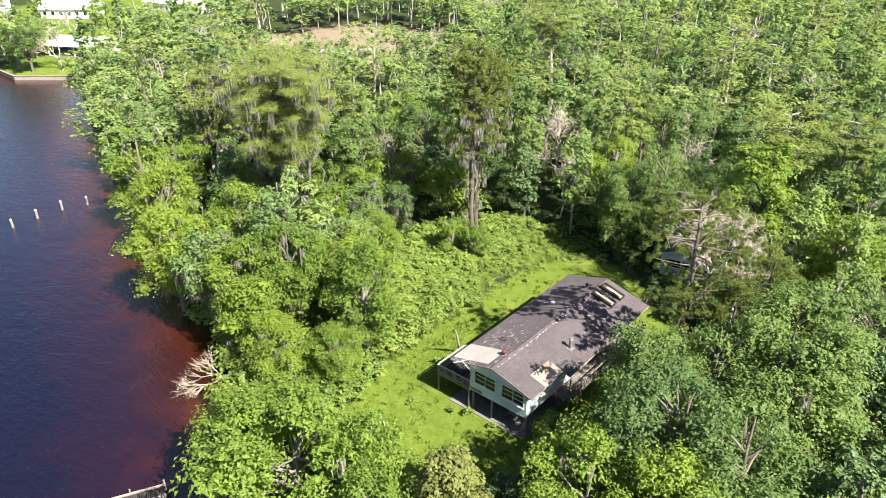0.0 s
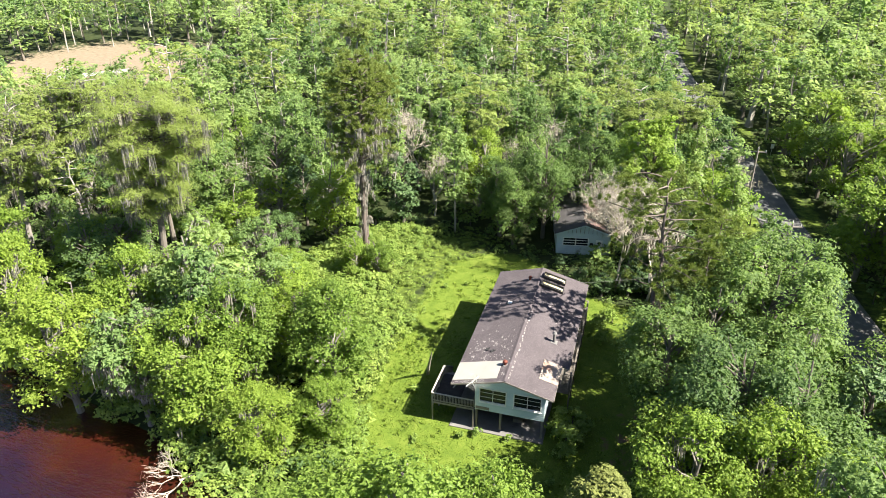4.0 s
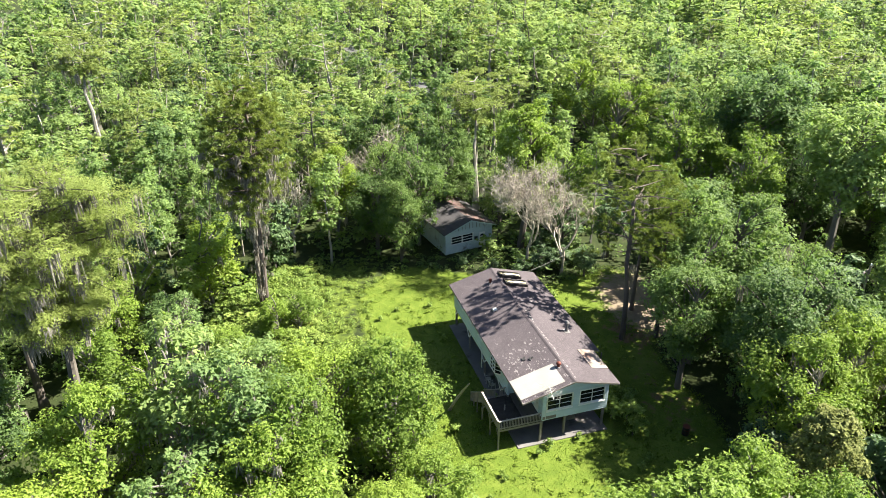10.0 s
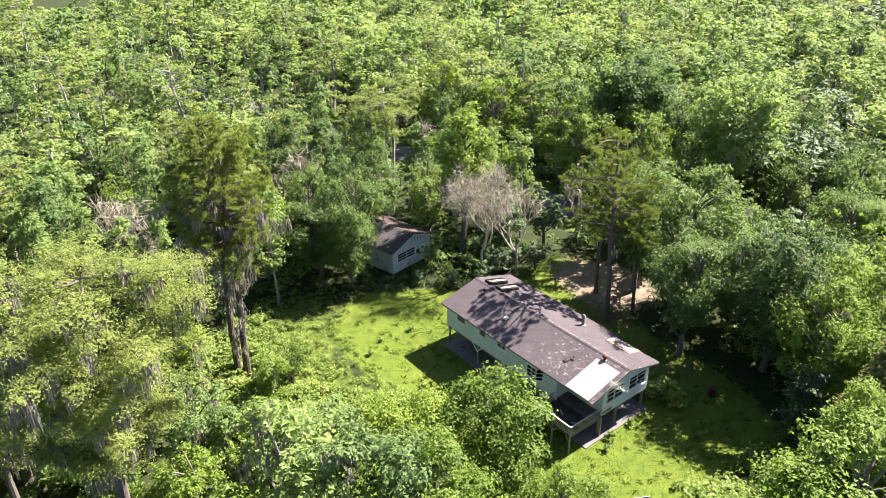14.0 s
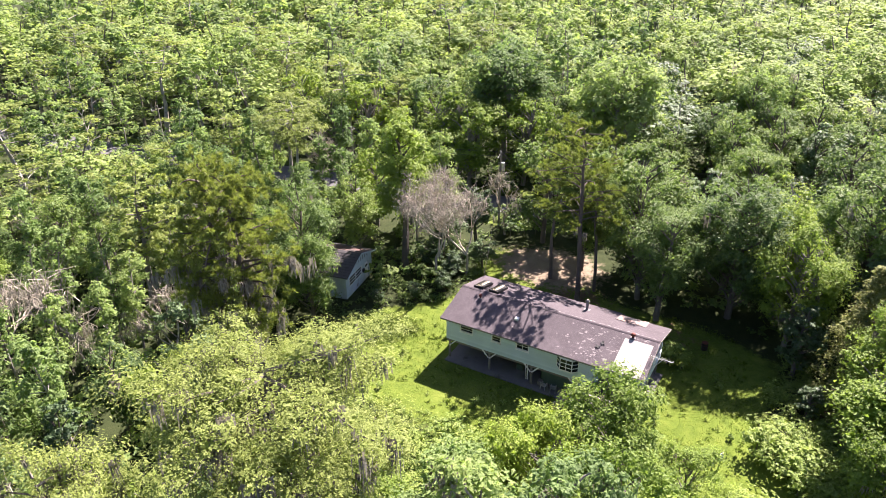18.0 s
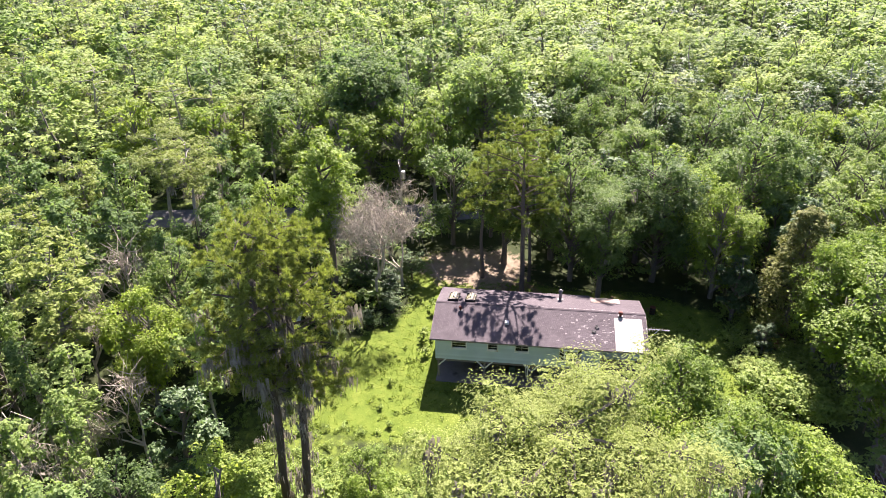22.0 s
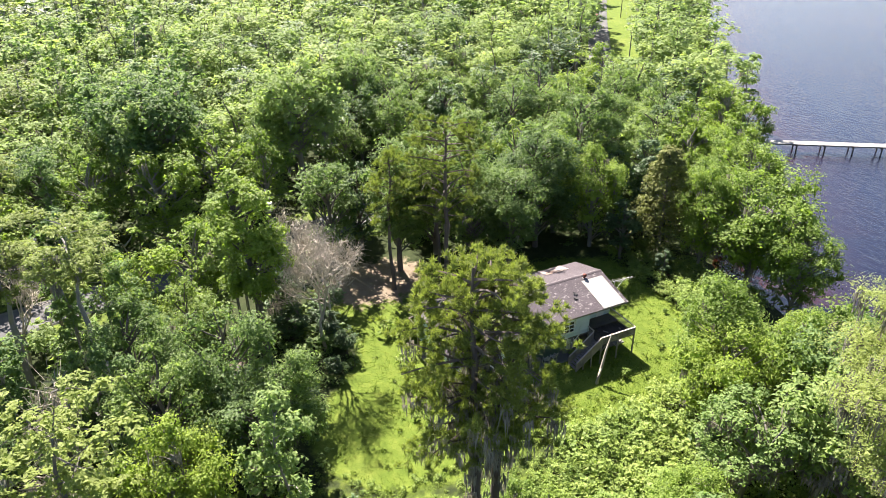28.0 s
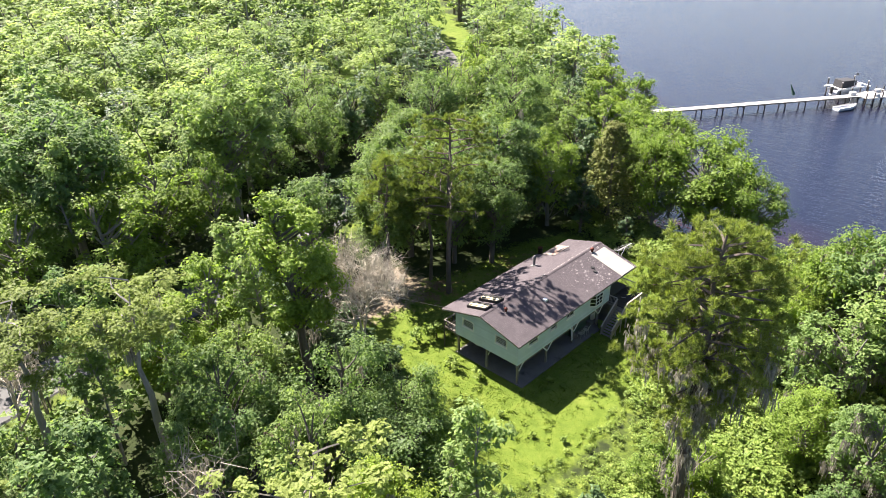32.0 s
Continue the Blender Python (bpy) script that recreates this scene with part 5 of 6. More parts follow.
def shingles(sgn, xf, y0, y1):
    """Courses of tabs with gaps where the storms took them."""
    rng = np.random.default_rng(int(500 + xf * 10 + y1))
    q = []
    rows = int(xf / 0.155)
    for r in range(rows + 1):
        d1 = xf + 0.03 - r * 0.155
        e0, e1 = max(d1 - 0.185, 0.02), d1
        y = y0 - rng.uniform(0, 0.3)
        while y < y1:
            w = 0.165
            d0, d1 = e0, e1
            a, b = max(y, y0), min(y + w - 0.006, y1)
            y += w
            hurt = sgn < 0 and a < -1.5 and rng.random() < (0.008 + 0.05 * (a < -3.5) + 0.04 * (d1 < 0.6) + 0.8 * max(0, noise.noise(Vector((d1 * 2.6, a * 1.1, 4))) - 0.16)) or rng.random() < 0.002
            if b - a < 0.03 or hurt and rng.random() < 0.3:
                continue
            if hurt:
                d0, d1 = (d0, d0 + (d1 - d0) * rng.uniform(0.3, 0.75))
            t1, t0 = rng.uniform(0.004, 0.007), 0.003
            x0, x1 = sgn * d0, sgn * d1
            za, zb = RIDGE - d0 * SLOPE, RIDGE - d1 * SLOPE
            c = [(x0, a, za + t0), (x0, b, za + t0), (x1, b, zb + t1), (x1, a, zb + t1)]
            low = [(x1, a, zb - 0.008), (x1, b, zb - 0.008)]
            q.append([c[0], c[3], c[2], c[1]] if sgn > 0 else c)
            q.append([c[3], c[2], low[1], low[0]])
    me = soup("shingles", [(np.array(q), SHINGLE)])
    ob = new("shingles", me)
    ob.parent = house
    tagged(ob, "worn brown asphalt shingles with missing tabs", kind="stuff")


for s in slopes:
    shingles(*s)
bm = bmesh.new()
for y in np.arange(-9.75, 9.7, 0.3):
    prism(bm, [(-0.16, RIDGE - 0.012), (0, RIDGE + 0.045), (0.16, RIDGE - 0.012), (0.14, RIDGE - 0.03), (0, RIDGE + 0.012), (-0.14, RIDGE - 0.03)], 1, y, y + 0.295)
tagged(part("ridge_cap", bm, SHINGLE, house, "bent shingle caps along the ridge"), kind="stuff")
for y, d in ((-9.76, -1), (9.76, 1)):
    for sgn, xf in ((-1, 4.48), (1, 4.10 if d < 0 else 4.75)):
        bm = bmesh.new()
        beam(bm, (sgn * 0.01, y, RIDGE - 0.10), (sgn * xf, y, RIDGE - 0.10 - xf * SLOPE), 0.03, 0.13)
        part("barge_board", bm, WEATHERED, house)
for sgn, xf, y0, y1 in slopes:
    x = sgn * (xf + 0.012)
    part("fascia", boxed((min(x, x + sgn * 0.025), max(x, x + sgn * 0.025), y0, y1, RIDGE - xf * SLOPE - 0.16, RIDGE - xf * SLOPE - 0.015)), WEATHERED, house)
BARE_FELT = surface("bare_felt", (0.12, 0.108, 0.105), (0.24, 0.222, 0.212), 3.0, 20.0, 0.9)
rng = random.Random(21)
for k in range(74):
    if k < 26:
        x0, y0 = rng.uniform(0.17, 0.30), -9.3 + 0.42 * k + rng.uniform(-0.15, 0.15)
        wide, tall = rng.uniform(0.05, 0.14), rng.uniform(0.10, 0.32)
    else:
        x0, y0 = -rng.uniform(0.3, 3.9), rng.gauss(-5.4, 2.1)
        wide, tall = -rng.uniform(0.05, 0.13), rng.uniform(0.08, 0.36)
        if not -9.2 < y0 < 4 or (y0 < -6.5 and x0 < -0.5):
            continue
    z0, z1 = RIDGE - abs(x0) * SLOPE + 0.013, RIDGE - abs(x0 + wide) * SLOPE + 0.013
    bm = bmesh.new()
    prism(bm, [(x0, z0), (x0 + wide, z1), (x0 + wide, z1 - 0.01), (x0, z0 - 0.01)], 1, y0, y0 + tall)
    part("bare_felt", bm, BARE_FELT, house)
slope_slab("roof_patch", -1, 4.50, -9.35, -6.85, WHITE_SHEET, 0.020, 0.050, 0.72, "bright white sheet nailed over the roof")
slope_slab("roof_patch", 1, 4.13, -7.75, -5.0, TAN_SHEET, 0.018, 0.045, 2.55, "bare tan plywood patch with rust stains")


def on_roof(x, lift=0.0):
    return RIDGE - abs(x) * SLOPE + lift


def roof_vent(x, y, mat, label, r=0.17, tall=0.34):
    bm = bmesh.new()
    rod(bm, (x, y, on_roof(x, -0.05)), (x, y, on_roof(x, tall * 0.5)), r * 0.55, r * 0.55, 12)
    v = part("roof_vent", bm, mat, house, label)
    bm = bmesh.new()
    bmesh.ops.create_uvsphere(bm, u_segments=14, v_segments=8, radius=r, matrix=Matrix.Translation((x, y, on_roof(x, tall * 0.78))) @ Matrix.Diagonal((1, 1, 0.85, 1)))
    part("turbine_head", bm, mat, v)
    bm = bmesh.new()
    rod(bm, (x, y, on_roof(x, -0.03)), (x, y, on_roof(x, 0.035)), r * 1.25, r * 1.05, 12)
    part("flashing", bm, OLD_FLASHING, v)


roof_vent(-0.43, -7.45, RUST, "rusty red turbine vent", 0.22, 0.42)
roof_vent(-0.96, 7.32, RUST, "rusty turbine vent near the back gable", 0.18, 0.42)
bm = bmesh.new()
box(bm, -2.32, -1.92, 2.72, 3.08, on_roof(-2.1, -0.08), on_roof(-2.1, 0.16))
part("box_vent", bm, WHITE_PAINT, house, "small white box vent", 0.02)
bm = bmesh.new()
rod(bm, (2.94, -2.04, on_roof(2.94, -0.05)), (2.94, -2.04, 6.02), 0.13, 0.13, 14)
flue = part("flue_pipe", bm, OLD_FLASHING, house, "galvanised flue pipe")
bm = bmesh.new()
rod(bm, (2.94, -2.04, 6.06), (2.94, -2.04, 6.24), 0.22, 0.10, 14)
part("flue_cap", bm, OLD_FLASHING, flue)
bm = bmesh.new()
prism(bm, [(2.66, on_roof(2.66, 0.03)), (3.24, on_roof(3.24, 0.03)), (3.24, on_roof(3.24, 0.04)), (2.66, on_roof(2.66, 0.04))], 1, -2.35, -1.75)
part("flashing", bm, OLD_FLASHING, flue, "dented grey flashing plate")
for x, y, a in ((-1.95, -5.3, 0.3), (-2.45, -5.0, 1.1)):
    bm = bmesh.new()
    for k in range(4):
        t = a + k * 1.3
        beam(bm, (x, y, on_roof(x, 0.03)), (x + 0.22 * math.cos(t), y + 0.22 * math.sin(t), on_roof(x + 0.22 * math.cos(t), 0.09)), 0.15, 0.02)
    part("torn_shingle", bm, RUBBER, house, "torn curled roofing felt")


def skylight(y):
    """A dark curb with a cream half-round dome split along its length."""
    x0, x1, wide = 0.30, 2.50, 0.92
    up = Vector((SLOPE, 0, 1)).normalized()
    def at(x, dy, h):
        return Vector((x, y + dy, on_roof(x, 0.02))) + up * h
    bm = bmesh.new()
    for a, b in (((x0, 0), (x1, 0)), ((x0, wide), (x1, wide)), ((x0, 0), (x0, wide)), ((x1, 0), (x1, wide))):
        beam(bm, at(a[0], a[1], 0.12), at(b[0], b[1], 0.12), 0.09, 0.26)
    sk = part("skylight", bm, DARK_METAL, house, "raised skylight with a yellowed dome")
    bm = bmesh.new()
    rows = []
    for i in range(7):
        x = x0 + 0.06 + (x1 - x0 - 0.12) * i / 6
        rows.append([bm.verts.new(at(x, 0.07 + (wide - 0.14) * j / 8, 0.10 + 0.24 * math.sin(math.pi * j / 8) * (0.75 if i in (0, 6) else 1))) for j in range(9)])
    for r0, r1 in zip(rows[:-1], rows[1:]):
        for j in range(8):
            bm.faces.new((r0[j], r1[j], r1[j + 1], r0[j + 1]))
    part("dome", bm, CREAM, sk)
    for side in (0.20, 0.68):
        bm = bmesh.new()
        a, b = at(x0 + 0.10, wide * side, 0.235), at(x1 - 0.16, wide * side, 0.235)
        beam(bm, a, b, 0.17, 0.05)
        part("pane", bm, DARK_METAL, sk, "dark strip of the broken dome")
    bm = bmesh.new()
    beam(bm, at(x0 + 0.05, wide * 0.5, 0.36), at(x1 - 0.05, wide * 0.5, 0.36), 0.07, 0.04)
    part("dome_rib", bm, DARK_METAL, sk)


skylight(6.10)
skylight(7.75)


def antenna():
    """An old television aerial, bent over at the gable."""
    foot, head = Vector((-2.35, -9.62, 2.3)), Vector((-2.35, -9.62, 5.9))
    bm = bmesh.new()
    rod(bm, foot, head, 0.025, 0.025, 8)
    mast = part("aerial_mast", bm, STEEL, house, "thin steel aerial mast")
    bm = bmesh.new()
    a, b = Vector((-2.2, -9.55, 5.75)), Vector((-2.75, -11.5, 6.1))
    rod(bm, a, b, 0.022, 0.022, 6)
    part("boom", bm, WHITE_PAINT, mast)
    for k in range(9):
        c = a.lerp(b, (k + 0.3) / 9)
        w = 1.5 - 0.09 * k
        bm = bmesh.new()
        rod(bm, c + Vector((-w * 0.75, w * 0.1, 0.35 * w)), c + Vector((w * 0.75, -w * 0.1, -0.35 * w)), 0.008, 0.008, 5)
        part("aerial_element", bm, SOILED_PLASTIC, mast)
    bm = bmesh.new()
    rod(bm, (-2.5, -10.6, 5.9), (-2.35, -9.62, 4.4), 0.018, 0.018, 6)
    part("brace", bm, WHITE_PAINT, mast)


antenna()

# stilts with their braces, and the slab below
posts = [(x, y) for y in (9.05, 4.75, 0.45, -3.85, -9.05) for x in (XL + 0.15, -0.3, XR - 0.15) if not (y < -9 and x < -3)] + [(XP + 0.1, -9.05)]
for x, y in posts:
    p = part("stilt_post", boxed((x - 0.09, x + 0.09, y - 0.09, y + 0.09, 0.05, FLOOR - 0.16)), WEATHERED, house, "", 0.008)
    if x < -3 or (x < 3 and y > 9):
        for sgn in (-1, 1):
            if abs(y + sgn * 0.7) < 9.35:
                bm = bmesh.new()
                beam(bm, (x - 0.12, y + sgn * 0.05, FLOOR - 0.78), (x - 0.12, y + sgn * 0.72, FLOOR - 0.04), 0.05, 0.12)
                part("knee_brace", bm, WHITE_PAINT, p, "white angled knee brace")
for k, dx in enumerate((0.16, 0.30)):
    bm = bmesh.new()
    rod(bm, (XL - 0.05, 0.55 + dx, 0.6), (XL - 0.02, 0.62 + dx * 1.2, FLOOR), 0.035, 0.035, 8)
    part("drain_pipe", bm, WHITE_PAINT, house, "white plastic drain pipe")
part("slab", boxed((XL - 0.6, XR + 0.1, YF - 0.45, YB - 0.05, -0.15, 0.08)), CONCRETE, house, "stained concrete slab under the house", 0.02)
part("store_wall", boxed((-3.2, -3.1, -5.0, -0.2, 0.10, FLOOR - 0.24)), GREEN_PANEL, house, "dark green store-room panel below the floor")
part("store_wall", boxed((-3.2, 2.6, -0.3, -0.2, 0.10, FLOOR - 0.24)), GREEN_PANEL, house)
part("store_door", boxed((-3.25, -3.204, -4.6, -3.75, 0.12, 1.95)), WHITE_PAINT, house, "pale door leaning below the deck", 0.01)
part("rotten_panel", boxed((-2.46, -1.25, YF - 0.05, YF - 0.036, FLOOR - 0.06, FLOOR + 0.24)), WEATHERED, house, "broken siding showing rotten boards")


# ---- the deck with its stairs ----
DZ = 2.12
deck = root("timber_deck", pose(0, 0, 0), "weathered timber deck with rails and a rotted dark floor", "deck")
y = -9.38
while y < -5.45:
    part("deck_board", boxed((-6.30, -2.56 if y < YP - 0.2 else -4.12, y, min(y + 0.135, -5.45), DZ - 0.03, DZ)), DARK_DECK, deck)
    y += 0.142
for y in (-9.30, -7.4, -5.5):
    part("deck_beam", boxed((-6.28, -2.56, y - 0.04, y + 0.04, DZ - 0.25, DZ - 0.034)), WEATHERED, deck)
for x, y in ((-6.27, -9.33), (-6.27, -7.4), (-6.27, -5.5), (-2.62, -9.42), (-4.4, -9.33)):
    if (x, y) != (-4.4, -9.33):
        p = part("deck_post", boxed((x - 0.06, x + 0.06, y - 0.06, y + 0.06, -0.05, 3.0 if x < -6 else DZ)), RAIL_WOOD, deck, "", 0.006)
        if x < -6:
            for sgn in (-1, 1):
                bm = bmesh.new()
                beam(bm, (x, y, DZ - 0.85), (x, min(max(y + sgn * 0.5, -9.4), -5.4), DZ - 0.25), 0.05, 0.09)
                part("brace", bm, RAIL_WOOD, p)


def railing(parent, a, b, step=0.13, height=0.86, mat=None):
    """Top and bottom rails with upright balusters from a to b (on the floor line)."""
    a, b = Vector(a), Vector(b)
    n, mat = max(2, int((b - a).length / step)), mat or RAIL_WOOD
    bm = bmesh.new()
    beam(bm, a + Vector((0, 0, height)), b + Vector((0, 0, height)), 0.13, 0.045)
    part("top_rail", bm, PALE_RAIL if mat is RAIL_WOOD else mat, parent, "")
    bm = bmesh.new()
    beam(bm, a + Vector((0, 0, 0.10)), b + Vector((0, 0, 0.10)), 0.045, 0.09)
    part("bottom_rail", bm, mat, parent)
    for k in range(n + 1):
        q = a.lerp(b, k / n)
        bm = bmesh.new()
        beam(bm, q + Vector((0, 0, 0.02)), q + Vector((0, 0, height - 0.024)), 0.035, 0.075 if abs(a.x - b.x) < 0.1 else 0.035)
        part("baluster", bm, mat, parent)


railing(deck, (-6.33, -9.36, DZ), (-2.62, -9.36, DZ))
railing(deck, (-6.33, -9.30, DZ), (-6.33, -5.45, DZ))
railing(deck, (-5.05, -5.45, DZ), (-4.15, -5.45, DZ))
for k in range(11):
    z = DZ - (k + 1) * DZ / 12
    part("stair_tread", boxed((-6.27, -5.15, -5.42 + k * 0.245, -5.42 + k * 0.245 + 0.27, z - 0.035, z)), WEATHERED, deck)
for x in (-6.30, -5.12):
    bm = bmesh.new()
    beam(bm, (x, -5.42, DZ - 0.14), (x, -2.70, 0.0), 0.045, 0.24)
    part("stair_string", bm, RAIL_WOOD, deck)
    railing(deck, (x, -5.40, DZ - 0.03), (x, -2.75, 0.06))
for y, h in ((-4.4, 2.1), (-3.5, 1.4), (-2.75, 0.95)):
    part("stair_post", boxed((-6.39, -6.30, y - 0.045, y + 0.045, -0.05, h)), RAIL_WOOD, deck)
rng = random.Random(3)
for k in range(12):
    x, y, a = rng.uniform(-5.6, -3.0), rng.uniform(-8.8, -6.0), rng.uniform(0, 3.14)
    bm = bmesh.new()
    beam(bm, (x, y, DZ + 0.05), (x + 0.5 * math.cos(a), y + 0.5 * math.sin(a), DZ + rng.uniform(0.05, 0.35)), 0.12, 0.03)
    tagged(part("broken_board", bm, DARK_DECK if k % 3 else WEATHERED, None), "broken dark board lying on the deck", "debris", "boards on the deck")

# the walkway along the other side
walkway = root("side_walkway", pose(0, 0, 0), "narrow raised timber walkway with a handrail", "walkway")
y = -5.2
while y < 9.2:
    part("walk_board", boxed((XR + 0.05, 5.0, y, y + 0.17, DZ - 0.04, DZ)), SHADED_WALK_WOOD, walkway)
    y += 0.178
for x in (3.6, 4.95):
    part("walk_beam", boxed((x - 0.04, x + 0.04, -5.2, 9.25, DZ - 0.22, DZ - 0.044)), SHADED_WALK_WOOD, walkway)
for y in np.arange(-5.1, 9.4, 2.05):
    part("walk_post", boxed((4.89, 4.99, y - 0.05, y + 0.05, -0.05, 4.45 if round(y * 10) % 2 else 3.0)), SHADED_WALK_WOOD, walkway)
railing(walkway, (4.97, -5.1, DZ), (4.97, 9.2, DZ), 0.42, 0.86, SHADED_WALK_WOOD)
railing(walkway, (3.5, 9.22, DZ), (4.95, 9.22, DZ), 0.3, 0.86, SHADED_WALK_WOOD)


# ---- the shed ----
def build_shed():
    """A small gabled outbuilding that faces the yard."""
    shed = root("garden_shed", pose(-0.45, 24.15, 0, 0, 0, 10.6), "pale blue-green derelict shed with a rusting dark roof", "shed")
    w, d, h, peak = 6.6, 12.0, 3.0, 4.2
    bm = bmesh.new()
    prism(bm, [(0, 0), (0.75, 0), (0.75, h), (0, h)], 1, 0, 0.12)
    box(bm, 0.75, 3.9, 0, 0.12, 0, 1.25)
    box(bm, 0.75, 3.9, 0, 0.12, 2.35, h)
    box(bm, 3.9, 4.75, 0, 0.12, 0, h)
    box(bm, 4.75, 5.65, 0, 0.12, 2.15, h)
    box(bm, 5.65, w, 0, 0.12, 0, h)
    front_wall = part("front_wall", bm, SHED_PAINT, shed)
    for k in range(13):
        u = 0.30 + k * 0.5
        part("gable_batten", boxed((u - 0.03, u + 0.03, -0.035, -0.008, h + 0.02, h + (peak - h) * (1 - abs(u - w / 2) / (w / 2)) - 0.03)), WEATHERED, shed) if abs(u - w / 2) < w / 2 - 0.15 else None
    bm = bmesh.new()
    prism(bm, [(0, h), (w, h), (w / 2, peak)], 1, -0.006, 0.11)
    part("gable", bm, SHED_PAINT, shed)
    for x0, x1 in ((0, 0.12), (w - 0.12, w)):
        part("side_wall", boxed((x0, x1, 0.12, d, 0, h)), SHED_PAINT, shed)
    part("back_wall", boxed((0.12, w - 0.12, d - 0.12, d, 0, h)), SHED_PAINT, shed)
    win = part("window", boxed((0.75, 3.9, 0.06, 0.075, 1.25, 2.35)), GLASS, shed, "dark broken window")
    for u in (0.78, 2.325, 3.87):
        part("mullion", boxed((u - 0.05, u + 0.05, -0.02, 0.06, 1.25, 2.35)), WHITE_PAINT, win)
    for v in (1.28, 1.62, 1.98, 2.32):
        part("window_rail", boxed((0.83, 3.82, -0.01, 0.055, v - 0.025, v + 0.025)), WHITE_PAINT, win)
    door = part("door", boxed((4.78, 5.62, 0.03, 0.08, 0.02, 2.13)), WHITE_PAINT, shed, "white door with a fan light", 0.008)
    bm = bmesh.new()
    prism(bm, [(5.2 + 0.3 * math.cos(a), 1.62 + 0.26 * math.sin(a)) for a in np.linspace(0, math.pi, 9)], 1, 0.012, 0.028)
    part("fan_light", bm, GLASS, door)
    part("vent_box", boxed((4.05, 4.45, -0.16, -0.004, 1.35, 1.75)), DARK_METAL, shed, "small dark wall unit", 0.01)
    k = (peak - h) / (w / 2)
    for sgn in (-1, 1):
        bm = bmesh.new()
        x0, x1 = w / 2 + sgn * 0.005, w / 2 + sgn * (w / 2 + 0.35)
        z0, z1 = peak + 0.10, peak + 0.10 - k * (w / 2 + 0.35)
        prism(bm, [(x0, z0), (x1, z1), (x1, z1 - 0.09), (x0, z0 - 0.09)], 1, -0.4, d + 0.3)
        slope = part("roof_slope", bm, SHED_ROOF, shed)
        for j in range(10):
            f0, f1 = j / 10, (j + 1.06) / 10
            bm = bmesh.new()
            prism(bm, [(x0 + (x1 - x0) * f0, z0 + (z1 - z0) * f0 + 0.004), (x0 + (x1 - x0) * f1, z0 + (z1 - z0) * f1 + 0.022), (x0 + (x1 - x0) * f1, z0 + (z1 - z0) * f1 + 0.003)], 1, -0.42, d + 0.32)
            part("roof_course", bm, SHED_ROOF if sgn < 0 or j > 6 else RUST_ROOF, slope)
        bm = bmesh.new()
        beam(bm, (w / 2, -0.42, peak + 0.02), (x1, -0.42, z1 - 0.08), 0.03, 0.14)
        part("barge_board", bm, SHED_PAINT, shed)


RUST_ROOF = surface("rusty_roof", (0.055, 0.036, 0.033), (0.115, 0.07, 0.06), 0.9, 9.0, 0.85, stain=(0.05, 0.046, 0.044), stain_at=0.52)
SHED_ROOF = surface("dark_shed_shingle", (0.035, 0.033, 0.034), (0.075, 0.07, 0.072), 0.9, 10.0, 0.9, stain=(0.10, 0.06, 0.05), stain_at=0.66)
build_shed()


# ---- the yard: weeds, clutter under the house, sign ----
def weed(x, y, h, label, seed):
    key = f"weed{seed}"
    if key not in MADE:
        kind_of_tree(key, scaled(bush(400 + seed, 1.0, 0.55, 5, 210, 0.16), 1.0), "shrub", BARK)
        MADE[key] = [("stem" if n == "trunk" else "foliage", me) for n, me in MADE[key]]
    plant("weed", key, x, y, h, label, "weed", "weeds in the lawn", 1.0, x)


rng = random.Random(11)
for k in range(15):
    x, y = rng.uniform(-12, -5.6), rng.uniform(-16, 19)
    if in_area(np.array([[x, y]]), LAWN)[0] > 0.6 and not (-7 < x and -10 < y < -2):
        weed(x, y, rng.uniform(0.35, 0.95), "tuft of broad-leaved weeds standing in the lawn", k % 3)
for k in range(7):
    x, y = rng.uniform(-8, 6), rng.uniform(-17.5, -10.6)
    weed(x, y, rng.uniform(0.4, 0.9), "leafy weed in front of the house", k % 3)
for x, y, h in ((5.4, -9.6, 2.6), (6.4, -8.2, 2.2), (5.2, -11.0, 1.8), (4.6, -7.2, 2.3), (4.5, -8.6, 2.2), (5.6, -6.4, 2.0), (6.8, 6.2, 1.9), (6.5, 8.8, 2.2), (2.2, 11.4, 1.5), (-1.0, 10.8, 1.2), (7.6, 10.5, 1.8), (-4.5, -3.6, 1.1), (-2.2, -10.1, 0.9), (0.6, -10.2, 0.8)):
    weed(x, y, h, "leafy bush growing against the house", 3 + int(h * 10) % 3)


def build_chair(x, y, turn):
    """A white plastic garden chair."""
    chair = root("garden_chair", pose(x, y, 0.10, 0, 0, turn), "dirty white plastic garden chair under the house", "chair", "chairs under the house")
    part("seat", boxed((-0.24, 0.24, -0.24, 0.22, 0.40, 0.43)), SOILED_PLASTIC, chair, "", 0.008)
    bm = bmesh.new()
    for k in range(5):
        u = -0.2 + k * 0.1
        beam(bm, (u, 0.21, 0.42), (u, 0.34, 0.88), 0.06, 0.02)
    beam(bm, (-0.25, 0.345, 0.90), (0.25, 0.345, 0.90), 0.04, 0.06)
    part("backrest", bm, SOILED_PLASTIC, chair)
    for sx in (-0.22, 0.22):
        bm = bmesh.new()
        beam(bm, (sx, -0.22, 0.64), (sx, 0.28, 0.64), 0.05, 0.03)
        part("armrest", bm, SOILED_PLASTIC, chair)
        for sy in (-0.21, 0.20):
            bm = bmesh.new()
            beam(bm, (sx, sy, 0.64 if sy < 0 else 0.40), (sx * 1.08, sy * 1.12, 0.0), 0.045)
            part("leg", bm, SOILED_PLASTIC, chair)


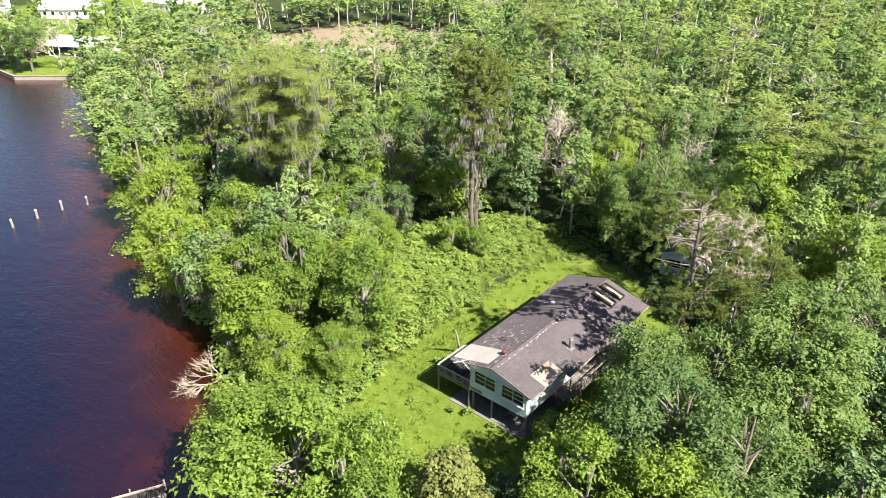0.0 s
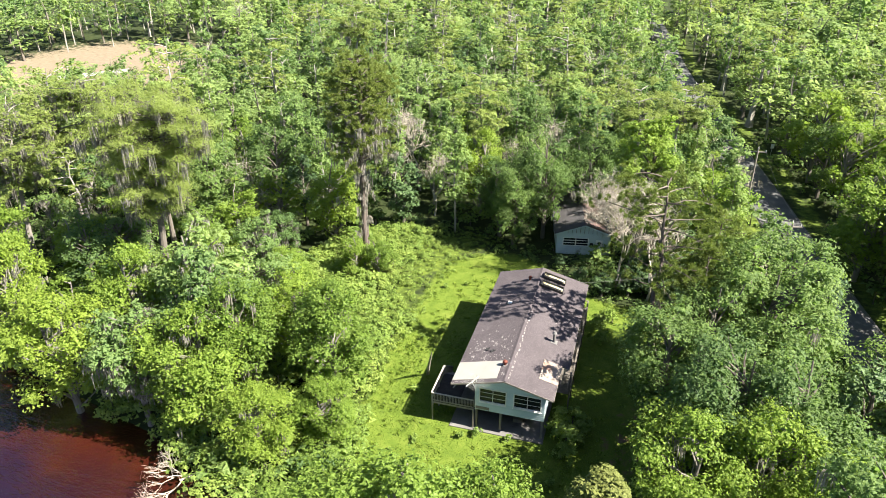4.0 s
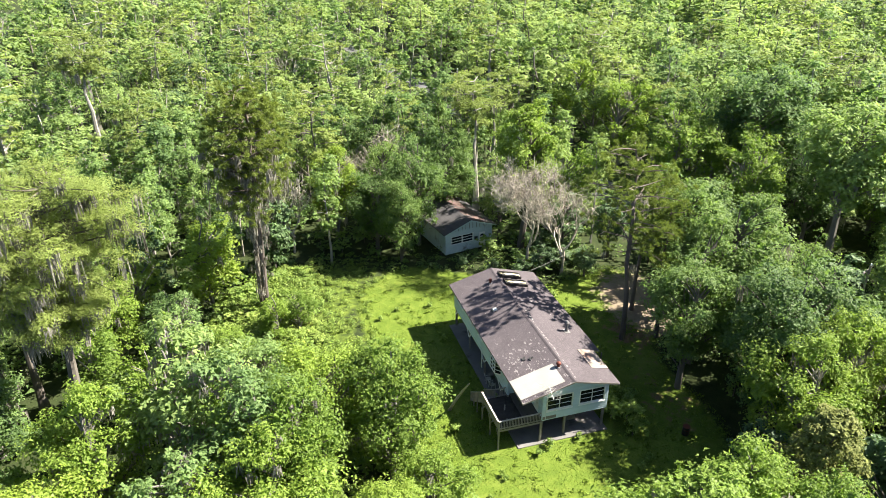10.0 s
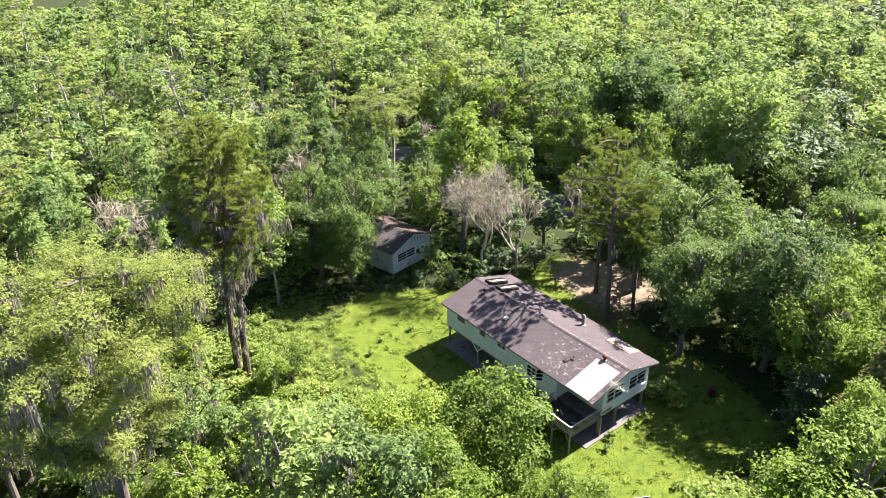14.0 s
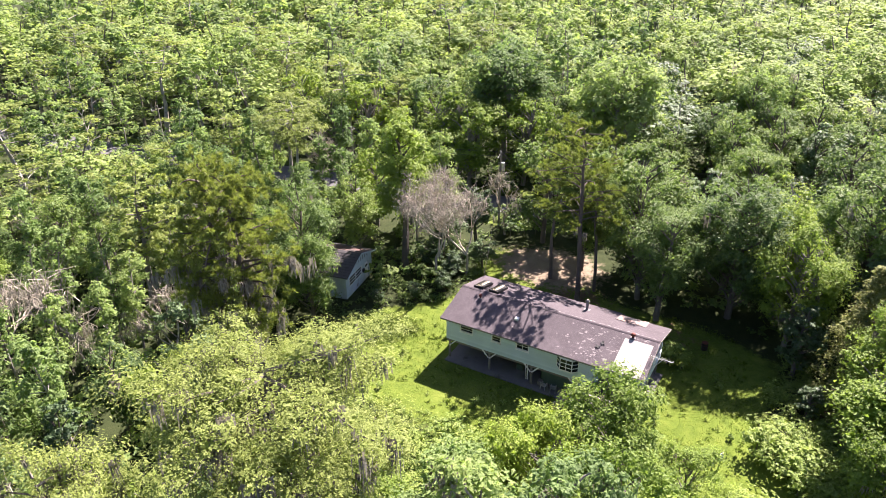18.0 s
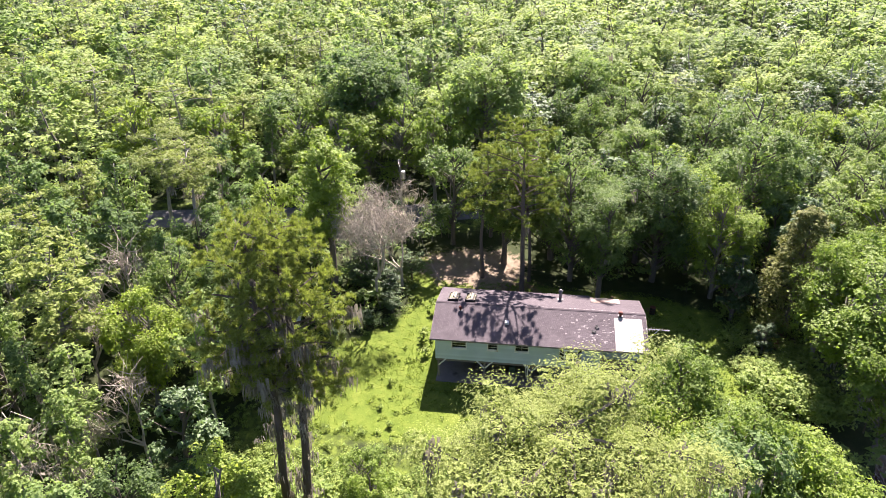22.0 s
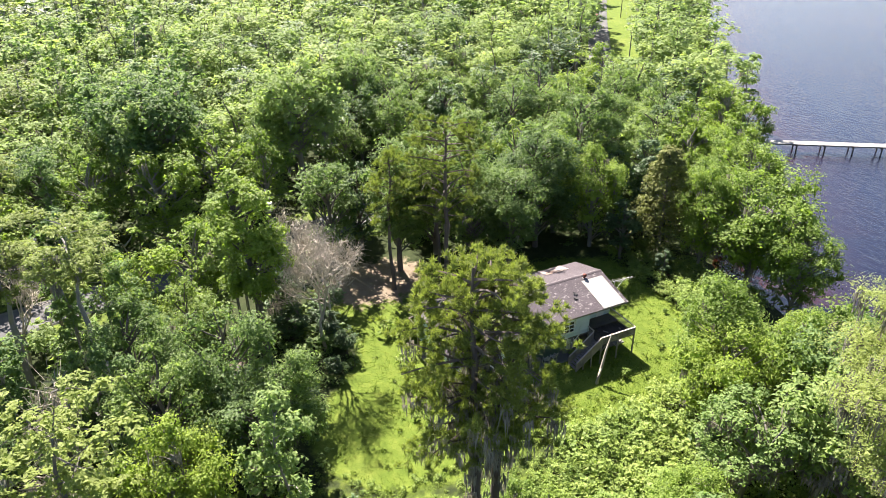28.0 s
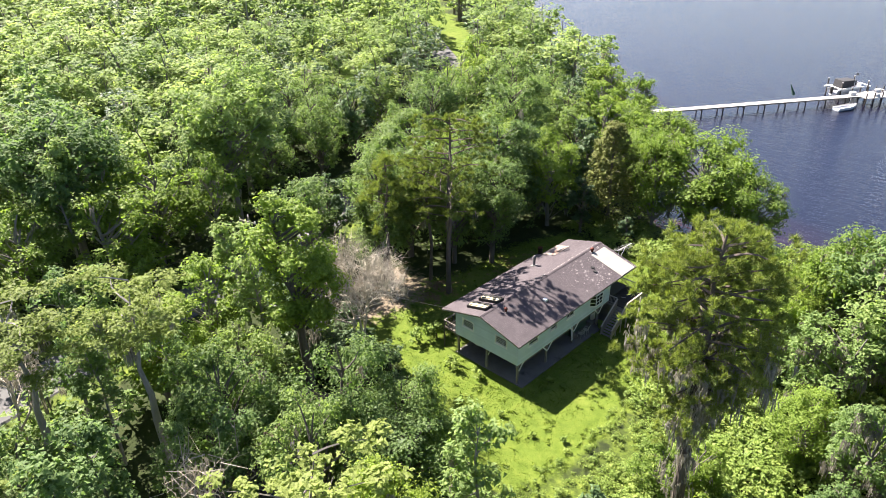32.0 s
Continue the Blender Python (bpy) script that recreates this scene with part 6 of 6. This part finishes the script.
build_chair(-4.05, -0.9, 80)
build_chair(-4.00, -1.8, 100)
for x, y, sx, sy, h, mat, label in ((-3.6, -0.35, 0.5, 0.4, 0.45, WEATHERED, "weathered wooden crate on the slab"), (-2.2, 2.2, 0.9, 0.6, 0.6, GREEN_PANEL, "dark storage box on the slab"), (-3.4, -3.3, 0.6, 0.5, 0.5, CONCRETE, "pile of concrete rubble on the slab"),
                                    (1.0, -7.6, 0.8, 0.5, 0.4, WEATHERED, "old wooden box under the floor"), (2.6, 6.8, 0.6, 0.8, 0.55, STEEL, "dull metal box under the floor")):
    bm = boxed((x - sx / 2, x + sx / 2, y - sy / 2, y + sy / 2, 0.10, 0.10 + h))
    tagged(part("crate", bm, mat, None, bevel=0.03), label, "box")


def build_sign():
    """A small notice on two posts, with bars for its lines."""
    sign = root("yard_sign", pose(-6.3, -16.6, 0, 0, 0, -28), "white notice board with a blue band on two posts", "sign")
    board = part("board", boxed((-0.62, 0.62, -0.015, 0.015, 0.55, 1.35)), WHITE_PAINT, sign)
    part("band", boxed((-0.60, 0.60, -0.021, -0.016, 1.22, 1.33)), BLUE_PAINT, board)
    part("band", boxed((-0.60, 0.60, 0.016, 0.021, 1.22, 1.33)), BLUE_PAINT, board)
    for k, (w, h) in enumerate(((0.42, 0.06), (0.48, 0.11), (0.40, 0.06))):
        for s in (-1, 1):
            z = 1.10 - k * 0.19
            part("line_bar", boxed((-w, w, min(s * 0.016, s * 0.02), max(s * 0.016, s * 0.02), z - h / 2, z + h / 2)), BLUE_PAINT, board)
    for x in (-0.5, 0.5):
        part("post", boxed((x - 0.03, x + 0.03, 0.022, 0.08, -0.1, 1.4)), WEATHERED, sign)


build_sign()
part_drum = root("burn_barrel", pose(9.5, -12.2, 0), "rusty dark barrel standing in the shade", "barrel")
bm = bmesh.new()
rod(bm, (0, 0, 0), (0, 0, 0.85), 0.3, 0.3, 18)
part("drum", bm, DARK_METAL, part_drum)
for z in (0.28, 0.57, 0.84):
    bm = bmesh.new()
    rod(bm, (0, 0, z - 0.015), (0, 0, z + 0.015), 0.315, 0.315, 18)
    part("hoop", bm, RUST, part_drum)


# ---- along the road ----
def utility_pole(x, y, h, turn, transformer=False):
    pole = root("utility_pole", pose(x, y, 0, 0, 0, turn), "weathered wooden utility pole beside the road", "pole", "poles along the road")
    bm = bmesh.new()
    rod(bm, (0, 0, -0.3), (0, 0, h), 0.15, 0.10, 10)
    part("shaft", bm, WEATHERED, pole)
    part("cross_arm", boxed((-1.1, 1.1, 0.10, 0.19, h - 0.62, h - 0.50)), WEATHERED, pole)
    for u in (-1.0, 0.0, 1.0):
        bm = bmesh.new()
        rod(bm, (u, 0.145 if u else 0, h - 0.50 if u else h), (u, 0.145 if u else 0, h - 0.30 if u else h + 0.2), 0.05, 0.035, 8)
        part("insulator", bm, WHITE_PAINT, pole)
    if transformer:
        bm = bmesh.new()
        rod(bm, (0, -0.36, h - 2.5), (0, -0.36, h - 1.5), 0.24, 0.24, 14)
        part("transformer", bm, STEEL, pole, "pale grey transformer can")


POLES = [(9.0, 112), (16.5, 72), (22.6, 40), (24.0, 17.6), (29.5, -8), (42, -36), (74.5, -74.5), (131, -118)]
for k, (x, y) in enumerate(POLES):
    utility_pole(x, y, 10.8, -12 + k * 9, k == 3)


def wire(a, b, sag):
    """One slack cable between two points."""
    a, b = Vector(a), Vector(b)
    p = [a.lerp(b, t) - Vector((0, 0, sag * 4 * t * (1 - t))) for t in np.linspace(0, 1, 15)]
    me = soup("power_line", [(tube(p, np.full(15, 0.018), 4), DARK_METAL)])
    tagged(new("power_line", me), "thin dark cable slung between poles", "cable", "cables along the road")


for (x0, y0), (x1, y1) in zip(POLES[:-1], POLES[1:]):
    for u in (-0.9, 0.9):
        wire((x0 + u, y0, 10.5), (x1 + u, y1, 10.5), 0.9)
wire((24.0, 17.6, 8.4), (3.9, 9.5, 4.9), 1.1)


def build_car(x, y, turn):
    car = root("parked_car", pose(x, y, 0.13, 0, 0, turn), "dark red car on the sunlit asphalt road", "car")
    bm = bmesh.new()
    prism(bm, [(-2.25, 0.35), (2.25, 0.35), (2.28, 0.75), (1.3, 0.95), (-2.1, 1.0), (-2.28, 0.8)], 1, -0.9, 0.9)
    body = part("body", bm, RED_PAINT, car, "", 0.05)
    bm = bmesh.new()
    prism(bm, [(-2.0, 0.98), (0.95, 0.95), (0.35, 1.52), (-1.7, 1.55)], 1, -0.76, 0.76)
    cab = part("cabin", bm, GLASS, body, "dark glazed cabin", 0.03)
    part("roof_panel", boxed((-1.66, 0.32, -0.72, 0.72, 1.545, 1.60)), RED_PAINT, cab, "", 0.02)
    for sx in (-1.4, 1.42):
        for sy in (-0.82, 0.82):
            bm = bmesh.new()
            rod(bm, (sx, sy - 0.11, 0.34), (sx, sy + 0.11, 0.34), 0.34, 0.34, 18)
            wheel = part("wheel", bm, RUBBER, car)
            bm = bmesh.new()
            rod(bm, (sx, sy - 0.115, 0.34), (sx, sy + 0.115, 0.34), 0.2, 0.2, 12)
            part("rim", bm, STEEL, wheel)
    for sy in (-0.6, 0.6):
        part("headlight", boxed((2.24, 2.30, sy - 0.2, sy + 0.2, 0.62, 0.76)), WHITE_PAINT, body)
        part("tail_light", boxed((-2.31, -2.26, sy - 0.15, sy + 0.15, 0.7, 0.9)), RUST, body)


build_car(131.5, -108.8, -36)
road_sign = root("road_sign", pose(28.9, 68.5, 0, 0, 0, -160), "small white road sign on a thin post", "sign")
bm = bmesh.new()
rod(bm, (0, 0, -0.2), (0, 0, 2.1), 0.03, 0.03, 8)
part("post", bm, STEEL, road_sign)
part("plate", boxed((-0.3, 0.3, 0.035, 0.05, 1.4, 2.2)), WHITE_PAINT, road_sign, "", 0.005)


# ---- on the river: old piles, a rail of a dock, the long pier with its boats ----
for k, (x, y, h) in enumerate(((-74.0, -20.4, 1.1), (-74.3, -17.0, 1.3), (-74.6, -13.4, 1.3), (-73.6, -10.2, 1.2))):
    pile = root("mooring_pile", pose(x, y, -0.72, 2 - k, 3 * (k % 2)), "old timber pile with a pale weathered top in the river", "pile", "row of old piles")
    bm = bmesh.new()
    rod(bm, (0, 0, -2.0), (0, 0, h), 0.17, 0.15, 12)
    part("shaft", bm, WEATHERED, pile)
    bm = bmesh.new()
    rod(bm, (0, 0, h), (0, 0, h + 0.22), 0.19, 0.04, 12)
    part("cap", bm, PALE_RAIL, pile)

dock = root("river_dock", pose(-14.6, -32.4, -0.25, 0, 0, -27), "narrow weathered dock with pale edge beams", "dock")
for k in range(50):
    part("plank", boxed((-0.52, 0.52, -7.9 + k * 0.16, -7.9 + k * 0.16 + 0.12, 0.16, 0.20)), DARK_DECK, dock)
for sx in (-0.6, 0.6):
    part("edge_beam", boxed((sx - 0.09, sx + 0.09, -7.9, 0.12, 0.10, 0.28)), RAIL_WOOD, dock, "sun-bleached edge beam")
    for sy in (-7.5, -5.0, -2.5, 0.02):
        bm = bmesh.new()
        rod(bm, (sx * 1.28, sy, -2.2), (sx * 1.28, sy, 0.55), 0.08, 0.07, 8)
        part("post", bm, WEATHERED, dock)


def build_pier():
    a, b = Vector((26.5, -70.4, 0)), Vector((1.83, -106.77, 0))
    length = (b - a).length
    turn = math.degrees(math.atan2((b - a).y, (b - a).x))
    pier = root("long_pier", pose(a.x, a.y, 0, 0, 0, turn), "long pale timber pier on paired piles", "pier")
    n = int(length / 0.30)
    for k in range(-36, n):
        part("plank", boxed((k * 0.30, k * 0.30 + 0.28, -0.85, 0.85, 0.70, 0.755)), PIER_WOOD, pier)
    for sy in (-0.6, 0.6):
        part("stringer", boxed((-10.8, length, sy - 0.05, sy + 0.05, 0.45, 0.695)), WEATHERED, pier)
    for k in range(-2, int(length / 4.4) + 1):
        for sy in (-0.95, 0.95):
            bm = bmesh.new()
            rod(bm, (k * 4.4 + 0.1, sy * 1.06, -3.0), (k * 4.4 + 0.1, sy * 0.95, 0.68), 0.13, 0.12, 8)
            part("pile", bm, DARK_WOOD, pier)
        part("cap_beam", boxed((k * 4.4, k * 4.4 + 0.2, -1.05, 1.05, 0.28, 0.445)), WEATHERED, pier)
    part("head_deck", boxed((length - 1.0, length + 6.5, -2.4, 2.0, 0.66, 0.74)), PIER_WOOD, pier)
    for x in np.arange(length - 0.8, length + 6.5, 1.8):
        for sy in (-2.2, 1.8):
            bm = bmesh.new()
            rod(bm, (x, sy, -3.0), (x, sy, 1.7), 0.14, 0.12, 8)
            part("pile", bm, DARK_WOOD, pier)
    for k in range(3):
        part("bench_plank", boxed((length + 4.2, length + 5.8, 0.9 + k * 0.2, 1.07 + k * 0.2, 1.14, 1.18)), PIER_WOOD, pier)
    for x in (length + 4.4, length + 5.6):
        part("bench_leg", boxed((x - 0.05, x + 0.05, 0.95, 1.4, 0.742, 1.138)), WEATHERED, pier)
    return a, (b - a).normalized(), turn


PIER_WOOD = surface("pier_planks", (0.22, 0.21, 0.19), (0.36, 0.345, 0.315), 0.8, 14.0, 0.85)
DARK_WOOD = surface("wet_piles", (0.035, 0.03, 0.026), (0.09, 0.08, 0.07), 2.0, 14.0, 0.8)


def hull_mesh(length, beam_w, depth, bow=0.45):
    """A boat's hull lofted from cross-sections, open on top with a gunwale."""
    bm = bmesh.new()
    rows = []
    for k in range(9):
        f = k / 8
        w = beam_w / 2 * (1 - max(0, (f - 0.45) / 0.55) ** 2.2) + 0.02
        lift = bow * max(0, (f - 0.4) / 0.6) ** 2
        x = -length / 2 + length * f
        pts = [(-w, depth + lift), (-w * 0.92, depth * 0.45 + lift), (-w * 0.55, 0.06 + lift * 0.8), (0, lift * 0.6), (w * 0.55, 0.06 + lift * 0.8), (w * 0.92, depth * 0.45 + lift), (w, depth + lift)]
        inner = [(w * 0.86, depth + lift), (w * 0.8, depth * 0.55 + lift), (0, depth * 0.5 + lift), (-w * 0.8, depth * 0.55 + lift), (-w * 0.86, depth + lift)]
        rows.append([bm.verts.new((x, y, z)) for y, z in pts + inner])
    m = len(rows[0])
    for r0, r1 in zip(rows[:-1], rows[1:]):
        for j in range(m):
            bm.faces.new((r0[j], r1[j], r1[(j + 1) % m], r0[(j + 1) % m]))
    bm.faces.new(rows[0])
    bm.faces.new(rows[-1][::-1])
    return bm


def build_boats(a, way, turn):
    side = Vector((-way.y, way.x, 0))
    at = a + way * 44.0 + side * 4.4
    boat = root("cabin_boat", pose(at.x, at.y, -0.1, 0, 0, turn + 8), "white motor boat with a dark canvas top on a lift", "boat")
    part("hull", hull_mesh(7.6, 2.6, 1.25, 0.5), HULL, boat)
    part("console", boxed((-0.6, 0.5, -0.6, 0.6, 0.72, 1.75)), HULL, boat, "", 0.06)
    bm = bmesh.new()
    prism(bm, [(-2.7, 1.45), (1.1, 1.75), (0.8, 2.85), (-2.5, 2.95)], 1, -1.2, 1.2)
    part("canopy", bm, CANVAS, boat, "black canvas canopy", 0.05)
    for x in (-2.2, 0.8):
        for sy in (-1.05, 1.05):
            bm = bmesh.new()
            rod(bm, (x, sy, 1.2), (x, sy, 2.2), 0.025, 0.025, 6)
            part("canopy_pole", bm, STEEL, boat)
    bm = bmesh.new()
    prism(bm, [(0.55, 1.6), (1.15, 1.25), (1.18, 1.28), (0.6, 1.95)], 1, -0.8, 0.8)
    part("windscreen", bm, GLASS, boat)
    bm = bmesh.new()
    box(bm, -4.25, -3.75, -0.25, 0.25, 0.35, 1.75)
    part("outboard_motor", bm, DARK_METAL, boat, "", 0.08)
    bm = bmesh.new()
    rod(bm, (1.6, 0, 1.3), (1.6, 0, 4.1), 0.03, 0.02, 6)
    part("flag_staff", bm, STEEL, boat)
    bm = bmesh.new()
    rows = [[bm.verts.new((1.62 + 0.85 * i / 5, 0.09 * math.sin(i * 1.4), z - 0.05 * i)) for i in range(6)] for z in (4.05, 3.55)]
    for i in range(5):
        bm.faces.new((rows[0][i], rows[0][i + 1], rows[1][i + 1], rows[1][i]))
    part("flag", bm, WHITE_SHEET, boat, "pale wind-blown flag")
    for k, (dx, dy) in enumerate(((-3.0, -2.0), (3.0, -2.0), (-3.0, 2.0), (3.0, 2.0))):
        q = at + way * dx + side * dy
        lift = root("lift_pile", pose(q.x, q.y, -0.72), "dark timber boat-lift pile", "pile", "piles of the boat lift")
        bm = bmesh.new()
        rod(bm, (0, 0, -2.0), (0, 0, 3.4), 0.15, 0.13, 10)
        part("shaft", bm, DARK_WOOD, lift)
        bm = bmesh.new()
        rod(bm, (0, 0, 3.4), (0, 0, 3.55), 0.17, 0.05, 10)
        part("cap", bm, WHITE_PAINT, lift)
    cradle = root("boat_lift", pose(at.x, at.y, -0.1, 0, 0, turn + 8), "white timber boat lift with bunk beams", "boat lift")
    for sy in (-1.75, 1.75):
        part("top_beam", boxed((-4.2, 4.2, sy - 0.12, sy + 0.12, 1.35, 1.6)), WHITE_PAINT, cradle, "", 0.01)
        part("bunk", boxed((-3.4, 3.4, sy * 0.45 - 0.1, sy * 0.45 + 0.1, -0.35, -0.12)), PIER_WOOD, cradle, "", 0.01)
    for x in (-3.6, 3.6):
        part("cross_beam", boxed((x - 0.1, x + 0.1, -1.95, 1.95, 1.604, 1.75)), WHITE_PAINT, cradle, "", 0.01)
    for k, (dx, dy, w) in enumerate(((42.2, 0.5, 1.3), (46.0, -1.6, 1.0), (48.4, 1.2, 1.4))):
        q = a + way * dx + side * dy
        chest = root("dock_box", pose(q.x, q.y, 0.757 if k == 0 else 0.742, 0, 0, turn + 5 * k), "white plastic dock box on the pier", "dock box", "dock boxes on the pier")
        part("body", boxed((-w / 2, w / 2, -0.3, 0.3, 0, 0.5)), HULL, chest, "", 0.03)
        part("lid", boxed((-w / 2 - 0.03, w / 2 + 0.03, -0.33, 0.33, 0.503, 0.58)), WHITE_PAINT, chest, "", 0.02)
    at = a + way * 38.0 + side * -3.4
    sail = root("sailing_dinghy", pose(at.x, at.y, -0.85, 0, 0, turn + 8), "small white sailing dinghy moored at the pier", "boat")
    part("hull", hull_mesh(5.0, 1.7, 0.75, 0.3), HULL, sail)
    part("rubbing_strake", hull_mesh(5.04, 1.76, 0.10, 0.3), BLUE_PAINT, sail).location.z = 0.10
    bm = bmesh.new()
    rod(bm, (0.6, 0, 0.4), (0.6, 0, 6.0), 0.045, 0.03, 8)
    part("mast", bm, STEEL, sail)
    bm = bmesh.new()
    rod(bm, (0.6, 0, 1.2), (-1.9, 0, 1.15), 0.10, 0.07, 8)
    part("furled_sail", bm, WHITE_SHEET, sail)
    at = a + way * 29.5 + side * 0.6
    shade = root("furled_parasol", pose(at.x, at.y, 0.72, -4, 24), "closed dark green parasol on the pier", "parasol")
    bm = bmesh.new()
    rod(bm, (0, 0, 0.05), (0, 0, 3.0), 0.03, 0.03, 8)
    part("pole", bm, WEATHERED, shade)
    bm = bmesh.new()
    rod(bm, (0, 0, 0.9), (0, 0, 3.1), 0.34, 0.05, 8)
    part("canopy", bm, GREEN_CANVAS, shade)
    at = a + way * 50.5 + side * -4.2
    skiff = root("white_skiff", pose(at.x, at.y, -0.80, 0, 0, turn + 60), "open white skiff tied to the pier head", "boat")
    part("hull", hull_mesh(4.4, 1.6, 0.6, 0.25), HULL, skiff)
    for x in (-1.0, 0.3):
        part("thwart", boxed((x - 0.14, x + 0.14, -0.6, 0.6, 0.44, 0.48)), PIER_WOOD, skiff)


build_boats(*build_pier())


# ---- upstream: sea wall and houses among the trees ----
wall = root("sea_wall", pose(0, 0, 0), "low brown timber sea wall along the far lawn", "wall")
for p, q in zip([Vector((-172, 12, 0)), Vector((-155, 12, 0)), Vector((-144, 21.5, 0))][:-1], [Vector((-155, 12, 0)), Vector((-144, 21.5, 0))]):
    bm = bmesh.new()
    beam(bm, p + Vector((0, 0, -0.8)), q + Vector((0, 0, -0.8)), 0.25, 2.0)
    part("wall_panel", bm, WEATHERED, wall)
    bm = bmesh.new()
    beam(bm, p + Vector((0, 0, 0.25)), q + Vector((0, 0, 0.25)), 0.45, 0.1)
    part("coping", bm, WEATHERED, wall)


def far_house(x, y, turn, w, d, h, rise, wall_mat, roof_mat, label, open_side=False):
    """A plain gabled house with storeys' openings, a roof with overhangs."""
    home = root("far_house", pose(x, y, 0, 0, 0, turn), label, "house", "houses upstream")
    if open_side:
        for px in (-w / 2 + 0.3, 0, w / 2 - 0.3):
            for py in (-d / 2 + 0.3, d / 2 - 0.3):
                part("post", boxed((px - 0.12, px + 0.12, py - 0.12, py + 0.12, 0, h)), WHITE_PAINT, home)
        part("floor", boxed((-w / 2, w / 2, -d / 2, d / 2, -0.1, 0.15)), CONCRETE, home)
        part("rear_wall", boxed((-w / 2 + 0.45, w / 2 - 0.45, d / 2 - 0.4, d / 2 - 0.2, 0.15, h)), wall_mat, home)
    else:
        part("wall", boxed((-w / 2, w / 2, -d / 2, d / 2, 0, h)), wall_mat, home)
        for s in (-1, 1):
            for k in range(int(w / 2.6)):
                u = -w / 2 + 1.4 + k * 2.6
                y0, y1 = sorted((s * (d / 2 + 0.01), s * (d / 2 + 0.05)))
                win = part("window", boxed((u - 0.5, u + 0.5, y0, y1, 1.0, 2.2)), GLASS, home)
                y0, y1 = sorted((s * (d / 2 + 0.012), s * (d / 2 + 0.09)))
                part("window_sill", boxed((u - 0.6, u + 0.6, y0, y1, 0.88, 0.99)), WHITE_PAINT, win)
        part("door", boxed((-0.45, 0.45, -d / 2 - 0.07, -d / 2 - 0.055, 0.05, 2.1)), WEATHERED, home)
    bm = bmesh.new()
    prism(bm, [(-d / 2, h + 0.003), (d / 2, h + 0.003), (0, h + rise)], 0, -w / 2 + 0.02, w / 2 - 0.02)
    part("gable", bm, wall_mat, home)
    for s in (-1, 1):
        bm = bmesh.new()
        k = rise / (d / 2)
        y0, y1 = s * 0.004, s * (d / 2 + 0.6)
        prism(bm, [(y0, h + rise + 0.14), (y1, h + 0.14 - k * 0.6), (y1, h + 0.04 - k * 0.6), (y0, h + rise + 0.02)], 0, -w / 2 - 0.5, w / 2 + 0.5)
        slope = part("roof_slope", bm, roof_mat, home)
        for j in range(int(w / 1.2)):
            u = -w / 2 - 0.3 + j * 1.2
            bm = bmesh.new()
            beam(bm, (u, y0, h + rise + 0.155), (u, y1, h + 0.155 - k * 0.6), 0.06, 0.05)
            part("roof_seam", bm, roof_mat, slope)


PALE_DRIVE = surface("pale_gravel", (0.24, 0.225, 0.21), (0.36, 0.34, 0.32), 0.5, 9.0, 0.95)
far_house(-166, 34, 30, 15, 9, 2.9, 1.5, WHITE_PAINT, ROOF_METAL, "open white-roofed pavilion on the far lawn", True)
far_house(-222, 57, 40, 16, 10, 3.2, 2.6, WHITE_PAINT, ROOF_METAL, "white house with a pale metal roof")
far_house(-204, 86, 20, 22, 11, 3.2, 2.4, WHITE_PAINT, ROOF_METAL, "long house with a pale metal roof")
far_house(-250, 40, 60, 15, 10, 3.2, 2.8, WHITE_PAINT, GREY_SHINGLE, "white house with a grey shingle roof")
bm = bmesh.new()
prism(bm, [(-124, 76), (-112, 87.5), (-110, 85), (-121.5, 73.5)], 2, -0.1, 0.12)
tagged(part("driveway", bm, PALE_DRIVE, None), "pale gravel drive across the sandy clearing", "driveway", kind="structure")
